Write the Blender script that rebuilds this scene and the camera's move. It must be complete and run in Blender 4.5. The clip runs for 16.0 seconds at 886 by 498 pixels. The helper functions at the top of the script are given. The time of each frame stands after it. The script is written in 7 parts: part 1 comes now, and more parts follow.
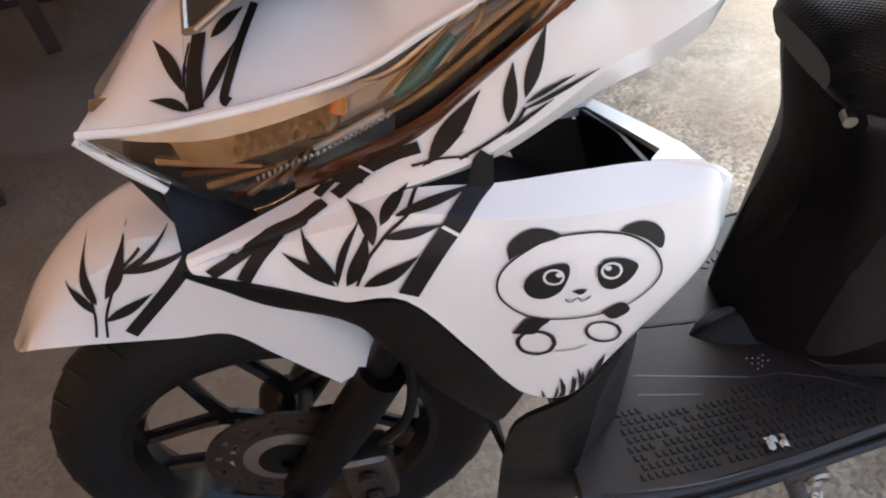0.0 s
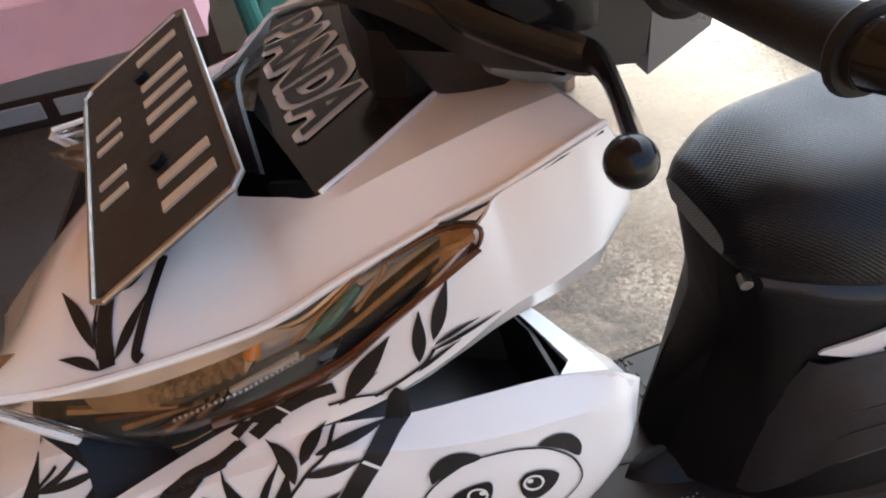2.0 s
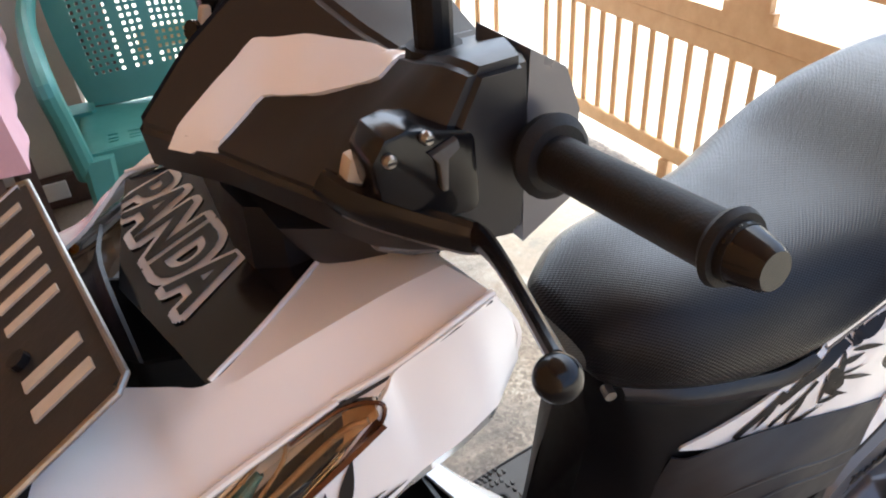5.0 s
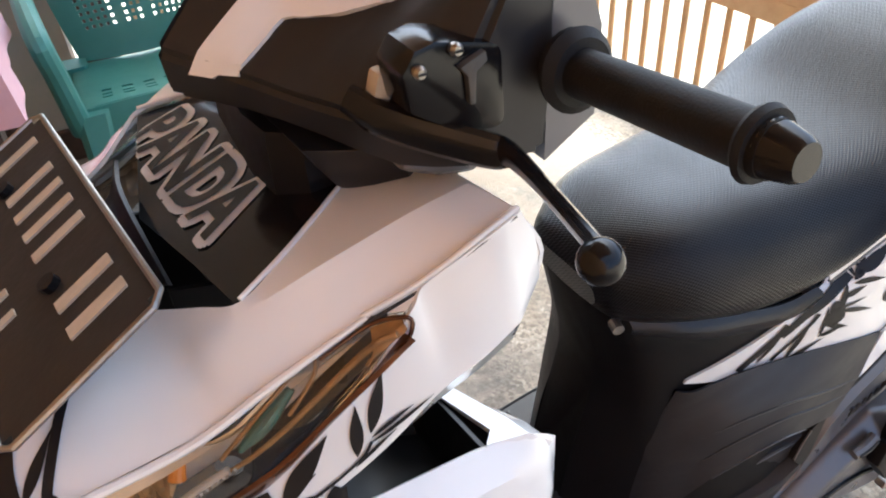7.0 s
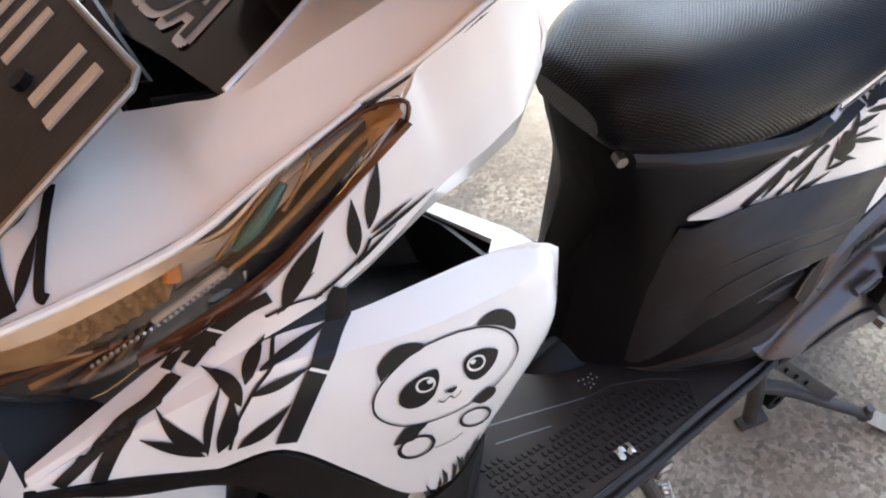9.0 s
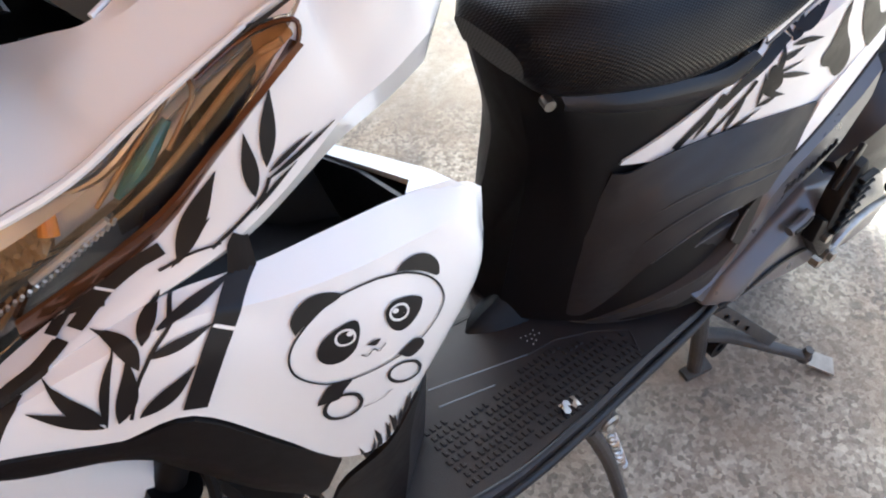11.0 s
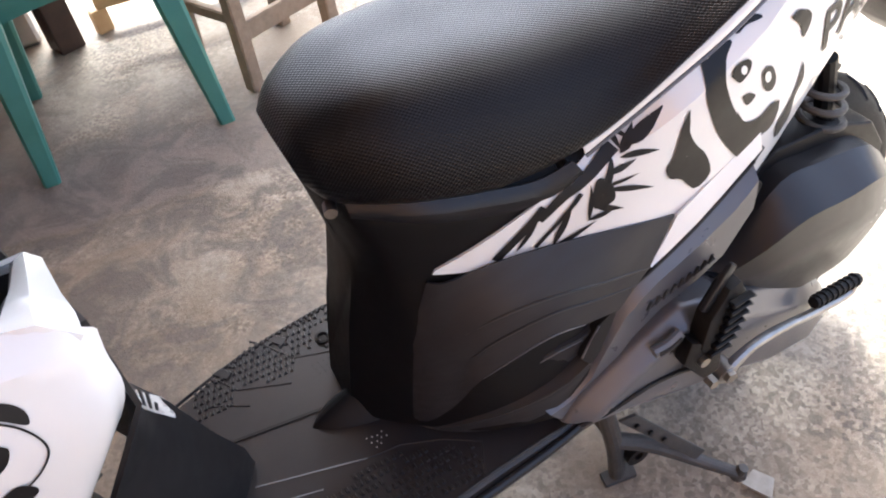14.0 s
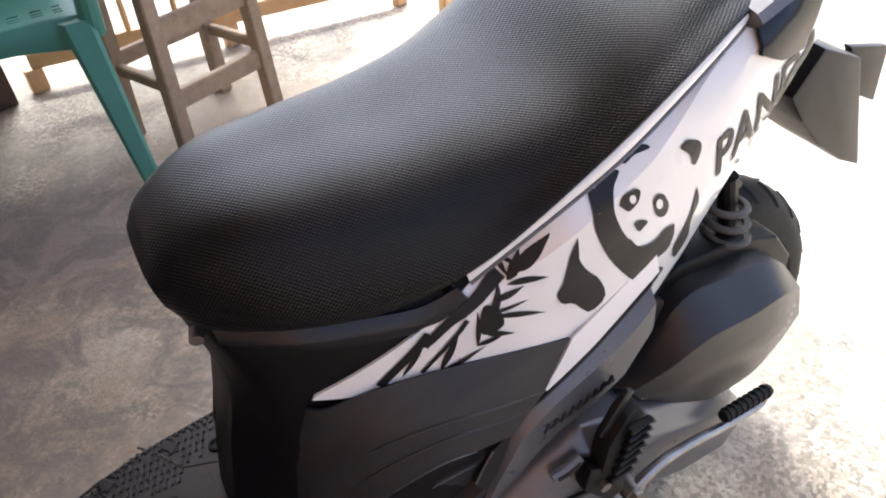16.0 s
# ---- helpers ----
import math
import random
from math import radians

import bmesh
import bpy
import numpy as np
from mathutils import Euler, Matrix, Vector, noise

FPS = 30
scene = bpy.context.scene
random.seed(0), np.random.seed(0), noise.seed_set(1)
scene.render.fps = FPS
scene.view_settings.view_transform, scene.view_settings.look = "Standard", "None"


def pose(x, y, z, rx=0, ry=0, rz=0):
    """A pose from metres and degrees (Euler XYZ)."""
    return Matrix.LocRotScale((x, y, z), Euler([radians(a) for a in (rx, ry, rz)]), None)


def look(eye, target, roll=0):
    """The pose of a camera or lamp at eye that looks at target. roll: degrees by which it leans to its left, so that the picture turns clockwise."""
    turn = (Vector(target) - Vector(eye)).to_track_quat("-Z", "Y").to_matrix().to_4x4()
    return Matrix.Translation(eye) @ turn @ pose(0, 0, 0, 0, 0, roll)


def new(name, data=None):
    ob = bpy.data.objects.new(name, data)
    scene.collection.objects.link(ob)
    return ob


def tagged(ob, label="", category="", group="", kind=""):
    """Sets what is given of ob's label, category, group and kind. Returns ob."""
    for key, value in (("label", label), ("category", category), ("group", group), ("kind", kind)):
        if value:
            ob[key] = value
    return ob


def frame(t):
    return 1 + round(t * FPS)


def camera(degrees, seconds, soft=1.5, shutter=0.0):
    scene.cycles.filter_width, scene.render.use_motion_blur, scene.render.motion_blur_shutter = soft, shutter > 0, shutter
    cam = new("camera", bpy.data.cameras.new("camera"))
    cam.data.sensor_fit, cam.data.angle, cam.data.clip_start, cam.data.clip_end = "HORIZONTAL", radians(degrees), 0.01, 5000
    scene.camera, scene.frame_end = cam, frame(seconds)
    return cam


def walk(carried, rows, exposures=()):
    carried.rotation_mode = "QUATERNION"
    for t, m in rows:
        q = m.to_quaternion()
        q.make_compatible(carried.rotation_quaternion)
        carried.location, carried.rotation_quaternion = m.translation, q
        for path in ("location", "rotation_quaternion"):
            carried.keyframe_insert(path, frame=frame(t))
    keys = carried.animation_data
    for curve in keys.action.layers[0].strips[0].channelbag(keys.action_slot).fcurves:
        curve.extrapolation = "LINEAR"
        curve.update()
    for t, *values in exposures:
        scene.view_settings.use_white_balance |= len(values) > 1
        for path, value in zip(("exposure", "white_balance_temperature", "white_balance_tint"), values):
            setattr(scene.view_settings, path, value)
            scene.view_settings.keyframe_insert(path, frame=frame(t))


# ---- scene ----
cam = camera(61.3, 16.0, soft=2.0)
PATH = [
    (0, (0.031, 0.027, 1.068), (0.081, 1.4, -0.385), -9.9),
    (0.5, (0.046, 0.034, 1.075), (0.104, 1.426, -0.36), -10.1),
    (1, (0.058, 0.042, 1.092), (0.148, 1.476, -0.299), -10.2),
    (1.5, (0.061, 0.057, 1.114), (0.236, 1.525, -0.233), -9.3),
    (2, (0.063, 0.069, 1.132), (0.325, 1.567, -0.166), -8.6),
    (2.5, (0.056, 0.079, 1.143), (0.439, 1.582, -0.121), -6.9),
    (3, (0.052, 0.087, 1.151), (0.545, 1.584, -0.081), -5.8),
    (3.5, (0.049, 0.092, 1.156), (0.642, 1.587, -0.033), -5.0),
    (4, (0.047, 0.096, 1.162), (0.725, 1.592, 0.021), -4.7),
    (4.2, (0.047, 0.096, 1.166), (0.748, 1.591, 0.037), -4.7),
    (6.3, (0.032, 0.096, 1.174), (0.768, 1.544, 0.006), -3.4),
    (6.5, (0.026, 0.091, 1.17), (0.773, 1.534, 0.004), -4.4),
    (7, (0.021, 0.088, 1.158), (0.737, 1.501, -0.063), -4.1),
    (7.5, (0.017, 0.085, 1.146), (0.701, 1.462, -0.133), -4.2),
    (8, (0.013, 0.082, 1.13), (0.675, 1.419, -0.202), -4.4),
    (8.5, (0.009, 0.075, 1.114), (0.648, 1.375, -0.266), -4.8),
    (9, (0.007, 0.07, 1.104), (0.621, 1.328, -0.324), -6.0),
    (9.2, (0.006, 0.07, 1.099), (0.619, 1.313, -0.343), -6.0),
    (11.3, (0.034, 0.062, 1.064), (0.745, 1.211, -0.411), -5.2),
    (11.5, (0.046, 0.058, 1.063), (0.761, 1.214, -0.404), -5.3),
    (12, (0.093, 0.046, 1.068), (0.792, 1.223, -0.39), -5.4),
    (12.5, (0.156, 0.028, 1.061), (0.807, 1.252, -0.382), -6.6),
    (13, (0.214, 0.014, 1.06), (0.799, 1.275, -0.378), -7.5),
    (13.5, (0.262, 0.0, 1.059), (0.802, 1.301, -0.361), -8.2),
    (14, (0.305, -0.005, 1.06), (0.827, 1.32, -0.343), -8.3),
    (14.5, (0.337, 0.001, 1.061), (0.881, 1.336, -0.326), -7.6),
    (15, (0.362, 0.011, 1.065), (0.947, 1.349, -0.303), -6.5),
    (15.5, (0.382, 0.018, 1.071), (1.007, 1.363, -0.27), -5.3),
    (16, (0.397, 0.021, 1.079), (1.061, 1.377, -0.233), -4.0),
]
EXPOSURES = [(0.0, 2.66, 5520.0, -3.0), (0.7, 2.68, 5520.0, -3.0), (1.5, 2.50, 5520.0, -3.0), (2.2, 2.52, 5560.0, -2.0), (3.0, 2.70, 5560.0, -2.0), (4.0, 2.76, 5560.0, -2.0), (9.0, 2.80, 5460.0, -3.0), (11.5, 2.86, 5320.0, -3.0), (13.5, 2.86, 5700.0, 3.0), (16.0, 2.46, 5680.0, 3.0)]
walk(cam, [(t, look(eye, target, roll)) for t, eye, target, roll in PATH], EXPOSURES)
# ---- world, sun, exposure ----
world = bpy.data.worlds.new("world")
scene.world = world
world.use_nodes = True
wn = world.node_tree.nodes
wl = world.node_tree.links
sky = wn.new("ShaderNodeTexSky")
sky.sky_type = "NISHITA"
sky.sun_disc = False
sky.sun_elevation = radians(65)
sky.sun_rotation = radians(14)
sky.air_density = 0.35
sky.dust_density = 6.0
sky.ozone_density = 0.3
wn["Background"].inputs["Strength"].default_value = 0.15
wl.new(sky.outputs["Color"], wn["Background"].inputs["Color"])
sun = new("sun", bpy.data.lights.new("sun", "SUN"))
sun.data.energy = 2.7
sun.data.angle = radians(16.0)
sun.data.color = (1.0, 0.97, 0.93)
sun.matrix_world = look((1.0, 4.0, 8.8), (0, 0, 0))


# ---- materials ----
def material(name, color, rough=0.5, metal=0.0, second=None, scale=20.0, bump=0.0, bump_scale=200.0, coat=0.0, spread=0.5, spec=0.5):
    """A surface with a mottled colour, uneven gloss and fine relief."""
    m = bpy.data.materials.new(name)
    m.use_nodes = True
    n, l = m.node_tree.nodes, m.node_tree.links
    b = n["Principled BSDF"]
    b.inputs["Roughness"].default_value = rough
    b.inputs["Metallic"].default_value = metal
    b.inputs["Coat Weight"].default_value = coat
    b.inputs["Coat Roughness"].default_value = 0.08
    b.inputs["Specular IOR Level"].default_value = spec
    tc = n.new("ShaderNodeTexCoord")
    if second is None:
        second = [c * 0.8 for c in color]
    no = n.new("ShaderNodeTexNoise")
    no.inputs["Scale"].default_value = scale
    no.inputs["Detail"].default_value = 6
    no.inputs["Roughness"].default_value = 0.65
    l.new(tc.outputs["Object"], no.inputs["Vector"])
    ramp = n.new("ShaderNodeValToRGB")
    ramp.color_ramp.elements[0].position = 0.5 - spread / 2
    ramp.color_ramp.elements[1].position = 0.5 + spread / 2
    ramp.color_ramp.elements[0].color = (*second, 1)
    ramp.color_ramp.elements[1].color = (*color, 1)
    l.new(no.outputs["Fac"], ramp.inputs["Fac"])
    l.new(ramp.outputs["Color"], b.inputs["Base Color"])
    mr = n.new("ShaderNodeMapRange")
    mr.inputs["To Min"].default_value = max(0.02, rough - 0.07)
    mr.inputs["To Max"].default_value = min(1.0, rough + 0.09)
    n2 = n.new("ShaderNodeTexNoise")
    n2.inputs["Scale"].default_value = scale * 3.1
    n2.inputs["Detail"].default_value = 4
    l.new(tc.outputs["Object"], n2.inputs["Vector"])
    l.new(n2.outputs["Fac"], mr.inputs["Value"])
    l.new(mr.outputs["Result"], b.inputs["Roughness"])
    if bump:
        n3 = n.new("ShaderNodeTexNoise")
        n3.inputs["Scale"].default_value = bump_scale
        n3.inputs["Detail"].default_value = 3
        l.new(tc.outputs["Object"], n3.inputs["Vector"])
        bp = n.new("ShaderNodeBump")
        bp.inputs["Strength"].default_value = bump
        bp.inputs["Distance"].default_value = 0.002
        l.new(n3.outputs["Fac"], bp.inputs["Height"])
        l.new(bp.outputs["Normal"], b.inputs["Normal"])
    return m


WHITE = material("white_paint", (0.82, 0.805, 0.775), 0.20, 0, (0.79, 0.775, 0.74), 6, coat=0.8)
DECAL = material("black_vinyl", (0.007, 0.0065, 0.0075), 0.4, 0, (0.012, 0.0105, 0.0105), 30, spec=0.3)
LETTER = material("silver_vinyl", (0.62, 0.60, 0.57), 0.35, 0.0, (0.55, 0.53, 0.5), 30)
DECAL_WHITE = material("white_paint", (0.82, 0.805, 0.775), 0.20, 0, (0.79, 0.775, 0.74), 6, coat=0.8)
BLACK = material("black_plastic", (0.0045, 0.0042, 0.005), 0.42, 0, (0.007, 0.0065, 0.007), 25, bump=0.15, bump_scale=900, spec=0.2)
GLOSS = material("gloss_black", (0.005, 0.0045, 0.005), 0.17, 0, (0.009, 0.008, 0.008), 12, spec=0.28)
PIANO = material("mirror_black", (0.006, 0.005, 0.005), 0.12, 0, (0.009, 0.008, 0.008), 12, spec=0.5)
SATIN = material("satin_black", (0.0170, 0.0160, 0.0174), 0.36, 0, (0.0160, 0.0150, 0.0162), 18, bump=0.08, bump_scale=1200, spec=0.5)
MATT = material("dark_grey_plastic", (0.0130, 0.0126, 0.0142), 0.36, 0, (0.0160, 0.0154, 0.0168), 18, bump=0.06, bump_scale=1500, spec=0.38)
GREY = material("grey_paint", (0.135, 0.133, 0.141), 0.29, 0.3, (0.108, 0.106, 0.113), 14, bump=0.05, bump_scale=900)
RUBBER = material("rubber", (0.0075, 0.0072, 0.0076), 0.62, 0, (0.0125, 0.0116, 0.0110), 22, bump=0.15, bump_scale=800, spec=0.22)
FLOORM = material("floor_mat_plastic", (0.0160, 0.0138, 0.0142), 0.40, 0, (0.0255, 0.0218, 0.0218), 12, bump=0.15, bump_scale=600, spec=0.4)
STEEL = material("dull_steel", (0.42, 0.41, 0.40), 0.35, 1.0, (0.25, 0.23, 0.2), 40, bump=0.1)
DISC = material("worn_disc_steel", (0.17, 0.15, 0.14), 0.42, 1.0, (0.10, 0.085, 0.075), 40, bump=0.1)
ALLOY = material("silver_alloy", (0.62, 0.62, 0.62), 0.3, 1.0, (0.5, 0.5, 0.5), 20)
STAND = material("stand_paint", (0.05, 0.048, 0.046), 0.55, 0.3, (0.09, 0.08, 0.07), 40, bump=0.2)
PLATE = material("plate_black", (0.016, 0.014, 0.0125), 0.45, 0, (0.024, 0.021, 0.018), 20, bump=0.1, spec=0.3)
CREAM = material("worn_cream_paint", (0.55, 0.47, 0.36), 0.55, 0, (0.42, 0.35, 0.26), 60)
BARE = material("bare_worn_metal", (0.34, 0.30, 0.25), 0.55, 0.2, (0.24, 0.21, 0.17), 60, bump=0.2)
ORANGE = material("orange_lens", (0.85, 0.30, 0.04), 0.2, 0, (0.7, 0.22, 0.03), 30)
GREENP = material("green_plastic", (0.058, 0.205, 0.165), 0.42, 0, (0.080, 0.255, 0.208), 9, bump=0.08, bump_scale=300)
PINK = material("pink_cloth", (0.72, 0.44, 0.46), 0.85, 0, (0.64, 0.38, 0.41), 12, bump=0.5, bump_scale=700)
WALLM = material("wall_plaster", (0.50, 0.47, 0.42), 0.85, 0, (0.40, 0.37, 0.33), 3, bump=0.3, bump_scale=60)
TILE = material("white_tile", (0.66, 0.66, 0.64), 0.3, 0, (0.55, 0.54, 0.52), 8)
OLDWOOD = material("weathered_wood", (0.40, 0.31, 0.22), 0.75, 0, (0.24, 0.18, 0.12), 35, bump=0.5, bump_scale=120)
DARKWOOD = material("dark_wood", (0.07, 0.035, 0.022), 0.6, 0, (0.04, 0.02, 0.014), 30, bump=0.4, bump_scale=120)
ORWOOD = material("varnished_wood", (0.64, 0.42, 0.21), 0.45, 0, (0.52, 0.31, 0.14), 25, bump=0.2, bump_scale=120)
ROOFM = material("roof_sheet", (0.38, 0.215, 0.098), 0.7, 0, (0.29, 0.158, 0.068), 2)
BROWNWALL = material("brown_wall", (0.60, 0.32, 0.120), 0.7, 0, (0.50, 0.25, 0.085), 3, bump=0.3, bump_scale=60)


def streaky():
    """Satin black plastic rubbed into long faint streaks along the panel."""
    m = material("rubbed_black_plastic", (0.0190, 0.0176, 0.0192), 0.40, 0, (0.0240, 0.0222, 0.0238), 18, spec=0.42)
    n, l = m.node_tree.nodes, m.node_tree.links
    b = n["Principled BSDF"]
    tc = n.new("ShaderNodeTexCoord")
    turn = n.new("ShaderNodeMapping")
    turn.vector_type = "TEXTURE"
    turn.inputs["Rotation"].default_value = (0, radians(-26), radians(-14))
    turn.inputs["Scale"].default_value = (0.30, 0.013, 0.013)
    l.new(tc.outputs["Object"], turn.inputs["Vector"])
    grain = n.new("ShaderNodeTexNoise")
    grain.inputs["Scale"].default_value = 1.0
    grain.inputs["Detail"].default_value = 4
    l.new(turn.outputs["Vector"], grain.inputs["Vector"])
    rough = n.new("ShaderNodeMapRange")
    rough.inputs["From Min"].default_value = 0.35
    rough.inputs["From Max"].default_value = 0.65
    rough.inputs["To Min"].default_value = 0.40
    rough.inputs["To Max"].default_value = 0.58
    l.new(grain.outputs["Fac"], rough.inputs["Value"])
    l.new(rough.outputs["Result"], b.inputs["Roughness"])
    bp = n.new("ShaderNodeBump")
    bp.inputs["Strength"].default_value = 0.12
    bp.inputs["Distance"].default_value = 0.004
    l.new(grain.outputs["Fac"], bp.inputs["Height"])
    l.new(bp.outputs["Normal"], b.inputs["Normal"])
    return m


PANEL = streaky()


def vinyl():
    """Black seat cover with a fine woven emboss."""
    m = material("seat_vinyl", (0.0046, 0.0041, 0.0047), 0.31, 0, (0.0066, 0.0058, 0.0064), 9, spec=0.3)
    n, l = m.node_tree.nodes, m.node_tree.links
    b = n["Principled BSDF"]
    lw = n.new("ShaderNodeLayerWeight")
    lw.inputs["Blend"].default_value = 0.5
    gl = n.new("ShaderNodeMapRange")
    gl.inputs["From Min"].default_value = 0.24
    gl.inputs["From Max"].default_value = 0.50
    gl.inputs["To Min"].default_value = 0.24
    gl.inputs["To Max"].default_value = 0.40
    l.new(lw.outputs["Facing"], gl.inputs["Value"])
    l.new(gl.outputs["Result"], b.inputs["Specular IOR Level"])
    cw = n.new("ShaderNodeMapRange")
    cw.inputs["From Min"].default_value = 0.30
    cw.inputs["From Max"].default_value = 0.62
    cw.inputs["To Max"].default_value = 0.2
    l.new(lw.outputs["Facing"], cw.inputs["Value"])
    l.new(cw.outputs["Result"], b.inputs["Coat Weight"])
    b.inputs["Coat Roughness"].default_value = 0.42
    tc = n.new("ShaderNodeTexCoord")
    sep = n.new("ShaderNodeSeparateXYZ")
    l.new(tc.outputs["Object"], sep.inputs[0])

    def maths(op, a, c):
        o = n.new("ShaderNodeMath")
        o.operation = op
        for i, q in enumerate((a, c)):
            if isinstance(q, float):
                o.inputs[i].default_value = q
            elif q is not None:
                l.new(q, o.inputs[i])
        return o.outputs[0]

    k = 2 * math.pi / 0.0042
    across = maths("ADD", sep.outputs["Y"], sep.outputs["Z"])
    one = maths("SINE", maths("MULTIPLY", sep.outputs["X"], k), None)
    two = maths("SINE", maths("MULTIPLY", across, k * 0.9), None)
    mul = n.new("ShaderNodeMath")
    mul.operation = "MULTIPLY"
    l.new(one, mul.inputs[0])
    l.new(two, mul.inputs[1])
    bp = n.new("ShaderNodeBump")
    bp.inputs["Strength"].default_value = 0.3
    bp.inputs["Distance"].default_value = 0.0010
    l.new(mul.outputs[0], bp.inputs["Height"])
    l.new(bp.outputs["Normal"], b.inputs["Normal"])
    return m


SEATM = vinyl()


def concrete():
    m = bpy.data.materials.new("concrete")
    m.use_nodes = True
    n, l = m.node_tree.nodes, m.node_tree.links
    b = n["Principled BSDF"]
    tc = n.new("ShaderNodeTexCoord")

    def noise_node(scale, detail, rough=0.6, dist=0.0):
        o = n.new("ShaderNodeTexNoise")
        o.inputs["Scale"].default_value = scale
        o.inputs["Detail"].default_value = detail
        o.inputs["Roughness"].default_value = rough
        o.inputs["Distortion"].default_value = dist
        l.new(tc.outputs["Object"], o.inputs["Vector"])
        return o

    def ramp(src, p0, c0, p1, c1):
        r = n.new("ShaderNodeValToRGB")
        r.color_ramp.elements[0].position = p0
        r.color_ramp.elements[1].position = p1
        r.color_ramp.elements[0].color = (*c0, 1)
        r.color_ramp.elements[1].color = (*c1, 1)
        l.new(src, r.inputs["Fac"])
        return r

    def mix(kind, f, a, c):
        x = n.new("ShaderNodeMix")
        x.data_type = "RGBA"
        x.blend_type = kind
        if isinstance(f, float):
            x.inputs[0].default_value = f
        else:
            l.new(f, x.inputs[0])
        l.new(a, x.inputs[6])
        l.new(c, x.inputs[7])
        return x.outputs[2]

    big = ramp(noise_node(2.2, 7, 0.62, 0.6).outputs["Fac"], 0.34, (0.235, 0.190, 0.140), 0.62, (0.395, 0.350, 0.290))
    fine = ramp(noise_node(60, 6, 0.72).outputs["Fac"], 0.34, (0.72, 0.70, 0.67), 0.60, (1.04, 1.04, 1.03))
    col = mix("MULTIPLY", 1.0, big.outputs["Color"], fine.outputs["Color"])
    stain = ramp(noise_node(3.2, 10, 0.74, 1.6).outputs["Fac"], 0.50, (0, 0, 0), 0.63, (1, 1, 1))
    dark = n.new("ShaderNodeRGB")
    dark.outputs[0].default_value = (0.125, 0.108, 0.092, 1)
    fac = n.new("ShaderNodeMath")
    fac.operation = "MULTIPLY"
    fac.inputs[1].default_value = 0.7
    l.new(stain.outputs["Color"], fac.inputs[0])
    col = mix("MIX", fac.outputs[0], col, dark.outputs[0])
    worn = ramp(noise_node(11, 10, 0.78, 0.4).outputs["Fac"], 0.60, (0, 0, 0), 0.68, (1, 1, 1))
    pale = n.new("ShaderNodeRGB")
    pale.outputs[0].default_value = (0.48, 0.455, 0.415, 1)
    fac2 = n.new("ShaderNodeMath")
    fac2.operation = "MULTIPLY"
    fac2.inputs[1].default_value = 0.5
    l.new(worn.outputs["Color"], fac2.inputs[0])
    col = mix("MIX", fac2.outputs[0], col, pale.outputs[0])
    sep = n.new("ShaderNodeSeparateXYZ")
    l.new(tc.outputs["Object"], sep.inputs[0])

    def spread_mask(src, lo, hi):
        r = n.new("ShaderNodeMapRange")
        r.interpolation_type = "SMOOTHSTEP"
        r.inputs["From Min"].default_value = lo
        r.inputs["From Max"].default_value = hi
        l.new(src, r.inputs["Value"])
        return r.outputs["Result"]

    def maths(op, a, c):
        o = n.new("ShaderNodeMath")
        o.operation = op
        for i, q in enumerate((a, c)):
            if isinstance(q, float):
                o.inputs[i].default_value = q
            else:
                l.new(q, o.inputs[i])
        return o.outputs[0]

    # loose stones showing in the worn screed
    vo = n.new("ShaderNodeTexVoronoi")
    vo.inputs["Scale"].default_value = 135
    l.new(tc.outputs["Object"], vo.inputs["Vector"])
    stone = ramp(vo.outputs["Color"], 0.2, (0.30, 0.26, 0.22), 0.8, (1.45, 1.42, 1.36))
    rough_patch = spread_mask(noise_node(2.6, 6, 0.6, 0.8).outputs["Fac"], 0.42, 0.60)
    near = maths("SUBTRACT", 1.0, spread_mask(maths("ADD", sep.outputs["Y"], maths("MULTIPLY", noise_node(3.0, 6, 0.6).outputs["Fac"], 0.5)), 0.55, 0.95))
    rough_patch = maths("MAXIMUM", rough_patch, near)
    col = mix("MULTIPLY", maths("MULTIPLY", rough_patch, 0.62), col, stone.outputs["Color"])
    brown = n.new("ShaderNodeRGB")
    brown.outputs[0].default_value = (0.235, 0.180, 0.124, 1)
    col = mix("MIX", maths("MULTIPLY", spread_mask(noise_node(1.7, 7, 0.66, 1.0).outputs["Fac"], 0.46, 0.60), 0.7), col, brown.outputs[0])
    # trodden brown soil plus painted table shade, darker toward low X
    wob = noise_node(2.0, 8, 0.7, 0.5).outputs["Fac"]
    soil_shade_x = maths("ADD", sep.outputs["X"], maths("MULTIPLY", wob, 0.9))
    soil_shade = n.new("ShaderNodeRGB")
    soil_shade.outputs[0].default_value = (0.115, 0.086, 0.060, 1)
    inv = maths("SUBTRACT", 1.0, spread_mask(soil_shade_x, 0.12, 0.95))
    col = mix("MIX", maths("MULTIPLY", inv, 0.72), col, soil_shade.outputs[0])
    # a darker strip across the floor, soft at its far edge, fading toward high X
    line = maths("ADD", maths("ADD", sep.outputs["Y"], maths("MULTIPLY", sep.outputs["X"], 0.15)), maths("MULTIPLY", wob, 0.16))
    strip_mask = maths("MULTIPLY", spread_mask(line, 1.595, 1.615), maths("SUBTRACT", 1.0, spread_mask(line, 1.78, 1.98)))
    strip_mask = maths("MULTIPLY", strip_mask, maths("SUBTRACT", 1.0, spread_mask(sep.outputs["X"], 0.45, 0.75)))
    dull = n.new("ShaderNodeRGB")
    dull.outputs[0].default_value = (0.20, 0.17, 0.145, 1)
    col = mix("MIX", maths("MULTIPLY", strip_mask, 0.85), col, dull.outputs[0])
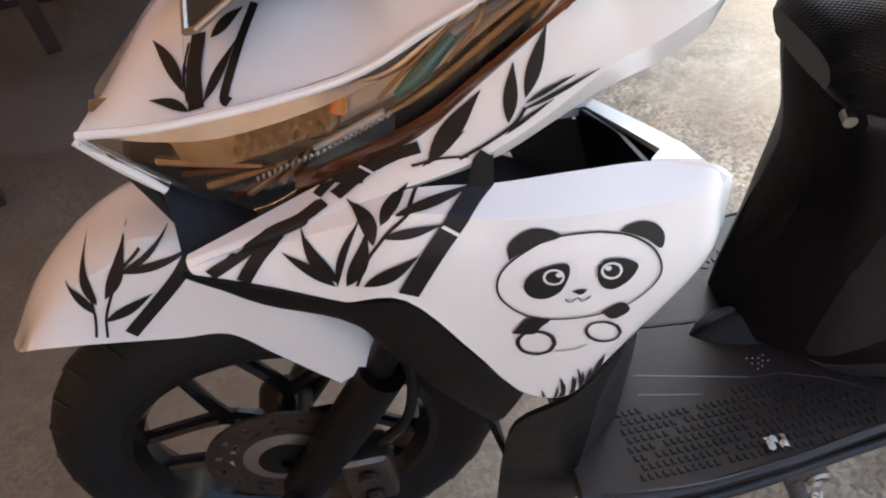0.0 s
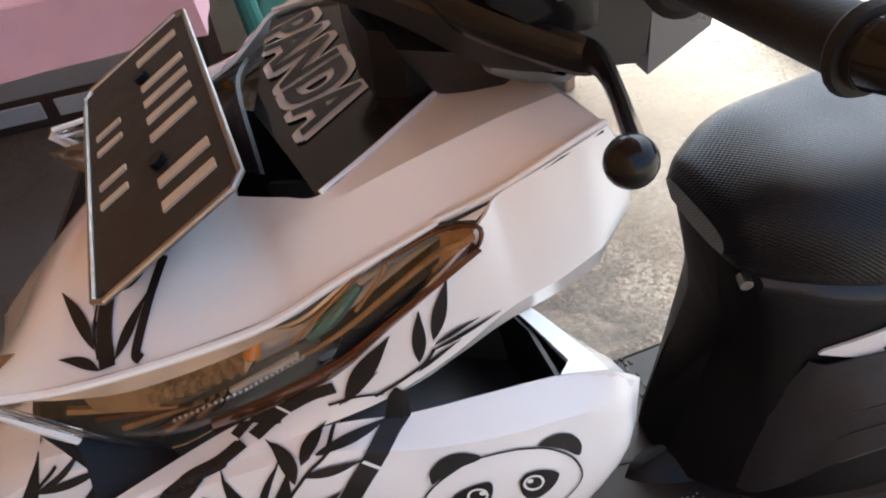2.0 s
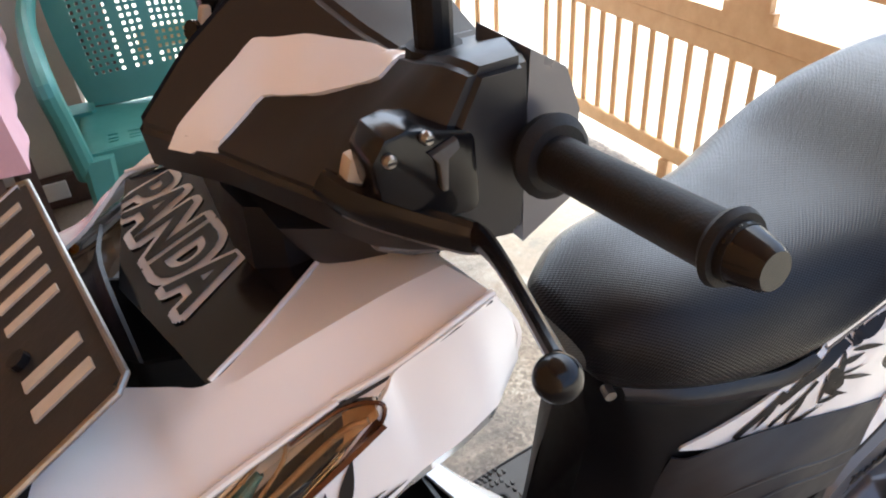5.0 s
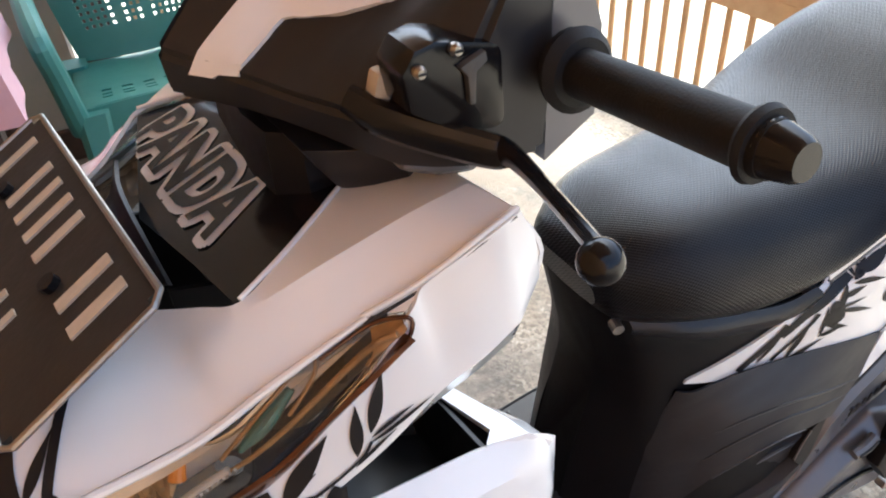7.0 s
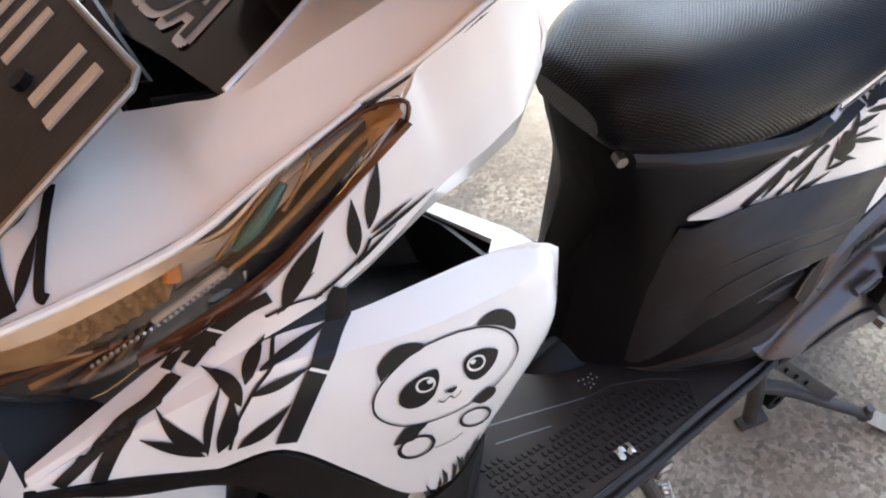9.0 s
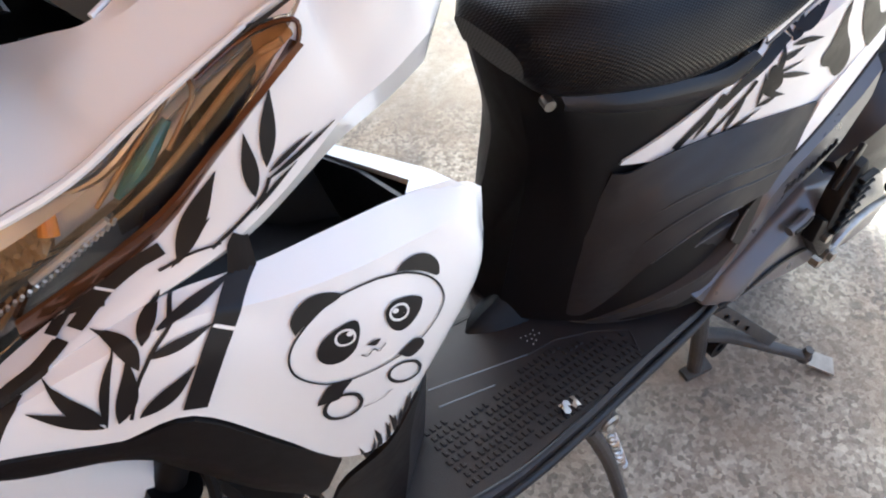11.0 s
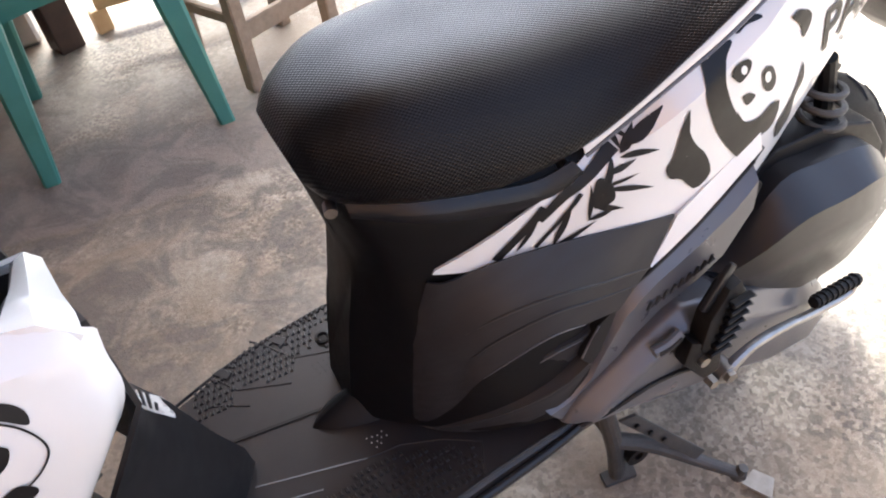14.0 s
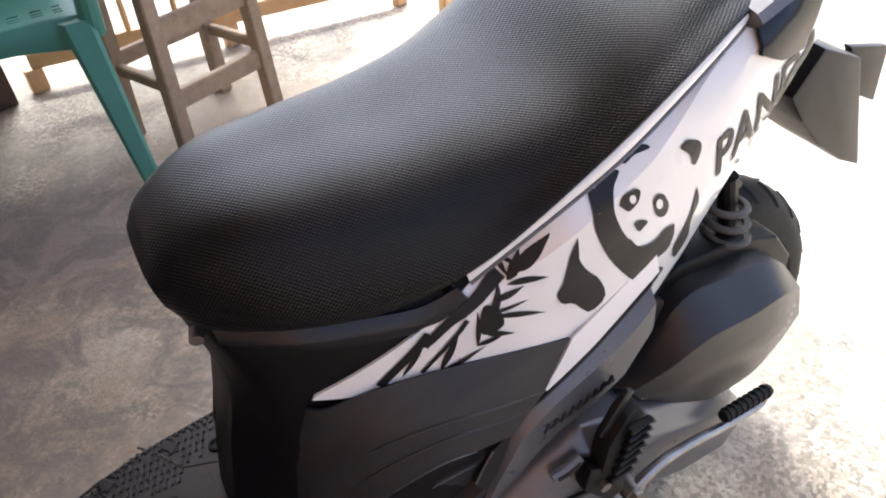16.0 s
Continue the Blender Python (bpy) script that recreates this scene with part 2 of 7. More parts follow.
    # old oil and damp marks beside the scooter
    away = n.new("ShaderNodeVectorMath")
    away.operation = "DISTANCE"
    away.inputs[1].default_value = (0.16, 1.32, 0.0)
    l.new(tc.outputs["Object"], away.inputs[0])
    damp = maths("MULTIPLY", maths("SUBTRACT", 1.0, spread_mask(away.outputs["Value"], 0.25, 0.85)), spread_mask(noise_node(6.5, 9, 0.7, 1.2).outputs["Fac"], 0.42, 0.58))
    oil = n.new("ShaderNodeRGB")
    oil.outputs[0].default_value = (0.105, 0.090, 0.080, 1)
    col = mix("MIX", maths("MULTIPLY", damp, 0.75), col, oil.outputs[0])
    l.new(col, b.inputs["Base Color"])
    b.inputs["Roughness"].default_value = 0.68
    hb = noise_node(60, 8, 0.75)
    bp = n.new("ShaderNodeBump")
    bp.inputs["Strength"].default_value = 0.7
    bp.inputs["Distance"].default_value = 0.005
    l.new(hb.outputs["Fac"], bp.inputs["Height"])
    l.new(bp.outputs["Normal"], b.inputs["Normal"])
    return m


CONCRETE = concrete()

# ---- building helpers ----
YC = 0.545


def W(x, v, z):
    """A place on the scooter: x to the rear, v to its left side, z up."""
    return Vector((x, YC - v, z))


def part(name, bm, mat, parent=None, label="", smooth=True):
    me = bpy.data.meshes.new(name)
    bmesh.ops.recalc_face_normals(bm, faces=bm.faces)
    if parent is not None:
        m = parent.matrix_world
        p = parent
        off = Vector(p.location)
        while p.parent is not None:
            p = p.parent
            off = off + Vector(p.location)
        bmesh.ops.translate(bm, verts=bm.verts, vec=-off)
    for f in bm.faces:
        f.smooth = smooth
    bm.to_mesh(me)
    bm.free()
    me.materials.append(mat)
    if smooth:
        me.set_sharp_from_angle(angle=radians(24))
    ob = new(name, me)
    if parent is not None:
        ob.parent = parent
    if label:
        tagged(ob, label)
    return ob


def thing(name, at, label, category, group="", kind=""):
    e = new(name)
    e.location = at
    e.empty_display_size = 0.05
    return tagged(e, label, category, group, kind)


def cat(ps, n):
    """n + 1 places along a smooth line through ps."""
    ps = [Vector(p) for p in ps]
    if len(ps) == 2:
        return [ps[0].lerp(ps[1], i / n) for i in range(n + 1)]
    out = []
    k = len(ps) - 1
    for i in range(n + 1):
        s = i / n * k
        j = min(int(s), k - 1)
        t = s - j
        p1, p2 = ps[j], ps[j + 1]
        p0 = ps[j - 1] if j > 0 else p1 * 2 - p2
        p3 = ps[j + 2] if j + 2 <= k else p2 * 2 - p1
        out.append(0.5 * ((2 * p1) + (p2 - p0) * t + (2 * p0 - 5 * p1 + 4 * p2 - p3) * t * t + (3 * p1 - p0 - 3 * p2 + p3) * t ** 3))
    return out


def loft(cols, nu=4, nv=4, closed=False, caps=False, bm=None):
    """A smooth skin over columns of places (x, v, z); nu and nv: steps along and across."""
    bm = bm or bmesh.new()
    rows = [cat(c, nv * (len(c) - (0 if closed else 1))) if not closed else cat(list(c) + [c[0]], nv * len(c))[:-1] for c in cols]
    m = len(rows[0])
    lines = [cat([r[j] for r in rows], nu * (len(cols) - 1)) for j in range(m)]
    k = len(lines[0])
    vs = [[bm.verts.new(W(*lines[j][i])) for j in range(m)] for i in range(k)]
    for i in range(k - 1):
        for j in range(m if closed else m - 1):
            a, b = j, (j + 1) % m
            bm.faces.new((vs[i][a], vs[i][b], vs[i + 1][b], vs[i + 1][a]))
    if caps:
        bm.faces.new(vs[0])
        bm.faces.new(vs[-1])
    return bm


def thick(bm, t):
    """Gives a skin thickness along its normals, with a closed border."""
    bmesh.ops.remove_doubles(bm, verts=bm.verts, dist=1e-5)
    bmesh.ops.recalc_face_normals(bm, faces=bm.faces)
    bm.normal_update()
    faces = bm.faces[:]
    twin = {v: bm.verts.new(v.co - v.normal * t) for v in bm.verts[:]}
    rim = [e for e in bm.edges if len(e.link_faces) == 1]
    for f in faces:
        bm.faces.new([twin[v] for v in reversed(f.verts)])
    for e in rim:
        a, b = e.verts
        bm.faces.new((a, b, twin[b], twin[a]))
    return bm


def flat(pts, t, axis=(0, 1, 0), bev=0.0, seg=2):
    """A plate: an outline of places (x, v, z), made t thick along axis (world), with rounded edges."""
    bm = bmesh.new()
    vs = [bm.verts.new(W(*p)) for p in pts]
    f = bm.faces.new(vs)
    r = bmesh.ops.extrude_face_region(bm, geom=[f])
    bmesh.ops.translate(bm, verts=[g for g in r["geom"] if isinstance(g, bmesh.types.BMVert)], vec=Vector(axis).normalized() * t)
    bmesh.ops.recalc_face_normals(bm, faces=bm.faces)
    if bev:
        bmesh.ops.bevel(bm, geom=bm.edges[:], offset=bev, segments=seg, affect="EDGES", profile=0.6)
    return bm


def box(a, b, bev=0.0, seg=2, bm=None, world_axes=False):
    """A block from corner a to corner b with rounded edges; scooter places unless world_axes."""
    bm2 = bmesh.new()
    bmesh.ops.create_cube(bm2, size=1)
    f = (lambda p: Vector(p)) if world_axes else (lambda p: W(*p))
    p, q = f(a), f(b)
    c = (p + q) / 2
    for v in bm2.verts:
        v.co = Vector((c[i] + v.co[i] * abs(q[i] - p[i]) for i in range(3)))
    if bev:
        bmesh.ops.bevel(bm2, geom=bm2.edges[:], offset=bev, segments=seg, affect="EDGES", profile=0.6)
    return merge(bm, bm2)


def merge(bm, other):
    if bm is None:
        return other
    me = bpy.data.meshes.new("temp")
    other.to_mesh(me)
    other.free()
    bm.from_mesh(me)
    bpy.data.meshes.remove(me)
    return bm


def folded(rows, n=3, bm=None, flow=False):
    """Straight facets between rows of scooter places, the folds kept crisp; flow: rows run as smooth lines."""
    bm = bm or bmesh.new()
    m = len(rows[0]) - 1
    fine = []
    for a, b in zip(rows, rows[1:]):
        for k in range(n):
            fine.append([Vector(p).lerp(Vector(q), k / n) for p, q in zip(a, b)])
    fine.append([Vector(p) for p in rows[-1]])
    vs = []
    for row in fine:
        line = cat(row, n * m) if flow else [row[j].lerp(row[j + 1], k / n) for j in range(m) for k in range(n)] + [row[-1]]
        vs.append([bm.verts.new(W(*p)) for p in line])
    for r, q in zip(vs, vs[1:]):
        for j in range(len(r) - 1):
            bm.faces.new((r[j], r[j + 1], q[j + 1], q[j]))
    return bm


def tube(pts, r, n=12, steps=6, world_axes=False, bm=None, caps=True, wide=1.0):
    """A rod along a smooth line; r: one radius, or one for each place."""
    bm = bm or bmesh.new()
    f = (lambda p: Vector(p)) if world_axes else (lambda p: W(*p))
    ps = [f(p) for p in pts]
    rs = r if isinstance(r, (list, tuple)) else [r] * len(ps)
    line = cat(ps, steps * (len(ps) - 1)) if steps > 1 else ps
    rad = cat([(q, 0, 0) for q in rs], steps * (len(ps) - 1)) if steps > 1 else [(q, 0, 0) for q in rs]
    rings = []
    up = None
    for i, p in enumerate(line):
        d = (line[min(i + 1, len(line) - 1)] - line[max(i - 1, 0)]).normalized()
        if up is None:
            up = Vector((0, 0, 1)) if abs(d.z) < 0.9 else Vector((1, 0, 0))
        s = d.cross(up).normalized()
        up = s.cross(d).normalized()
        rr = abs(rad[i][0])
        rings.append([bm.verts.new(p + s * (rr * wide * math.cos(a)) + up * (rr * math.sin(a))) for a in [2 * math.pi * k / n for k in range(n)]])
    for a, b in zip(rings, rings[1:]):
        for k in range(n):
            bm.faces.new((a[k], a[(k + 1) % n], b[(k + 1) % n], b[k]))
    if caps:
        bm.faces.new(rings[0])
        bm.faces.new(rings[-1])
    return bm


def lathe(profile, centre, axis, n=48, bm=None, closed=True):
    """Turns a profile of (radius, along) about an axis (world direction) through a scooter place."""
    bm = bm or bmesh.new()
    c = W(*centre)
    d = Vector(axis).normalized()
    s = d.orthogonal().normalized()
    u = d.cross(s)
    rings = []
    for k in range(n):
        a = 2 * math.pi * k / n
        e = s * math.cos(a) + u * math.sin(a)
        rings.append([bm.verts.new(c + e * r + d * h) for r, h in profile])
    m = len(profile)
    for k in range(n):
        a, b = rings[k], rings[(k + 1) % n]
        for j in range(m if closed else m - 1):
            bm.faces.new((a[j], a[(j + 1) % m], b[(j + 1) % m], b[j]))
    bmesh.ops.remove_doubles(bm, verts=bm.verts, dist=1e-6)
    return bm


def tree_of(obs):
    """The surface of one or more built parts, to lay foils on."""
    from mathutils.bvhtree import BVHTree
    vs, fs = [], []
    for ob in obs if isinstance(obs, list) else [obs]:
        off = Vector((0, 0, 0))
        p = ob
        while p is not None:
            off += Vector(p.location)
            p = p.parent
        k = len(vs)
        vs += [v.co + off for v in ob.data.vertices]
        fs += [tuple(k + i for i in q.vertices) for q in ob.data.polygons]
    return BVHTree.FromPolygons(vs, fs)


SIDE = (lambda a, b: (W(a, 0.6, b), Vector((0, 1, 0))))
SLANT = (lambda a, b: (W(a, 0.5, b + 0.27), Vector((0, 1, -0.9)).normalized()))
TOP = (lambda a, b: (W(a, b, 1.3), Vector((0, 0, -1))))


def lay(bm, grid, tree, lift, how=SIDE):
    """Lays a grid of flat places on a surface, seen from the side or from above."""
    vs = []
    for row in grid:
        line = []
        for a, b in row:
            o, d = how(a, b)
            hit, nor, _, _ = tree.ray_cast(o, d)
            if hit is None:
                hit, nor, _, _ = tree.find_nearest(o + d * (0.42 if how is SIDE else 0.37))
            if nor.dot(d) > 0:
                nor = -nor
            line.append(bm.verts.new(hit + nor * lift))
        vs.append(line)
    for r, s in zip(vs, vs[1:]):
        for j in range(len(r) - 1):
            bm.faces.new((r[j], r[j + 1], s[j + 1], s[j]))


def lay_leaf(bm, tree, base, tip, width, bend=0.0, lift=0.0012, how=SIDE, n=10):
    a, b = Vector(base), Vector(tip)
    d = b - a
    s = Vector((-d.y, d.x)).normalized()
    grid = []
    for i in range(n + 1):
        t = i / n
        c = a + d * t + s * (bend * math.sin(math.pi * t))
        w = width / 2 * (math.sin(math.pi * min(1, t ** 0.8)) ** 1.15) + 0.0002
        grid.append([(c.x + s.x * w * k, c.y + s.y * w * k) for k in (-1, -0.5, 0, 0.5, 1)])
    lay(bm, grid, tree, lift, how)


def lay_line(bm, tree, pts, width, lift=0.0012, how=SIDE, steps=6, end=None):
    line = cat([(p[0], p[1], 0) for p in pts], steps * (len(pts) - 1))
    end = width if end is None else end
    grid = []
    for i, p in enumerate(line):
        d = line[min(i + 1, len(line) - 1)] - line[max(i - 1, 0)]
        s = Vector((-d.y, d.x)).normalized()
        w = (width + (end - width) * i / (len(line) - 1)) / 2
        grid.append([(p.x + s.x * w * k, p.y + s.y * w * k) for k in (-1, -0.5, 0, 0.5, 1)])
    lay(bm, grid, tree, lift, how)


def lay_area(bm, tree, low, high, n=16, m=6, lift=0.004, how=SIDE):
    """A patch between two lines."""
    a = cat([(*p, 0) for p in low], n)
    b = cat([(*p, 0) for p in high], n)
    grid = [[(a[i].lerp(b[i], j / m).x, a[i].lerp(b[i], j / m).y) for j in range(m + 1)] for i in range(n + 1)]
    lay(bm, grid, tree, lift, how)


def lay_blob(bm, tree, pts, lift=0.0012, how=SIDE, n=28, rings=4):
    """A filled patch inside a smooth closed outline."""
    line = cat([(*p, 0) for p in list(pts) + [pts[0]]], n)
    c = sum((Vector((*p, 0)) for p in pts), Vector((0, 0, 0))) / len(pts)
    grid = [[(c.lerp(p, max(0.01, k / rings)).x, c.lerp(p, max(0.01, k / rings)).y) for k in range(rings + 1)] for p in line]
    lay(bm, grid, tree, lift, how)


def lay_between(bm, tree, low, high, n=12, m=5, lift=0.002):
    """A patch between two lines of scooter places, drawn on to the nearest surface."""
    a, b = cat(low, n), cat(high, n)
    vs = []
    for i in range(n + 1):
        row = []
        for j in range(m + 1):
            p = W(*a[i].lerp(b[i], j / m))
            hit, nor, _, _ = tree.find_nearest(p)
            row.append(bm.verts.new(hit + nor * lift))
        vs.append(row)
    for r, s in zip(vs, vs[1:]):
        for j in range(m):
            bm.faces.new((r[j], r[j + 1], s[j + 1], s[j]))


# ---- the scooter ----
scooter = thing("scooter", (0.44, YC, 0.0), "white and black motor scooter with bamboo foils on its centre stand", "scooter")
LEFT = (0, -1, 0)


def mirrored(pts):
    return [(x, -v, z) for x, v, z in pts]


def both(name, make, mat, label=""):
    """One part on the left side and its twin on the right."""
    a = part(name, make(1), mat, scooter, label)
    b = part(name, make(-1), mat, scooter, label)
    return a, b


def sided(cols, s):
    return [[(x, v * s, z) for x, v, z in c] for c in cols]


def wheel(name, cx, cz, radius, width, disc_side):
    e = new(name)
    e.parent = scooter
    e.location = W(cx, 0, cz) - Vector(scooter.location)
    rim_r = radius - 0.078
    prof = []
    for i in range(13):
        a = radians(-100 + 200 * i / 12)
        prof.append((radius - 0.042 + 0.042 * math.cos(a) * (1 if abs(a) < 1.2 else 0.9), width / 2 * math.sin(a) * 1.04))
    prof = [(rim_r - 0.004, -width * 0.33)] + prof + [(rim_r - 0.004, width * 0.33)]
    tyre = part("tyre", lathe(prof, (cx, 0, cz), (0, 1, 0), 72), RUBBER, e, "dusty black rubber tyre with worn tread")
    groove = bmesh.new()
    for k in range(30):
        for s in (-1, 1):
            a = 2 * math.pi * (k + 0.5 * (s > 0)) / 30
            rr = radius + 0.0006
            pts = []
            for j in range(4):
                q = j / 3
                aa = a + 0.10 * q
                h = s * (0.008 + q * width * 0.33)
                r2 = rr - 0.042 + 0.042 * math.cos(math.asin(min(1, abs(h) / (width / 2 * 1.04))))
                pts.append((cx + r2 * math.sin(aa), h, cz + r2 * math.cos(aa)))
            tube(pts, 0.0016, 4, 1, bm=groove)
    part("tread_groove", groove, DECAL, e)
    band = [(rim_r + 0.004, -0.03), (rim_r + 0.004, -0.026), (rim_r - 0.008, -0.022), (rim_r - 0.011, 0.0), (rim_r - 0.008, 0.022),
            (rim_r + 0.004, 0.026), (rim_r + 0.004, 0.03), (rim_r - 0.011, 0.03), (rim_r - 0.022, 0.012), (rim_r - 0.022, -0.012), (rim_r - 0.011, -0.03)]
    part("rim", lathe(band, (cx, 0, cz), (0, 1, 0), 72), GLOSS, e, "black cast alloy rim")
    part("hub", lathe([(0.034, -0.05), (0.034, 0.05), (0.008, 0.055), (0.008, -0.055)], (cx, 0, cz), (0, 1, 0), 28), BLACK, e)
    for k in range(5):
        a = 2 * math.pi * k / 5 - 0.96
        bm = bmesh.new()
        for s in (-1, 1):
            a2 = a + s * 0.44
            tube([(cx + 0.03 * math.sin(a), 0, cz + 0.03 * math.cos(a)), (cx + 0.078 * math.sin(a + s * 0.04), 0, cz + 0.078 * math.cos(a + s * 0.04)),
                  (cx + (rim_r - 0.013) * math.sin(a2), 0, cz + (rim_r - 0.013) * math.cos(a2))], [0.012, 0.008, 0.0075], 8, 4, bm=bm, wide=1.3)
        part("spoke", bm, GLOSS, e)
    if disc_side:
        bm = bmesh.new()
        rings = [0.052, 0.062, 0.068, 0.076, 0.083, 0.095]
        n = 60
        vs = [[bm.verts.new(W(cx + r * math.sin(2 * math.pi * k / n), 0.043, cz + r * math.cos(2 * math.pi * k / n))) for r in rings] for k in range(n)]
        for k in range(n):
            for j in range(len(rings) - 1):
                if (j == 1 and k % 5 in (0, 1, 2)) or (j == 3 and k % 4 == 0):
                    continue
                bm.faces.new((vs[k][j], vs[(k + 1) % n][j], vs[(k + 1) % n][j + 1], vs[k][j + 1]))
        bmesh.ops.recalc_face_normals(bm, faces=bm.faces)
        bmesh.ops.solidify(bm, geom=bm.faces[:], thickness=0.004)
        part("brake_disc", bm, DISC, e, "drilled steel brake disc")
        part("disc_carrier", lathe([(0.03, 0.036), (0.056, 0.040), (0.056, 0.046), (0.03, 0.05)], (cx, 0, cz), (0, -1, 0), 30), ALLOY, e)
    return e


front_wheel = wheel("front_wheel", -0.180, 0.265, 0.265, 0.084, True)
rear_wheel = wheel("rear_wheel", 0.988, 0.258, 0.256, 0.094, False)

# fork, caliper and cable
for s in (1, -1):
    bm = tube([(-0.172, 0.070 * s, 0.225), (-0.11, 0.070 * s, 0.315), (-0.036, 0.070 * s, 0.432)], [0.025, 0.026, 0.026], 18, 3)
    tube([(-0.040, 0.062 * s, 0.43), (0.03, 0.055 * s, 0.55)], 0.0165, 16, 2, bm=bm)
    part("fork_leg", bm, BLACK, scooter)
part("axle_nut", lathe([(0.016, 0.085), (0.016, 0.108), (0.005, 0.108), (0.005, 0.085)], (-0.176, 0, 0.240), LEFT, 6), BLACK, scooter)
bm = box((-0.115, 0.05, 0.20), (-0.055, 0.095, 0.30), 0.012, 3)
tube([(-0.085, 0.098, 0.225), (-0.085, 0.106, 0.225)], 0.012, 12, 1, bm=bm)
tube([(-0.085, 0.098, 0.27), (-0.085, 0.106, 0.27)], 0.012, 12, 1, bm=bm)
part("brake_caliper", bm, DISC, scooter, "dusty grey brake caliper")
part("brake_hose", tube([(-0.07, 0.07, 0.29), (-0.02, 0.08, 0.36), (-0.005, 0.06, 0.46), (-0.02, 0.04, 0.58)], 0.006, 8, 5), RUBBER, scooter)

# front mudguard
FEND = [[(-0.388, 0.0, 0.515), (-0.386, 0.010, 0.512), (-0.380, 0.018, 0.508)],
        [(-0.325, 0.0, 0.592), (-0.325, 0.042, 0.578), (-0.338, 0.06, 0.560)],
        [(-0.262, 0.0, 0.636), (-0.262, 0.05, 0.622), (-0.270, 0.066, 0.556)],
        [(-0.195, 0.0, 0.655), (-0.195, 0.052, 0.640), (-0.205, 0.068, 0.545)],
        [(-0.125, 0.0, 0.645), (-0.128, 0.058, 0.606), (-0.160, 0.069, 0.538)],
        [(-0.085, 0.0, 0.585), (-0.098, 0.061, 0.556), (-0.130, 0.070, 0.499)],
        [(-0.045, 0.0, 0.520), (-0.068, 0.061, 0.498), (-0.104, 0.070, 0.461)],
        [(-0.012, 0.0, 0.468), (-0.040, 0.061, 0.445), (-0.080, 0.070, 0.427)]]
full = [list(reversed(mirrored(c[1:]))) + c for c in FEND]
fender = part("front_fender", thick(loft(full, 5, 4), 0.003), WHITE, scooter, "glossy white mudguard with bamboo foil")
# upper front cowl
FRONT = [[(-0.083, 0.160, 0.833), (-0.115, 0.157, 0.832), (-0.148, 0.150, 0.831)], [(-0.081, 0.10, 0.859), (-0.118, 0.10, 0.842), (-0.155, 0.10, 0.815)],
         [(-0.079, 0.06, 0.865), (-0.121, 0.05, 0.838), (-0.172, 0.05, 0.790)], [(-0.074, 0.0, 0.866), (-0.128, 0.0, 0.824), (-0.190, 0.0, 0.770)]]
NTOP = [[(-0.083, 0.160, 0.833), (-0.081, 0.10, 0.859), (-0.079, 0.06, 0.865), (-0.074, 0.0, 0.866)],
        [(-0.040, 0.163, 0.838), (-0.036, 0.112, 0.868), (-0.033, 0.06, 0.876), (-0.030, 0.0, 0.878)],
        [(0.020, 0.168, 0.850), (0.016, 0.135, 0.868), (0.012, 0.090, 0.880), (0.008, 0.0, 0.884)]]
bm = bmesh.new()
for s in (1, -1):
    drop = 0.0 if s > 0 else 0.55
    loft(sided([[(x, v, z - drop * v) for x, v, z in c] for c in FRONT], s), 5, 4, bm=bm)
    loft(sided([[(x, v, z - drop * v) for x, v, z in (c[2:] if s > 0 else c)] for c in NTOP], s), 5, 5, bm=bm)
nose = part("nose_panel", thick(bm, 0.003), WHITE, scooter, "glossy white creased nose panel with bamboo foil")


LT = [(-0.147, 0.150, 0.830), (-0.090, 0.160, 0.832), (0.004, 0.166, 0.843), (0.060, 0.171, 0.868), (0.114, 0.177, 0.893), (0.131, 0.190, 0.897)]
LB = [(-0.143, 0.150, 0.822), (-0.080, 0.157, 0.758), (-0.020, 0.170, 0.782), (0.040, 0.184, 0.812), (0.098, 0.193, 0.862), (0.129, 0.194, 0.890)]


def shoulder(s):
    a = [[(0.012, 0.090, 0.880), (0.016, 0.135, 0.868), (0.020, 0.168, 0.850)],
         [(0.040, 0.118, 0.890), (0.037, 0.138, 0.882), (0.042, 0.170, 0.860)],
         [(0.060, 0.136, 0.898), (0.064, 0.143, 0.896), (0.066, 0.173, 0.871)],
         [(0.092, 0.121, 0.906), (0.098, 0.149, 0.911), (0.105, 0.177, 0.889)],
         [(0.120, 0.104, 0.912), (0.132, 0.154, 0.9235), (0.142, 0.184, 0.907)],
         [(0.152, 0.080, 0.916), (0.160, 0.158, 0.933), (0.176, 0.191, 0.927)],
         [(0.190, 0.074, 0.925), (0.188, 0.163, 0.941), (0.199, 0.192, 0.937)]]
    a = [[c[2], c[1], c[0]] for c in NTOP[:2]] + a
    bm = loft(sided([c[:2] for c in a], s), 5, 4)
    loft(sided([c[1:] for c in a], s), 5, 4, bm=bm)
    return thick(bm, 0.003)


shoulder_l, shoulder_r = both("shoulder_panel", shoulder, WHITE, "glossy white upper cowl panel")


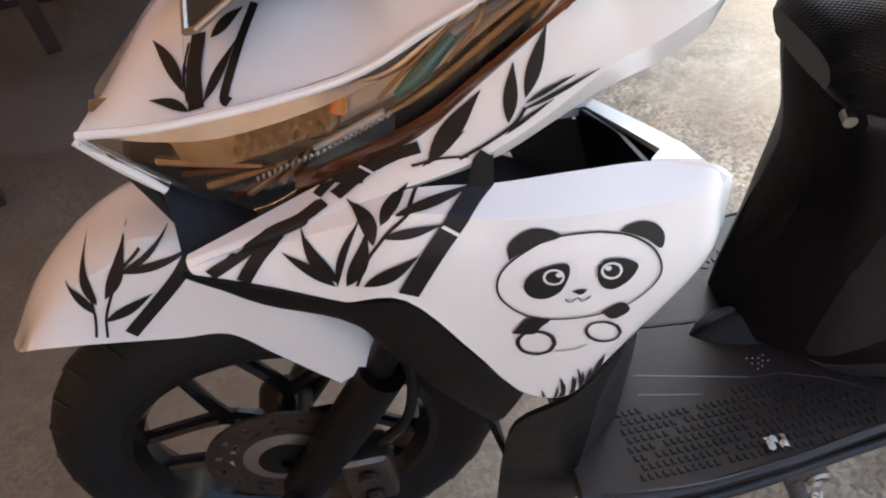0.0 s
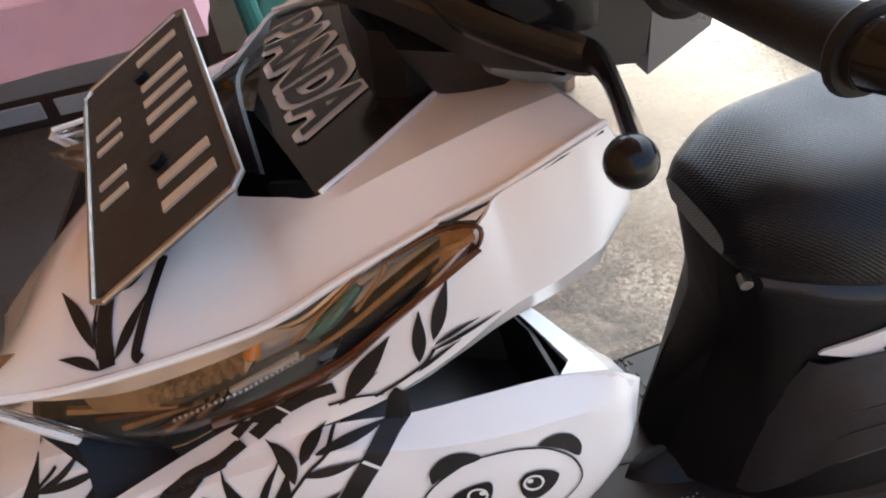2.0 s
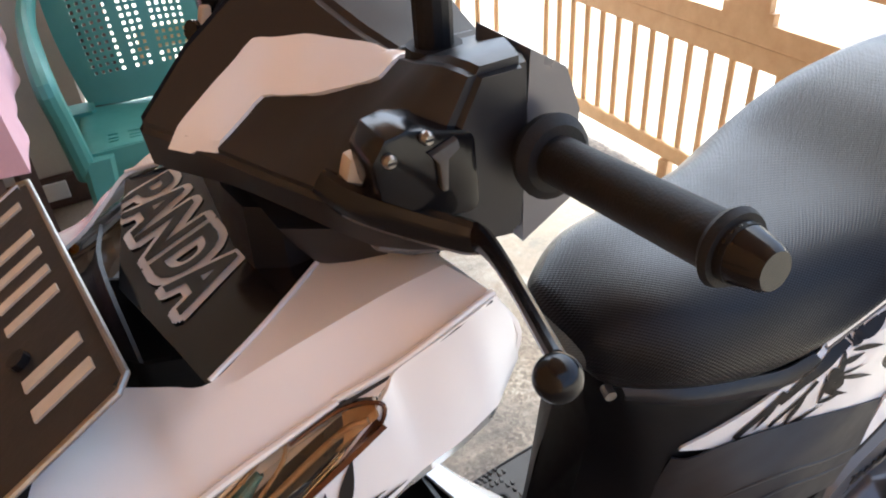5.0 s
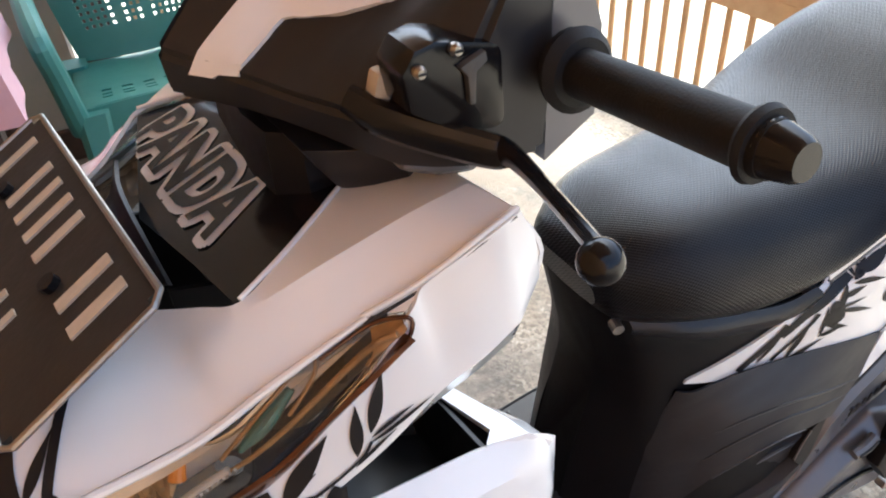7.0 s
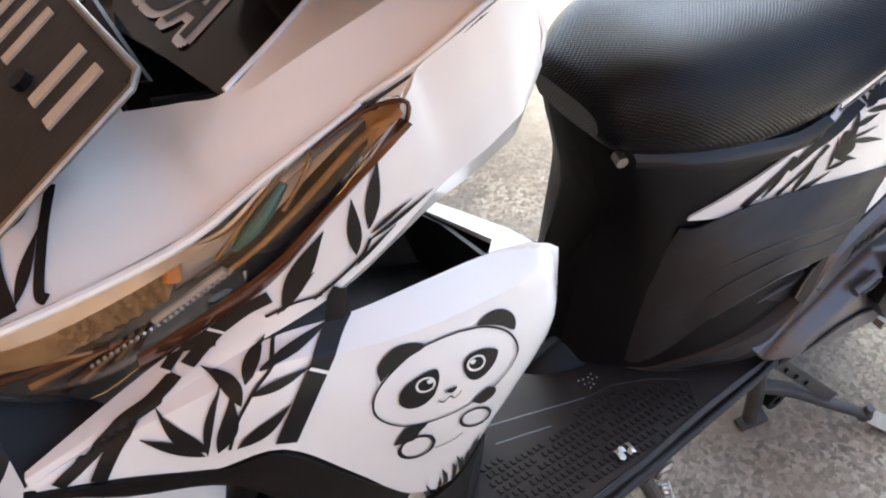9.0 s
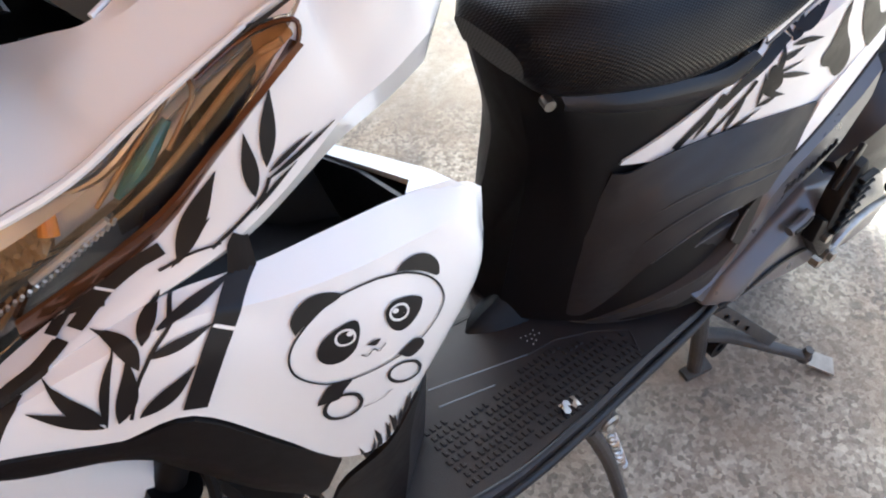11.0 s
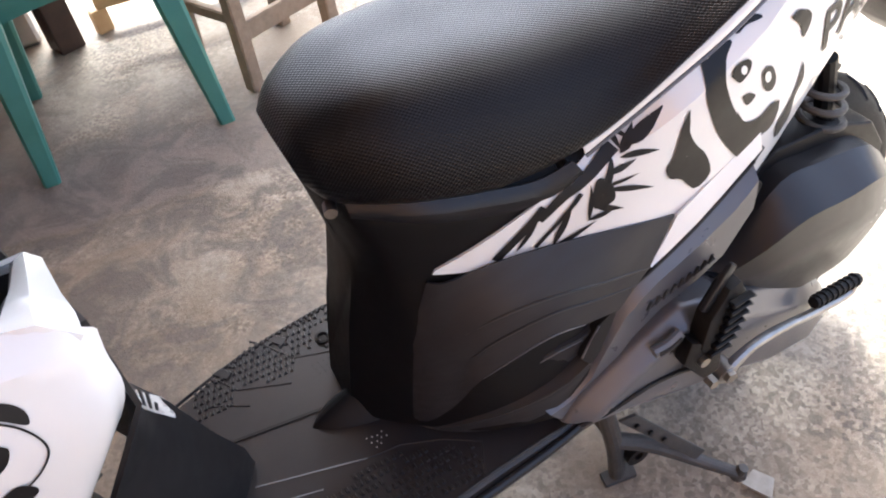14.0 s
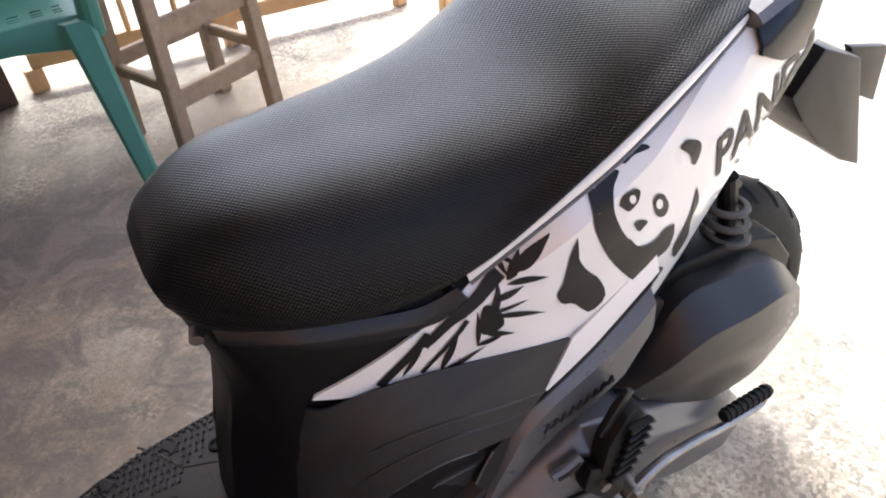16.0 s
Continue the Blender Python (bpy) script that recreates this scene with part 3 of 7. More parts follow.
def wing(s):
    top = [(0.199, 0.193, 0.9375), (0.186, 0.194, 0.932), (0.165, 0.191, 0.920), (0.143, 0.187, 0.907), (0.132, 0.191, 0.896), (0.098, 0.193, 0.861), (0.070, 0.190, 0.837), (0.040, 0.185, 0.811), (-0.020, 0.174, 0.779), (-0.055, 0.173, 0.764), (-0.110, 0.183, 0.751)]
    low = [(0.208, 0.189, 0.860), (0.196, 0.190, 0.846), (0.172, 0.191, 0.835), (0.152, 0.191, 0.828), (0.137, 0.191, 0.822), (0.114, 0.191, 0.809), (0.088, 0.191, 0.795), (0.062, 0.191, 0.787), (0.000, 0.189, 0.775), (-0.045, 0.187, 0.762), (-0.112, 0.185, 0.749)]
    out = [0.004, 0.010, 0.012, 0.012, 0.011, 0.010, 0.009, 0.008, 0.006, 0.004, 0.002]
    a = []
    for t, b, o in zip(top, low, out):
        t, b = Vector(t), Vector(b)
        x = 0.014 if o == 0.004 and t.x > 0.19 else 0.0
        a.append([tuple(t), tuple(t.lerp(b, 0.42) + Vector((x, o * 0.7, 0))), tuple(t.lerp(b, 0.74) + Vector((x * 0.8, o, 0))), tuple(b)])
    a[0] = [(0.199, 0.193, 0.9375), (0.212, 0.190, 0.908), (0.2145, 0.188, 0.882), (0.206, 0.187, 0.862)]
    bm = loft(sided([c[:3] for c in a[1:]], s), 4, 4)
    loft(sided([c[2:] for c in a[1:]], s), 4, 2, bm=bm)
    loft(sided([c[:3] for c in a[:2]], s), 4, 4, bm=bm)
    loft(sided([c[2:] for c in a[:2]], s), 4, 2, bm=bm)
    return thick(bm, 0.003)


wing_l, wing_r = both("wing_panel", wing, WHITE, "glossy white side cowl with bamboo foil")
for s in (1, -1):
    part("shoulder_lip", tube([(0.060, 0.1355 * s, 0.899), (0.092, 0.1205 * s, 0.907), (0.120, 0.1035 * s, 0.913), (0.152, 0.0795 * s, 0.917)], 0.0016, 8, 5), WHITE, scooter)
    a = [[(0.19, 0.074 * s, 0.925), (0.20, 0.08 * s, 0.90), (0.205, 0.085 * s, 0.87)], [(0.199, 0.192 * s, 0.937), (0.217, 0.193 * s, 0.903), (0.208, 0.188 * s, 0.861)]]
    part("wing_back", thick(loft(a, 3, 4), 0.003), WHITE, scooter)
    part("wing_corner", flat([(0.112, 0.176 * s, 0.892), (0.132, 0.1905 * s, 0.8975), (0.146, 0.188 * s, 0.909), (0.142, 0.183 * s, 0.9075)], 0.003, (0, s, 0)), WHITE, scooter)
    part("cowl_groove", tube([(0.112, 0.1805 * s, 0.8905), (0.143, 0.1885 * s, 0.9055), (0.176, 0.1950 * s, 0.9255), (0.197, 0.1955 * s, 0.935)], 0.0011, 6, 4), MATT, scooter)
    part("cowl_ridge", tube([(0.112, 0.178 * s, 0.8935), (0.143, 0.187 * s, 0.909), (0.176, 0.1935 * s, 0.929), (0.199, 0.194 * s, 0.939)], 0.0018, 8, 4), WHITE, scooter)

# head lamp: reflector, bulb cover and clear lens

def lens(s, sink=0.0, grow=0.0):
    cols = []
    for i, (t, b) in enumerate(zip(LT, LB)):
        t, b = Vector(t), Vector(b)
        bulge = 0.014 * (1 - abs(i - 2.2) / 3.6)
        m1 = t.lerp(b, 0.33) + Vector((-0.3 * bulge, bulge - sink, 0))
        m2 = t.lerp(b, 0.66) + Vector((-0.3 * bulge, bulge - sink, 0))
        t = t + Vector((0, -sink, 0))
        b = b + Vector((0, -sink, 0))
        cols.append([(p.x, p.y * s, p.z) for p in (t, m1, m2, b)])
    return loft(cols, 6, 4)


LENS = bpy.data.materials.new("clear_lens")
LENS.use_nodes = True
ln = LENS.node_tree.nodes
lb = ln["Principled BSDF"]
lb.inputs["Base Color"].default_value = (0.93, 0.90, 0.85, 1)
lb.inputs["Roughness"].default_value = 0.04
lb.inputs["Transmission Weight"].default_value = 1.0
lb.inputs["IOR"].default_value = 1.35


def reflector_mat():
    m = bpy.data.materials.new("lamp_reflector")
    m.use_nodes = True
    n, l = m.node_tree.nodes, m.node_tree.links
    b = n["Principled BSDF"]
    b.inputs["Metallic"].default_value = 0.2
    b.inputs["Roughness"].default_value = 0.2
    tc = n.new("ShaderNodeTexCoord")
    vo = n.new("ShaderNodeTexVoronoi")
    vo.inputs["Scale"].default_value = 55
    l.new(tc.outputs["Object"], vo.inputs["Vector"])
    bp = n.new("ShaderNodeBump")
    bp.inputs["Strength"].default_value = 0.9
    bp.inputs["Distance"].default_value = 0.01
    l.new(vo.outputs["Distance"], bp.inputs["Height"])
    l.new(bp.outputs["Normal"], b.inputs["Normal"])
    no = n.new("ShaderNodeTexNoise")
    no.inputs["Scale"].default_value = 14
    l.new(tc.outputs["Object"], no.inputs["Vector"])
    r = n.new("ShaderNodeValToRGB")
    r.color_ramp.elements[0].color = (0.20, 0.125, 0.070, 1)
    r.color_ramp.elements[1].color = (0.46, 0.36, 0.26, 1)
    r.color_ramp.elements[0].position = 0.35
    r.color_ramp.elements[1].position = 0.65
    l.new(no.outputs["Fac"], r.inputs["Fac"])
    l.new(r.outputs["Color"], b.inputs["Base Color"])
    return m


REFL = reflector_mat()
TEAL = material("coated_glass", (0.10, 0.27, 0.24), 0.12, 0.2, (0.06, 0.17, 0.16), 40)
AMBER = material("amber_reflector", (0.50, 0.30, 0.14), 0.22, 0.25, (0.26, 0.14, 0.06), 60)
SILVER = material("lamp_silver", (0.74, 0.73, 0.71), 0.14, 0.4, (0.48, 0.46, 0.44), 25, bump=0.6, bump_scale=28)
SMOKE = material("brown_lens_edge", (0.12, 0.045, 0.018), 0.12, 0.3, (0.06, 0.022, 0.010), 30)


def in_lamp(u, w, sink, s):
    """A place in the lamp: u along it from the nose, w from its upper to its lower edge."""
    k = min(int(u), 4)
    f = u - k
    t = Vector(LT[k]).lerp(Vector(LT[k + 1]), f)
    b = Vector(LB[k]).lerp(Vector(LB[k + 1]), f)
    p = t.lerp(b, w)
    bulge = 0.012 * math.sin(math.pi * w)
    return (p.x, (p.y + bulge - sink) * s, p.z)


def lamp_patch(us, w0, w1, sink, s, n=3):
    cols = [[in_lamp(u, w0 + (w1 - w0) * j / n, sink, s) for j in range(n + 1)] for u in us]
    return loft(cols, 3, 2)


for s in (1, -1):
    lamp = part("headlight", lens(s, 0.034), REFL, scooter, "headlight with amber reflector behind a clear lens")
    glass = part("lens", thick(lens(s), 0.002), LENS, lamp, "clear plastic lens")
    glass.visible_shadow = False
    a = [[LT[i][0], (LT[i][1] + 0.003) * s, LT[i][2] + 0.001] for i in range(5)]
    part("lamp_rim", tube(a, [0.0028, 0.0028, 0.0028, 0.0026, 0.0015], 8, 5), WHITE, lamp)
    part("lens_tip", tube([(0.085, 0.180 * s, 0.878), (0.114, 0.182 * s, 0.890), (0.131, 0.1945 * s, 0.8965), (0.1305, 0.1975 * s, 0.888), (0.120, 0.199 * s, 0.878)], [0.0008, 0.0012, 0.0013, 0.0012, 0.0008], 8, 4), SMOKE, lamp)
    part("lamp_lip", tube([(-0.150, 0.152 * s, 0.828), (-0.132, 0.155 * s, 0.806), (-0.114, 0.157 * s, 0.784)], [0.004, 0.0045, 0.003], 8, 4, wide=0.6), WHITE, lamp)
    part("silver_bezel", thick(lamp_patch([2.15, 2.6, 3.0, 3.5, 4.0, 4.6], 0.06, 0.62, 0.022, s), 0.002), SILVER, lamp, "bright chrome bezel")
    part("upper_strip", thick(lamp_patch([0.12, 0.6, 1.2, 1.8, 2.4, 3.0, 3.6, 4.3], 0.03, 0.26, 0.010, s), 0.002), SILVER, lamp)
    part("amber_block", thick(lamp_patch([0.75, 1.1, 1.5, 1.8, 2.05], 0.22, 0.58, 0.018, s), 0.004), AMBER, lamp, "amber honeycomb reflector")
    for j in range(3):
        for k in range(8):
            u, w = 1.29 + 0.1 * k + 0.05 * (j % 2), 0.26 + 0.115 * j
            p, q = Vector(in_lamp(u, w, 0.020, s)), Vector(in_lamp(u, w, 0.0125, s))
            part("facet", tube([p, q], [0.0062, 0.0018], 6, 1), AMBER, lamp)
    part("indicator", tube([in_lamp(2.08, 0.18, 0.016, s), in_lamp(2.07, 0.40, 0.015, s)], [0.0035, 0.005], 12, 3), ORANGE, lamp, "orange indicator bulb cover")
    part("light_guide", tube([in_lamp(2.3, 0.66, 0.012, s), in_lamp(3.0, 0.60, 0.010, s), in_lamp(4.0, 0.46, 0.008, s), in_lamp(4.7, 0.4, 0.004, s)], [0.001, 0.0015, 0.002, 0.002], 8, 4), AMBER, lamp, "amber light guide strip")
    part("side_bulb", tube([in_lamp(2.72, 0.52, 0.014, s), in_lamp(2.95, 0.40, 0.012, s), in_lamp(3.25, 0.28, 0.012, s)], [0.002, 0.0048, 0.0025], 12, 4), TEAL, lamp, "blue-green coated bulb")
    part("bright_strip", tube([in_lamp(2.12, 0.16, 0.012, s), in_lamp(2.6, 0.24, 0.010, s), in_lamp(3.1, 0.16, 0.010, s), in_lamp(3.6, 0.14, 0.009, s)], [0.0012, 0.0026, 0.002, 0.001], 8, 4), ALLOY, lamp)
    part("amber_loop", tube([in_lamp(2.5, 0.42, 0.010, s), in_lamp(3.0, 0.20, 0.008, s), in_lamp(3.42, 0.10, 0.008, s), in_lamp(3.48, 0.26, 0.008, s), in_lamp(3.2, 0.44, 0.008, s)], 0.0012, 8, 5), AMBER, lamp)
    part("lens_edge", thick(lamp_patch([1.7, 2.3, 3.0, 3.6, 4.2, 4.95], 0.72, 1.04, -0.0015, s), 0.003), SMOKE, lamp, "glossy dark brown lens edge")
    for k in range(8):
        part("reflector_rib", tube([in_lamp(1.9 - 0.05 * k, 0.74 + 0.01 * k, 0.016, s), in_lamp(1.75 - 0.19 * k, 0.98, 0.012, s)], [0.0012, 0.0034], 6, 2), AMBER if k % 2 else SMOKE, lamp)
    for k in range(24):
        q = k / 23
        part("level_ridge", tube([in_lamp(1.35 + 1.3 * q, 0.80 - 0.12 * q, 0.010, s), in_lamp(1.36 + 1.3 * q, 0.74 - 0.12 * q, 0.009, s)], 0.0011, 6, 1), SILVER, lamp)
    part("amber_tip", thick(lamp_patch([4.15, 4.5, 4.9], 0.18, 0.78, 0.005, s), 0.002), AMBER, lamp, "amber end of the lamp")
    part("level_strip", tube([in_lamp(1.9, 0.66, 0.012, s), in_lamp(2.6, 0.60, 0.011, s)], [0.0022, 0.0022], 8, 2), SILVER, lamp)

# black wedge below the lamp and lower front body
for s in (1, -1):
    part("lamp_wedge", thick(loft(sided([[(-0.124, 0.146, 0.797), (-0.116, 0.160, 0.776), (-0.116, 0.184, 0.742)], [(-0.098, 0.150, 0.774), (-0.095, 0.158, 0.766), (-0.095, 0.178, 0.748)],
                                               [(-0.075, 0.155, 0.760), (-0.07, 0.158, 0.758), (-0.06, 0.170, 0.756)]], s), 4, 3), 0.004), BLACK, scooter)
    a = [[(-0.116, 0.188, 0.745), (-0.110, 0.186, 0.738), (-0.10, 0.17, 0.728)],
         [(-0.070, 0.196, 0.728), (-0.075, 0.192, 0.710), (-0.07, 0.165, 0.69)],
         [(-0.020, 0.208, 0.712), (-0.030, 0.200, 0.690), (-0.03, 0.165, 0.66)],
         [(0.014, 0.220, 0.714), (0.000, 0.205, 0.655), (-0.015, 0.165, 0.61)],
         [(0.050, 0.221, 0.648), (0.030, 0.205, 0.585), (0.015, 0.165, 0.55)],
         [(0.083, 0.217, 0.582), (0.062, 0.200, 0.520), (0.045, 0.160, 0.50)]]
    part("lower_cowl", thick(loft(sided(a, s), 4, 3), 0.004), BLACK, scooter, "matt black lower cowl")
a = [[(-0.13, -0.15, 0.80), (-0.15, 0.0, 0.79), (-0.13, 0.15, 0.80)], [(-0.09, -0.165, 0.72), (-0.11, 0.0, 0.70), (-0.09, 0.165, 0.72)], [(-0.01, -0.165, 0.64), (-0.03, 0.0, 0.62), (-0.01, 0.165, 0.64)],
     [(0.05, -0.16, 0.5), (0.04, 0.0, 0.5), (0.05, 0.16, 0.5)], [(0.075, -0.15, 0.36), (0.07, 0.0, 0.36), (0.075, 0.15, 0.36)]]
part("inner_cowl", thick(loft(a, 4, 4), 0.006), BLACK, scooter, "black inner front cowl")

# leg shield panel with the bear foil
APR = [[(-0.113, 0.184, 0.7490), (-0.111, 0.190, 0.745), (-0.109, 0.190, 0.738)],
       [(-0.060, 0.186, 0.758), (-0.064, 0.196, 0.744), (-0.068, 0.198, 0.724)],
       [(-0.020, 0.191, 0.772), (-0.025, 0.206, 0.748), (-0.028, 0.209, 0.712)],
       [(0.030, 0.197, 0.783), (0.026, 0.219, 0.752), (0.014, 0.222, 0.716)],
       [(0.078, 0.203, 0.780), (0.078, 0.229, 0.718), (0.050, 0.224, 0.652)],
       [(0.125, 0.203, 0.777), (0.122, 0.234, 0.700), (0.081, 0.221, 0.586)],
       [(0.170, 0.203, 0.773), (0.172, 0.230, 0.690), (0.118, 0.220, 0.566)],
       [(0.207, 0.206, 0.764), (0.203, 0.222, 0.690), (0.150, 0.214, 0.600)],
       [(0.224, 0.203, 0.748), (0.216, 0.208, 0.690), (0.170, 0.205, 0.625)]]


def apron(s):
    cols = [[Vector((x if s > 0 or x < 0.03 else 0.03 + (x - 0.03) * 0.5, v, z)) for x, v, z in c] for c in APR]
    fold = [t.lerp(m, 0.24) + Vector((0, 0.36 * (m.y - t.y), 0)) for t, m, b in cols]
    bm = loft(sided([[t, f] for (t, m, b), f in zip(cols, fold)], s), 5, 3)
    loft(sided([[f, m, b] for (t, m, b), f in zip(cols, fold)], s), 5, 5, bm=bm)
    return thick(bm, 0.004)


apron_l, apron_r = both("leg_shield_panel", apron, WHITE, "glossy white leg shield with bear and bamboo foils")
for s in (1, -1):
    q = 1.0 if s > 0 else 0.6
    a = [[(x * q, v * s, z) for x, v, z in c] for c in (
        [(0.171, 0.202, 0.7735), (0.200, 0.206, 0.770), (0.2178, 0.208, 0.752)], [(0.181, 0.190, 0.769), (0.197, 0.186, 0.766), (0.214, 0.180, 0.746)],
        [(0.178, 0.130, 0.742), (0.190, 0.132, 0.745), (0.2034, 0.139, 0.731)], [(0.172, 0.068, 0.716), (0.180, 0.066, 0.719), (0.188, 0.065, 0.708)], [(0.158, 0.066, 0.713), (0.156, 0.062, 0.715), (0.154, 0.060, 0.706)])]
    part("shield_rim", thick(folded(a, 2), 0.004), WHITE, scooter)
    a = [[(0.03 * q, 0.19 * s, 0.74), (0.05 * q, 0.06 * s, 0.72)], [(0.10 * q, 0.188 * s, 0.69), (0.12 * q, 0.06 * s, 0.67)], [(0.172 * q, 0.190 * s, 0.69), (0.168 * q, 0.06 * s, 0.67)]]
    bm = loft(a, 3, 3)
    folded([[(0.172 * q, 0.200 * s, 0.768), (0.178 * q, 0.130 * s, 0.738), (0.171 * q, 0.062 * s, 0.712)], [(0.172 * q, 0.190 * s, 0.69), (0.172 * q, 0.130 * s, 0.68), (0.168 * q, 0.06 * s, 0.67)]], 2, bm)
    part("storage_pocket", thick(bm, 0.003), DECAL, scooter, "dark open storage pocket")
    part("pocket_back", flat([(0.03 * q, 0.055 * s, 0.86), (0.150 * q, 0.055 * s, 0.83), (0.166 * q, 0.055 * s, 0.712), (0.166 * q, 0.055 * s, 0.66), (0.03 * q, 0.055 * s, 0.70)], 0.004), DECAL, scooter)

# inner leg shield and steering column cover
HALF = [[(0.110, 0.040, 0.690), (0.180, 0.068, 0.704), (0.199, 0.140, 0.726), (0.214, 0.186, 0.742)],
        [(0.120, 0.070, 0.66), (0.196, 0.150, 0.66), (0.208, 0.178, 0.662), (0.216, 0.198, 0.668)],
        [(0.130, 0.040, 0.56), (0.213, 0.112, 0.56), (0.196, 0.155, 0.575), (0.166, 0.196, 0.588)],
        [(0.140, 0.020, 0.46), (0.226, 0.080, 0.455), (0.196, 0.138, 0.475), (0.150, 0.186, 0.50)],
        [(0.150, 0.0, 0.38), (0.240, 0.052, 0.372), (0.200, 0.118, 0.385), (0.150, 0.166, 0.40)],
        [(0.160, -0.02, 0.318), (0.241, 0.040, 0.320), (0.197, 0.110, 0.318), (0.140, 0.160, 0.318)]]
bm = folded(HALF, 4)
folded([[(x - 0.16, v, z) for x, v, z in mirrored(c)] for c in HALF], 4, bm)
inner_shield = part("inner_leg_shield", thick(bm, 0.004), MATT, scooter, "dark grey inner leg shield")
part("shield_groove", tube([(0.231, 0.064, 0.388), (0.210, 0.100, 0.372), (0.165, 0.146, 0.345)], 0.0018, 8, 4), DECAL, inner_shield)
it = tree_of([inner_shield])
bm = bmesh.new()
lay_between(bm, it, [(0.205, 0.150, 0.640), (0.216, 0.104, 0.552)], [(0.209, 0.162, 0.630), (0.214, 0.117, 0.545)], 8, 4, 0.001)
sticker = part("warning_label", bm, DECAL_WHITE, inner_shield, "white paper label with plain bars")
bm = bmesh.new()
for k in range(5):
    z = 0.632 - 0.013 * k
    v = 0.146 - 0.0070 * k
    lay_between(bm, it, [(0.208, v, z), (0.209, v - 0.0035, z - 0.007)], [(0.211, v + 0.012, z - 0.006), (0.212, v + 0.0085, z - 0.013)], 2, 2, 0.0018)
part("label_bars", bm, MATT, sticker)
for s in (1, -1):
    a = [[(0.150, 0.214 * s, 0.598), (0.158, 0.206 * s, 0.596), (0.167, 0.196 * s, 0.586)], [(0.118, 0.217 * s, 0.562), (0.135, 0.205 * s, 0.535), (0.151, 0.186 * s, 0.50)],
         [(0.078, 0.195 * s, 0.50), (0.115, 0.186 * s, 0.45), (0.151, 0.166 * s, 0.40)], [(0.066, 0.165 * s, 0.38), (0.10, 0.162 * s, 0.345), (0.141, 0.160 * s, 0.318)], [(0.06, 0.152 * s, 0.30), (0.10, 0.156 * s, 0.29), (0.143, 0.165 * s, 0.30)], [(0.056, 0.13 * s, 0.20), (0.10, 0.135 * s, 0.19), (0.15, 0.14 * s, 0.21)]]
    a = [[(x - (0.0 if s > 0 else 0.16), v, z) for x, v, z in c] for c in a]
    part("shield_lower", thick(loft(a, 4, 4), 0.004), BLACK, scooter)
part("column_collar", loft([[(0.120, -0.09, 0.952), (0.120, 0.098, 0.952), (0.214, 0.104, 0.948), (0.214, -0.09, 0.948)], [(0.138, -0.085, 0.918), (0.138, 0.092, 0.920), (0.217, 0.100, 0.902), (0.217, -0.085, 0.902)], [(0.165, -0.07, 0.885), (0.165, 0.075, 0.888), (0.214, 0.090, 0.884), (0.214, -0.07, 0.884)]], 2, 2, closed=True, caps=True), MATT, scooter)
part("column_cover", loft([[(0.11, -0.06, 0.95), (0.11, 0.06, 0.95), (0.165, 0.06, 0.95), (0.15, -0.06, 0.95)], [(0.10, -0.08, 0.76), (0.10, 0.08, 0.76), (0.165, 0.08, 0.76), (0.12, -0.08, 0.76)]], 3, 3, closed=True, caps=True), BLACK, scooter)

# black centre panel
crest = [(0.030, 0.0, 0.884), (0.080, 0.0, 0.900), (0.118, 0.0, 0.911), (0.155, 0.0, 0.921), (0.190, 0.0, 0.930)]
rims = [(0.058, 0.132, 0.8945), (0.092, 0.1195, 0.9025), (0.120, 0.1025, 0.9085), (0.152, 0.0785, 0.9125), (0.190, 0.070, 0.920)]
bm = bmesh.new()
for s in (1, -1):
    loft([[c, (0.5 * (c[0] + r[0]), 0.5 * r[1] * s, 0.5 * (c[2] + r[2]) + 0.002), (r[0], r[1] * s, r[2])] for c, r in zip(crest, rims)], 4, 4, bm=bm)
bm = thick(bm, 0.003)
centre = part("centre_panel", bm, PIANO, scooter, "gloss black centre panel with a white word")

# black base under the plate
part("plate_base", thick(loft([[(-0.076, -0.045, 0.850), (-0.078, 0.0, 0.872), (-0.080, 0.040, 0.869)], [(-0.050, -0.060, 0.852), (-0.050, 0.0, 0.878), (-0.052, 0.045, 0.875)], [(0.010, -0.070, 0.862), (0.012, 0.0, 0.890), (0.010, 0.070, 0.886)],
                               [(0.030, -0.100, 0.880), (0.024, 0.0, 0.906), (0.030, 0.100, 0.898)]], 4, 4), 0.003), BLACK, scooter, "black base below the number plate")

# number plate with plain bars
def on_plate(u, w, h=0.0):
    """u along the plate to the scooter's left, w up the plate, h above it."""
    o = Vector((-0.0354, 0.0182, 0.898))
    du = Vector((0.1164, 0.9928, 0.0274)).normalized()
    dw = Vector((0.8783, -0.1155, 0.4538)).normalized()
    dn = dw.cross(du).normalized()
    if dn.z < 0:
        dn = -dn
    p = o + du * u + dw * w + dn * h
    return (p.x, p.y, p.z)


def plate_slab(w2, h2, lo, hi, bev):
    bm = bmesh.new()
    c = [on_plate(u, w, h) for h in (lo, hi) for u, w in ((-w2, -h2), (w2, -h2), (w2, h2), (-w2, h2))]
    vs = [bm.verts.new(W(*p)) for p in c]
    for q in ((0, 1, 2, 3), (4, 5, 6, 7), (0, 1, 5, 4), (1, 2, 6, 5), (2, 3, 7, 6), (3, 0, 4, 7)):
        bm.faces.new([vs[i] for i in q])
    bmesh.ops.recalc_face_normals(bm, faces=bm.faces)
    vert = [e for e in bm.edges if abs((e.verts[0].co - e.verts[1].co).length - (hi - lo)) < 1e-5]
    bmesh.ops.bevel(bm, geom=vert, offset=bev, segments=4, affect="EDGES")
    return bm


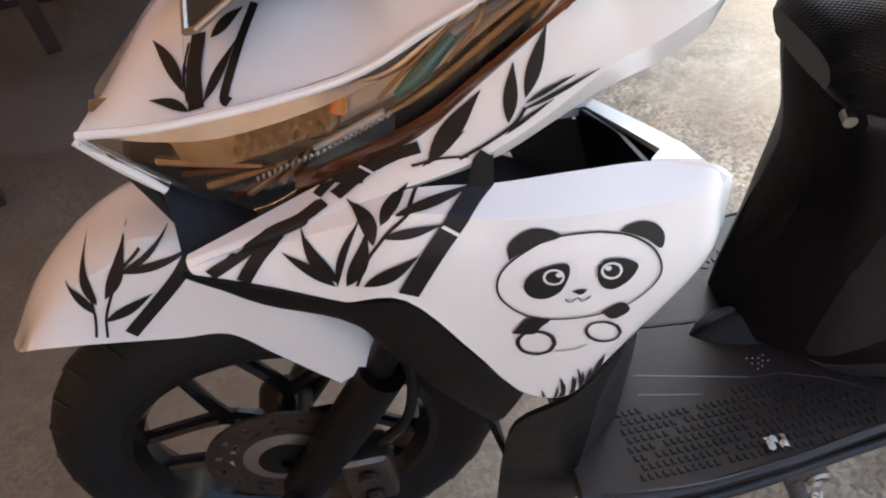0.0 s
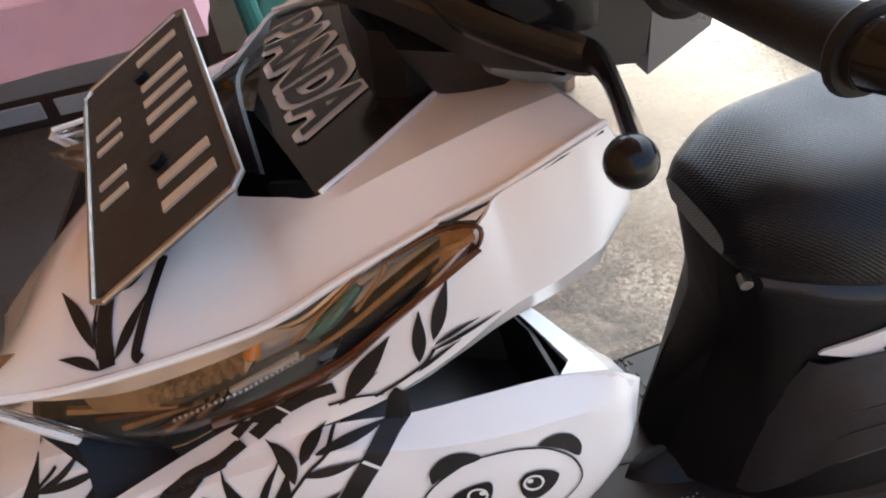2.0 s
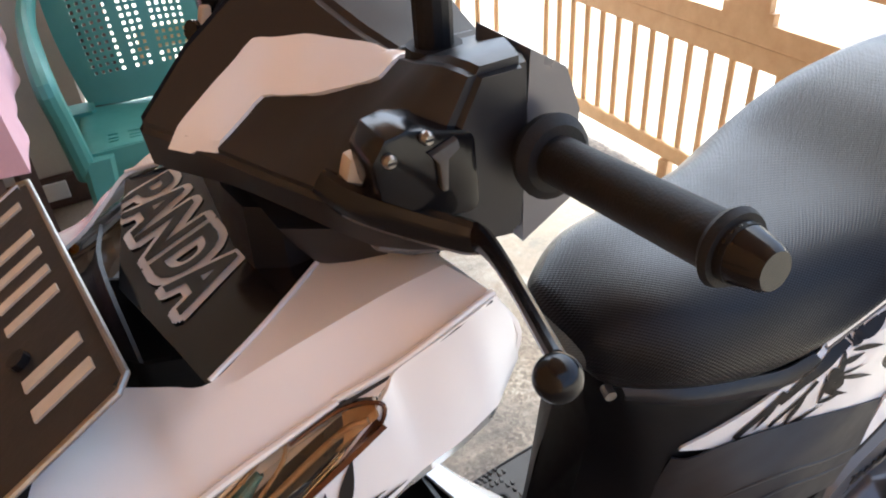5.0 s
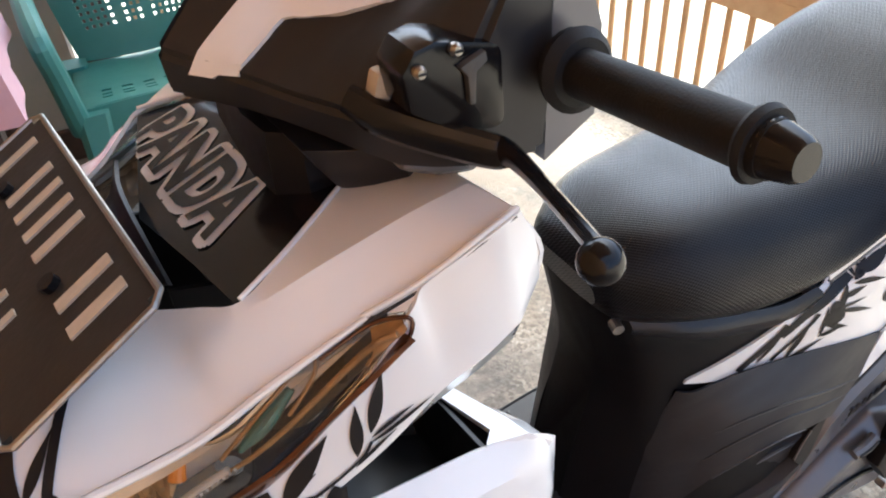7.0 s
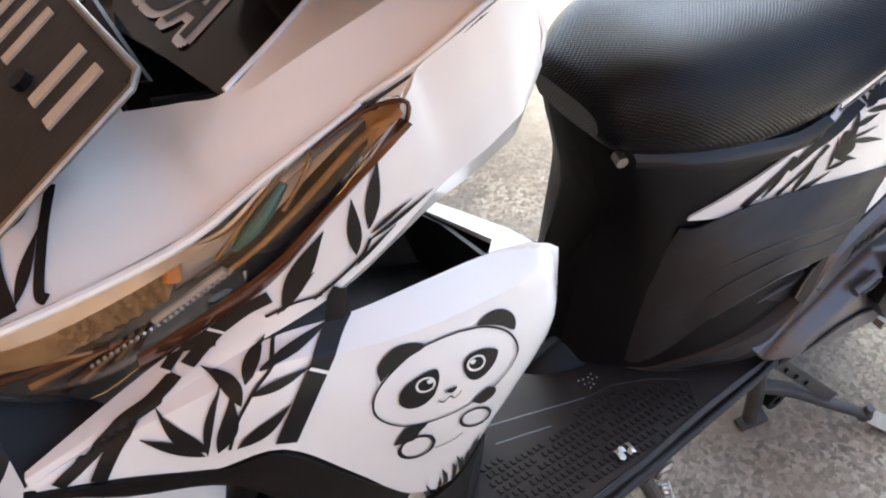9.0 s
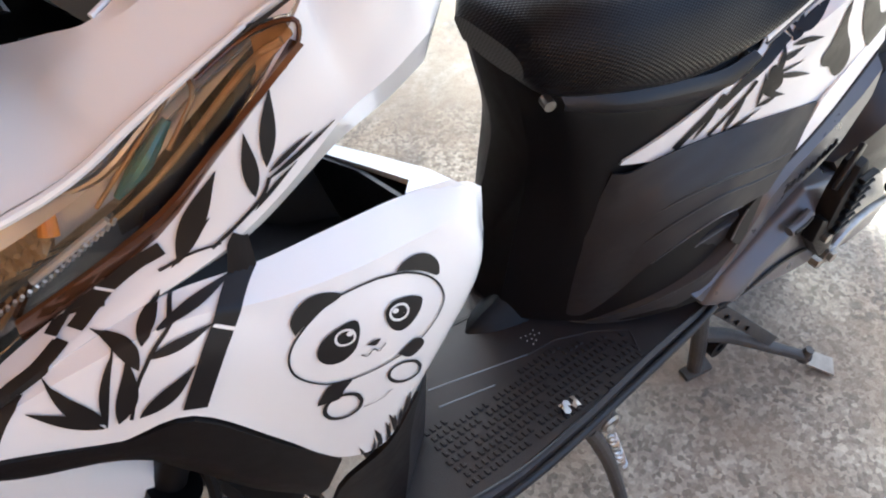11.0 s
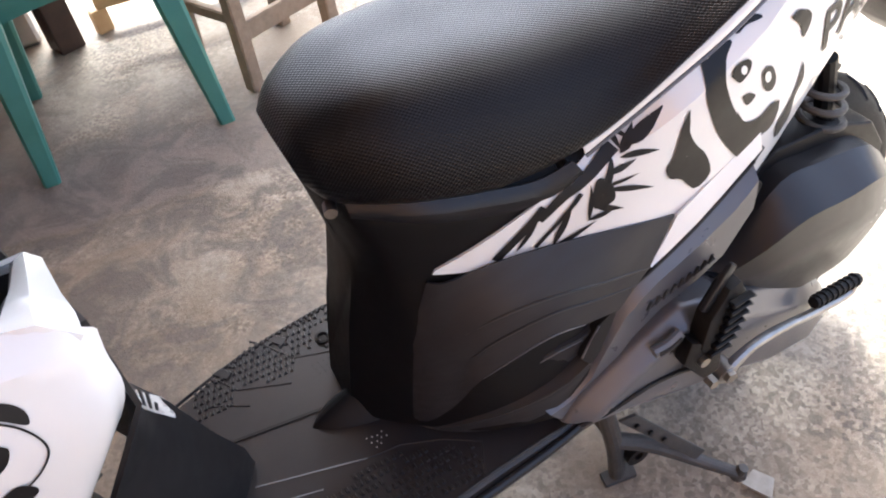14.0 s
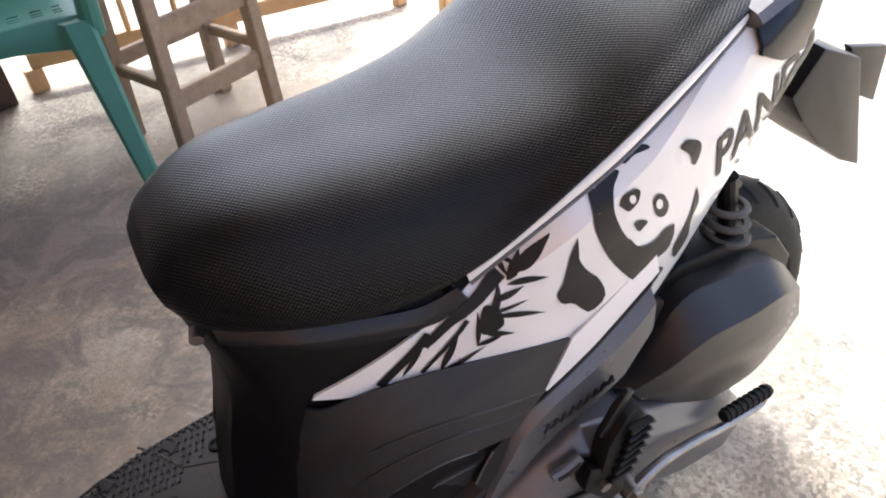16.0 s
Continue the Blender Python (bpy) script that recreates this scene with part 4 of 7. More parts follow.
plate = part("number_plate", plate_slab(0.1365, 0.052, 0.0, 0.002, 0.008), PLATE, scooter, "black number plate with plain cream bars", False)
ring = [on_plate(u, w, 0.002) for u, w in ((-0.13, -0.052), (0.13, -0.052), (0.137, -0.045), (0.137, 0.045), (0.13, 0.052), (-0.13, 0.052), (-0.137, 0.045), (-0.137, -0.045), (-0.13, -0.052))]
part("plate_edge", tube(ring, 0.0022, 8, 1), STEEL, plate, "bent metal edge")
bars = [(-0.114, 0.018, 0.002, 0.040)] + [(-0.066 + 0.026 * k, 0.016, 0.002, 0.040) for k in range(4)] + [(0.068 + 0.026 * k, 0.018, 0.002, 0.040) for k in range(2)] + [(-0.050 + 0.023 * k, 0.012, -0.042, -0.020) for k in range(5) if k != 2]
for u0, wide, w0, w1 in bars:
    u0 += 0.22 * wide
    u1 = u0 + 0.56 * wide
    bm = bmesh.new()
    c = [on_plate(u, w, h) for h in (0.0015, 0.0035) for u, w in ((u0, w0), (u1, w0), (u1, w1), (u0, w1))]
    vs = [bm.verts.new(W(*p)) for p in c]
    for q in ((0, 1, 2, 3), (4, 5, 6, 7), (0, 1, 5, 4), (1, 2, 6, 5), (2, 3, 7, 6), (3, 0, 4, 7)):
        bm.faces.new([vs[i] for i in q])
    part("plate_bar", bm, CREAM, plate, "raised cream bar")
for u in (-0.075, 0.055):
    part("plate_bolt", tube([on_plate(u, 0.005, 0.001), on_plate(u, 0.005, 0.007)], 0.006, 10, 1), BLACK, plate)
part("plate_bracket", tube([on_plate(0, -0.02, -0.001), on_plate(0, -0.02, -0.03)], 0.012, 8, 1), BLACK, plate)

# handlebar: cover, switches, grip, lever
COVER = [[(0.072, 0.0, 0.960), (0.070, 0.0, 0.990), (0.108, 0.0, 1.03), (0.17, 0.0, 1.075), (0.25, 0.0, 1.07), (0.285, 0.0, 1.01), (0.26, 0.0, 0.94)],
         [(0.105, 0.05, 0.960), (0.100, 0.05, 0.985), (0.138, 0.05, 1.012), (0.18, 0.05, 1.055), (0.25, 0.05, 1.055), (0.28, 0.05, 1.0), (0.262, 0.05, 0.938)],
         [(0.128, 0.10, 0.960), (0.120, 0.10, 0.985), (0.16, 0.10, 1.012), (0.20, 0.10, 1.035), (0.25, 0.10, 1.035), (0.278, 0.10, 1.0), (0.260, 0.10, 0.935)],
         [(0.152, 0.15, 0.957), (0.146, 0.15, 0.985), (0.165, 0.15, 1.014), (0.200, 0.15, 1.047), (0.238, 0.15, 1.050), (0.246, 0.15, 1.0), (0.236, 0.15, 0.945)],
         [(0.180, 0.176, 0.960), (0.174, 0.176, 0.985), (0.186, 0.176, 1.014), (0.204, 0.176, 1.048), (0.231, 0.176, 1.048), (0.232, 0.176, 1.0), (0.228, 0.176, 0.953)]]


def cover(s):
    bm = loft(sided(COVER, s), 2, 1, closed=True, caps=True)
    bmesh.ops.recalc_face_normals(bm, faces=bm.faces)
    sharp = [e for e in bm.edges if len(e.link_faces) == 2 and e.calc_face_angle(0) > 0.3]
    bmesh.ops.bevel(bm, geom=sharp, offset=0.004, segments=2, affect="EDGES")
    return bm


cover_l, cover_r = both("handlebar_cover", cover, MATT, "dark grey handlebar cover")
for ob, s in ((cover_l, 1), (cover_r, -1)):
    ct = tree_of(ob)
    bm = bmesh.new()
    low = [(0.105, 0.054 * s, 0.983), (0.1367, 0.054 * s, 1.0095), (0.160, 0.085 * s, 1.017), (0.186, 0.109 * s, 1.025), (0.204, 0.108 * s, 1.036)]
    high = [(0.084, 0.0216 * s, 0.980), (0.115, 0.026 * s, 1.010), (0.1425, 0.0305 * s, 1.0354), (0.165, 0.055 * s, 1.04), (0.188, 0.085 * s, 1.040)]
    lines = []
    for line in (low, high):
        p = [Vector(q) for q in line]
        lines.append([tuple(p[i].lerp(p[i + 1], k / 3)) for i in range(4) for k in range(3)] + [tuple(p[-1])])
    lay_between(bm, ct, lines[0], lines[1], 24, 8)
    part("front_trim", thick(bm, 0.003), WHITE, ob, "white trim of the handlebar cover")

for s in (1, -1):
    part("grip", tube([(0.236, 0.175 * s, 1.0), (0.236, 0.306 * s, 1.0135)], 0.0122, 20, 6), RUBBER, scooter, "ribbed black rubber grip")
    part("grip_flange", tube([(0.236, 0.186 * s, 1.001), (0.236, 0.190 * s, 1.002), (0.236, 0.194 * s, 1.0023)], [0.0205, 0.0213, 0.017], 24, 1), RUBBER, scooter)
    part("grip_flange", tube([(0.236, 0.297 * s, 1.0125), (0.236, 0.299 * s, 1.0128), (0.236, 0.302 * s, 1.013)], [0.0148, 0.0162, 0.0150], 24, 1), RUBBER, scooter)
    part("bar_end_weight", tube([(0.236, 0.302 * s, 1.0132), (0.236, 0.304 * s, 1.0134), (0.2355, 0.317 * s, 1.0147), (0.2355, 0.3195 * s, 1.015)], [0.0105, 0.0122, 0.0092, 0.0076], 18, 1), GLOSS, scooter, "black bar end weight")
    part("mirror_stem", tube([(0.215, 0.113 * s, 1.02), (0.215, 0.113 * s, 1.13)], 0.0105, 14, 2), BLACK, scooter, "black mirror stem")
    part("mirror_boot", tube([(0.215, 0.113 * s, 1.015), (0.215, 0.113 * s, 1.04)], [0.019, 0.015], 14, 2), RUBBER, scooter)
    lever = part("brake_lever", tube([(0.136, 0.138 * s, 0.996), (0.150, 0.155 * s, 0.986), (0.186, 0.186 * s, 0.973), (0.192, 0.197 * s, 0.974), (0.182, 0.236 * s, 0.982), (0.156, 0.306 * s, 1.002)], [0.008, 0.0105, 0.0100, 0.0078, 0.0056, 0.0050], 12, 6, wide=0.7), GLOSS, scooter, "black brake lever with ball end")
    bm = bmesh.new()
    bmesh.ops.create_uvsphere(bm, u_segments=20, v_segments=14, radius=0.0082)
    bmesh.ops.translate(bm, verts=bm.verts, vec=W(0.149, 0.315 * s, 1.006))
    part("lever_ball", bm, GLOSS, lever)
    inward = (0, s, 0)
    part("switch_block", flat([(0.149, 0.177 * s, 1.018), (0.156, 0.177 * s, 1.028), (0.167, 0.177 * s, 1.030), (0.198, 0.177 * s, 1.022), (0.202, 0.177 * s, 1.018), (0.2035, 0.177 * s, 0.980), (0.200, 0.177 * s, 0.976), (0.187, 0.177 * s, 0.978), (0.167, 0.177 * s, 0.987), (0.151, 0.177 * s, 0.998)], 0.030, inward, 0.004), GLOSS, scooter, "black lever bracket")
    for x, z in ((0.1565, 1.0185), (0.1755, 1.0245)):
        screw = part("screw", lathe([(0.0, 0.0), (0.0030, 0.0), (0.0034, 0.003), (0.0022, 0.0052), (0.0, 0.0052)], (x, 0.1765 * s, z), (0, -s, 0), 14, closed=False), STEEL, scooter)
        part("screw_slot", box((x - 0.0022, 0.1810 * s, z - 0.0005), (x + 0.0022, 0.1822 * s, z + 0.0005)), DECAL, screw)
    part("switch_tab", flat([(0.176, 0.181 * s, 1.016), (0.190, 0.181 * s, 1.021), (0.191, 0.181 * s, 1.016), (0.185, 0.181 * s, 1.012), (0.184, 0.181 * s, 0.996), (0.181, 0.181 * s, 0.996), (0.180, 0.181 * s, 1.011)], 0.005, inward, 0.001), STAND, scooter)
    # small tan reflection on the bracket, built as a coloured block
    part("reflection_block", flat([(0.148, 0.152 * s, 1.010), (0.156, 0.152 * s, 1.010), (0.154, 0.152 * s, 0.994), (0.144, 0.152 * s, 0.997)], 0.012, inward, 0.003), CREAM, scooter, "tan block standing in for a small reflection")
    under = part("under_cover", flat([(0.156, 0.15 * s, 0.970), (0.194, 0.15 * s, 0.954), (0.211, 0.15 * s, 0.940), (0.200, 0.15 * s, 0.935), (0.177, 0.15 * s, 0.940), (0.154, 0.15 * s, 0.952)], 0.05, inward, 0.008, 3), GREY, scooter, "dark grey lower handlebar cover")
    part("screw", tube([(0.166, 0.149 * s, 0.965), (0.166, 0.153 * s, 0.965)], 0.0045, 12, 1), DECAL, under)
    part("rear_cover", loft([[(0.2325, v * s, 0.943), (0.2325, v * s, 0.99), (0.236, v * s, 1.049), (0.257, v * s, 1.036), (0.266, v * s, 1.012), (0.265, v * s, 0.962)] for v in (0.12, 0.15, 0.170)], 2, 1, closed=True, caps=True), GREY, scooter, "grey rear half of the handlebar cover")

# floor board with rubber mat
def board_half(x, s=1):
    if s > 0:
        return float(np.interp(x, [0.14, 0.2, 0.26, 0.36, 0.47, 0.60, 0.67], [0.200, 0.212, 0.213, 0.205, 0.190, 0.178, 0.164]))
    return float(np.interp(x, [0.14, 0.19, 0.28, 0.40, 0.66], [0.075, 0.086, 0.124, 0.142, 0.160]))


bm = bmesh.new()
xs = [0.14 + 0.52 * i / 26 for i in range(27)]
prev = None
for x in xs:
    h, g = board_half(x), board_half(x, -1)
    ring = [bm.verts.new(W(x, v, z)) for v, z in ((-g, 0.318), (-g + 0.006, 0.325), (h - 0.006, 0.325), (h, 0.318), (h + 0.001, 0.298), (h - 0.02, 0.285), (-g + 0.02, 0.285), (-g - 0.001, 0.298))]
    if prev:
        for k in range(8):
            bm.faces.new((prev[k], prev[(k + 1) % 8], ring[(k + 1) % 8], ring[k]))
    else:
        bm.faces.new(ring)
    prev = ring
bm.faces.new(prev)
board = part("floor_board", bm, FLOORM, scooter, "black plastic floor board with studded rubber mats", False)
for s in (1, -1):
    # rows of small raised studs, in two fields to a mat
    bm = bmesh.new()
    for j in range(14):
        v = 0.046 + j * 0.0108
        for i in range(38):
            x = 0.200 + i * 0.0078 + 0.0030 * (j % 2)
            if v > board_half(x, s) - 0.012 or x > (0.462 if s > 0 else 0.40):
                continue
            if s > 0 and v < float(np.interp(x, [0.20, 0.30, 0.37, 0.40, 0.46], [0.108, 0.118, 0.098, 0.112, 0.140])):
                continue
            if s < 0 and v < float(np.interp(x, [0.20, 0.235, 0.255, 0.316, 0.330, 0.378], [0.030, 0.030, 0.070, 0.044, 0.080, 0.063])):
                continue
            if (i + 2 * j) % 13 == 11 or math.hypot(x - 0.375, v - 0.0865) < 0.018:
                continue
            q = [(x, v), (x + 0.0048, v), (x + 0.0060, v + 0.0074), (x + 0.0012, v + 0.0074)]
            lo = [bm.verts.new(W(p[0], p[1] * s, 0.3247)) for p in q]
            c = ((q[0][0] + q[2][0]) / 2, (q[0][1] + q[2][1]) / 2)
            hi = [bm.verts.new(W(c[0] + (p[0] - c[0]) * 0.62, (c[1] + (p[1] - c[1]) * 0.70) * s, 0.3272)) for p in q]
            for k in range(4):
                bm.faces.new((lo[k], lo[(k + 1) % 4], hi[(k + 1) % 4], hi[k]))
            bm.faces.new(hi)
    tagged(part("mat_studs", bm, FLOORM, board, "rows of raised rubber studs", False), kind="stuff")
    part("side_rail", tube([(x, (board_half(x, s) + 0.004) * s, z) for x, z in ((0.14, 0.300), (0.2, 0.302), (0.3, 0.303), (0.42, 0.304), (0.56, 0.312), (0.66, 0.335))], 0.007, 10, 5, wide=0.7), MATT, scooter)
    part("rail_lip", tube([(x, (board_half(x, s) - 0.004) * s, 0.3245) for x in (0.16, 0.26, 0.36, 0.47, 0.60, 0.655)], 0.0022, 8, 5), MATT, board)

part("board_seam", flat([(0.20, -0.003, 0.3252), (0.352, 0.014, 0.3252), (0.352, 0.018, 0.3252), (0.20, 0.001, 0.3252)], 0.0012, (0, 0, 1)), DECAL, board)
part("mat_bolt", lathe([(0.0, 0.323), (0.0105, 0.323), (0.0105, 0.328), (0.007, 0.3285), (0.0045, 0.3255), (0.0, 0.3255)], (0.375, -0.0865, 0.0), (0, 0, 1), 16, closed=False), BLACK, board)
for line in ([(0.236, 0.070), (0.357, 0.101)], [(0.2335, 0.0955), (0.301, 0.111)]):
    part("mat_groove", tube([(x, v, 0.3250) for x, v in line], 0.0008, 5, 1), GREY, board, "scuffed pale groove")
for line in ([(0.2313, -0.1015), (0.2548, -0.0665), (0.3164, -0.0413)], [(0.290, -0.132), (0.3052, -0.1154), (0.3302, -0.0766), (0.3783, -0.0605)], [(0.459, 0.186), (0.476, 0.147), (0.440, 0.122), (0.396, 0.104), (0.357, 0.101)], [(0.213, -0.062), (0.236, -0.052), (0.262, -0.036)]):
    part("mat_border", tube([(x, v, 0.3246) for x, v in line], 0.0017, 6, 1), FLOORM, board)
for x, v in ((0.2324, -0.105), (0.3097, -0.119)):
    part("mat_pad", flat([(x, v, 0.3245), (x + 0.012, v - 0.004, 0.3245), (x + 0.025, v + 0.010, 0.3245), (x + 0.015, v + 0.019, 0.3245)], 0.0030, (0, 0, 1), 0.001, 1), MATT, board, "smooth raised pad")
for k in range(24):
    x = 0.205 + 0.0080 * k
    v = -board_half(x, -1) + 0.003
    part("edge_tooth", flat([(x, v, 0.3200), (x + 0.0042, v - 0.001, 0.3200), (x + 0.0054, v + 0.006, 0.3200), (x + 0.0012, v + 0.006, 0.3200)], 0.0075, (0, 0, 1), 0.0008, 1), FLOORM, board)
for k in range(10):
    x, v = 0.366 + 0.0062 * (k % 4) + 0.003 * (k // 4), 0.078 + 0.0068 * (k // 4) + 0.0012 * (k % 3)
    part("mat_dot", tube([(x, v, 0.3245), (x, v, 0.3258)], 0.0009, 6, 1), LETTER, board)
    x, v = 0.348 + 0.0072 * (k % 4) + 0.002 * (k // 4), -0.052 + 0.0085 * (k // 4)
    part("mat_dot", tube([(x, v, 0.3245), (x, v, 0.3256)], 0.0010, 6, 1), DECAL, board)

# body under the seat
BODY = [[(0.386, 0.0, 0.672), (0.387, 0.030, 0.668), (0.409, 0.030, 0.55), (0.388, 0.034, 0.45), (0.366, 0.034, 0.33)],
        [(0.395, 0.0, 0.675), (0.397, 0.052, 0.662), (0.421, 0.058, 0.55), (0.408, 0.062, 0.45), (0.390, 0.066, 0.33)],
        [(0.418, 0.0, 0.69), (0.418, 0.074, 0.655), (0.440, 0.086, 0.56), (0.436, 0.096, 0.45), (0.432, 0.106, 0.335)],
        [(0.49, 0.0, 0.69), (0.49, 0.100, 0.645), (0.49, 0.110, 0.55), (0.485, 0.135, 0.45), (0.49, 0.150, 0.340)],
        [(0.56, 0.0, 0.69), (0.56, 0.116, 0.640), (0.56, 0.128, 0.55), (0.555, 0.158, 0.45), (0.56, 0.178, 0.350)],
        [(0.63, 0.0, 0.70), (0.63, 0.131, 0.655), (0.63, 0.146, 0.57), (0.63, 0.163, 0.47), (0.63, 0.178, 0.350)],
        [(0.70, 0.0, 0.73), (0.70, 0.141, 0.705), (0.70, 0.151, 0.60), (0.70, 0.157, 0.50), (0.70, 0.155, 0.375)],
        [(0.78, 0.0, 0.77), (0.78, 0.139, 0.745), (0.78, 0.150, 0.64), (0.78, 0.148, 0.55), (0.78, 0.140, 0.42)],
        [(0.87, 0.0, 0.81), (0.87, 0.124, 0.785), (0.87, 0.139, 0.70), (0.87, 0.132, 0.62), (0.87, 0.115, 0.53)],
        [(0.96, 0.0, 0.83), (0.96, 0.100, 0.815), (0.96, 0.116, 0.75), (0.96, 0.110, 0.69), (0.96, 0.09, 0.64)],
        [(1.07, 0.0, 0.84), (1.07, 0.070, 0.83), (1.07, 0.080, 0.79), (1.07, 0.07, 0.75), (1.07, 0.05, 0.72)]]
full = [list(reversed(mirrored(c[1:]))) + c for c in BODY]
body = part("under_seat_body", loft(full, 5, 5, caps=True), BLACK, scooter, "black plastic body under the seat")
bt = tree_of(body)


def both_sides(name, draw, mat, parent, t=0.003, label=""):
    """A shell laid on the body, and its twin on the right side."""
    out = []
    bm = bmesh.new()
    draw(bm)
    me = bpy.data.meshes.new("temp")
    bm.to_mesh(me)
    out.append(part(name, thick(bm, t), mat, parent, label))
    bm = bmesh.new()
    bm.from_mesh(me)
    for v in bm.verts:
        v.co.y = 2 * YC - v.co.y
    part(name, thick(bm, t), mat, parent, label)
    bpy.data.meshes.remove(me)
    return out[0]


def white_side(bm):
    lay_area(bm, bt, [(0.468, 0.562), (0.56, 0.548), (0.66, 0.530), (0.75, 0.512), (0.80, 0.535), (0.855, 0.585), (0.90, 0.645), (0.945, 0.69), (1.0, 0.74), (1.05, 0.77)],
             [(0.470, 0.566), (0.53, 0.60), (0.60, 0.640), (0.66, 0.682), (0.72, 0.717), (0.78, 0.750), (0.84, 0.788), (0.90, 0.81), (0.97, 0.815), (1.05, 0.825)], 45, 10, 0.004)
    lay_area(bm, bt, [(0.668, 0.506), (0.70, 0.514), (0.765, 0.528)], [(0.669, 0.508), (0.73, 0.518), (0.77, 0.532)], 8, 3, 0.004)


white_panel = both_sides("side_panel", white_side, WHITE, scooter, 0.003, "glossy white side panel with bear and bamboo foils")


R1 = [(0.462, 0.100, 0.552), (0.474, 0.110, 0.553), (0.500, 0.118, 0.560), (0.531, 0.126, 0.566), (0.592, 0.140, 0.569), (0.641, 0.152, 0.569), (0.698, 0.158, 0.561)]
RM = [(0.438, 0.090, 0.470), (0.452, 0.111, 0.462), (0.478, 0.130, 0.496), (0.512, 0.145, 0.518), (0.565, 0.159, 0.529), (0.612, 0.167, 0.526), (0.664, 0.170, 0.520)]
RC = [(0.418, 0.084, 0.348), (0.432, 0.106, 0.350), (0.4605, 0.126, 0.386), (0.486, 0.147, 0.441), (0.546, 0.168, 0.486), (0.587, 0.174, 0.488), (0.626, 0.176, 0.487)]
RD = [(0.418, 0.076, 0.344), (0.439, 0.098, 0.343), (0.466, 0.115, 0.370), (0.494, 0.131, 0.404), (0.558, 0.152, 0.446), (0.592, 0.158, 0.456), (0.622, 0.163, 0.474)]
RE = [(0.419, 0.078, 0.340), (0.442, 0.104, 0.338), (0.470, 0.122, 0.360), (0.500, 0.140, 0.378), (0.540, 0.156, 0.398), (0.570, 0.164, 0.414), (0.602, 0.166, 0.440)]
RF = [(0.416, 0.088, 0.331), (0.440, 0.114, 0.331), (0.470, 0.138, 0.333), (0.502, 0.157, 0.339), (0.527, 0.170, 0.351), (0.548, 0.177, 0.362), (0.566, 0.182, 0.376)]


def shifted(row, dv, dz):
    return [(x, v + dv * min(1.0, k / 2), z + dz * min(1.0, k / 2)) for k, (x, v, z) in enumerate(row)]


def dark_side(bm):
    folded([R1, RM, RC, shifted(RC, -0.018, -0.007), shifted(RD, -0.012, 0.0), shifted(RD, 0.007, -0.004), shifted(RD, 0.007, -0.008), RE, shifted(RE, 0.014, -0.005), shifted(RF, -0.006, 0.0)], 3, bm, True)


dark_panel = both_sides("dark_side_panel", dark_side, PANEL, scooter, 0.003, "satin black folded lower side panel")


def grey_side(bm):
    up = [(0.540, 0.368), (0.568, 0.376), (0.597, 0.398), (0.611, 0.428), (0.632, 0.477), (0.650, 0.498), (0.670, 0.514), (0.720, 0.542), (0.764, 0.567), (0.790, 0.582)]
    low = [(0.566, 0.338), (0.590, 0.346), (0.606, 0.366), (0.622, 0.396), (0.648, 0.423), (0.664, 0.434), (0.680, 0.446), (0.722, 0.460), (0.756, 0.476), (0.786, 0.528)]
    rows = []
    for f, v in ((0.0, 0.158), (0.05, 0.164), (0.26, 0.174), (0.88, 0.175), (1.0, 0.160)):
        rows.append([(a[0] + (b[0] - a[0]) * f, v + 0.02 * max(0.0, 0.64 - a[0]) - 0.05 * max(0.0, a[0] - 0.7), a[1] + (b[1] - a[1]) * f) for a, b in zip(up, low)])
    folded(rows, 2, bm)


grey_trim = both_sides("grey_side_trim", grey_side, GREY, scooter, 0.004, "satin grey plastic side trim")
tr = tree_of([dark_panel, body, grey_trim])
# flat black plate paints the shade inside the side slot
part("recess_shade", flat([(0.629, 0.1735, 0.485), (0.608, 0.1735, 0.470), (0.600, 0.174, 0.458), (0.584, 0.180, 0.434), (0.592, 0.184, 0.428), (0.604, 0.182, 0.440), (0.616, 0.178, 0.458)], 0.010, (0, 1, 0)), DECAL, dark_panel)
# grey colour gives the lip its bright edge highlight
part("panel_lip", tube([(0.6065, 0.1735, 0.468), (0.597, 0.1745, 0.453), (0.584, 0.178, 0.436)], 0.0013, 8, 3), GREY, dark_panel, "lip of the side slot with its highlight in grey")
# edge highlights of the folds drawn as thin tubes, two of them grey
for row, r, first, mat in ((shifted(RC, 0.0034, -0.001), 0.0010, 3, GREY), (shifted(RD, 0.0100, -0.006), 0.0011, 2, GREY), (shifted(RE, 0.0165, -0.005), 0.0016, 2, SATIN)):
    line = row[first:-1]
    part("crease_highlight", tube(line, [r * 0.4] + [r] * (len(line) - 2) + [r * 0.4], 8, 4), mat, dark_panel, "thin tube standing in for a crease highlight")
for f in (0.0, 0.42):
    line = [Vector(p).lerp(Vector(q), f) + Vector((0, 0.0030, 0)) for p, q in zip(RM, RC)][2:]
    part("panel_fold", tube(line, [0.0006, 0.0014, 0.0016, 0.0014, 0.0005], 8, 5), SATIN, dark_panel)
part("panel_lobe", thick(folded([[(0.668, 0.169, 0.514), (0.695, 0.167, 0.529), (0.722, 0.165, 0.544), (0.764, 0.160, 0.569), (0.800, 0.155, 0.592)], [(0.6685, 0.166, 0.516), (0.684, 0.163, 0.538), (0.699, 0.160, 0.561), (0.755, 0.154, 0.590), (0.798, 0.150, 0.612)]]), 0.003), WHITE, white_panel, "narrow white tongue of the side panel")
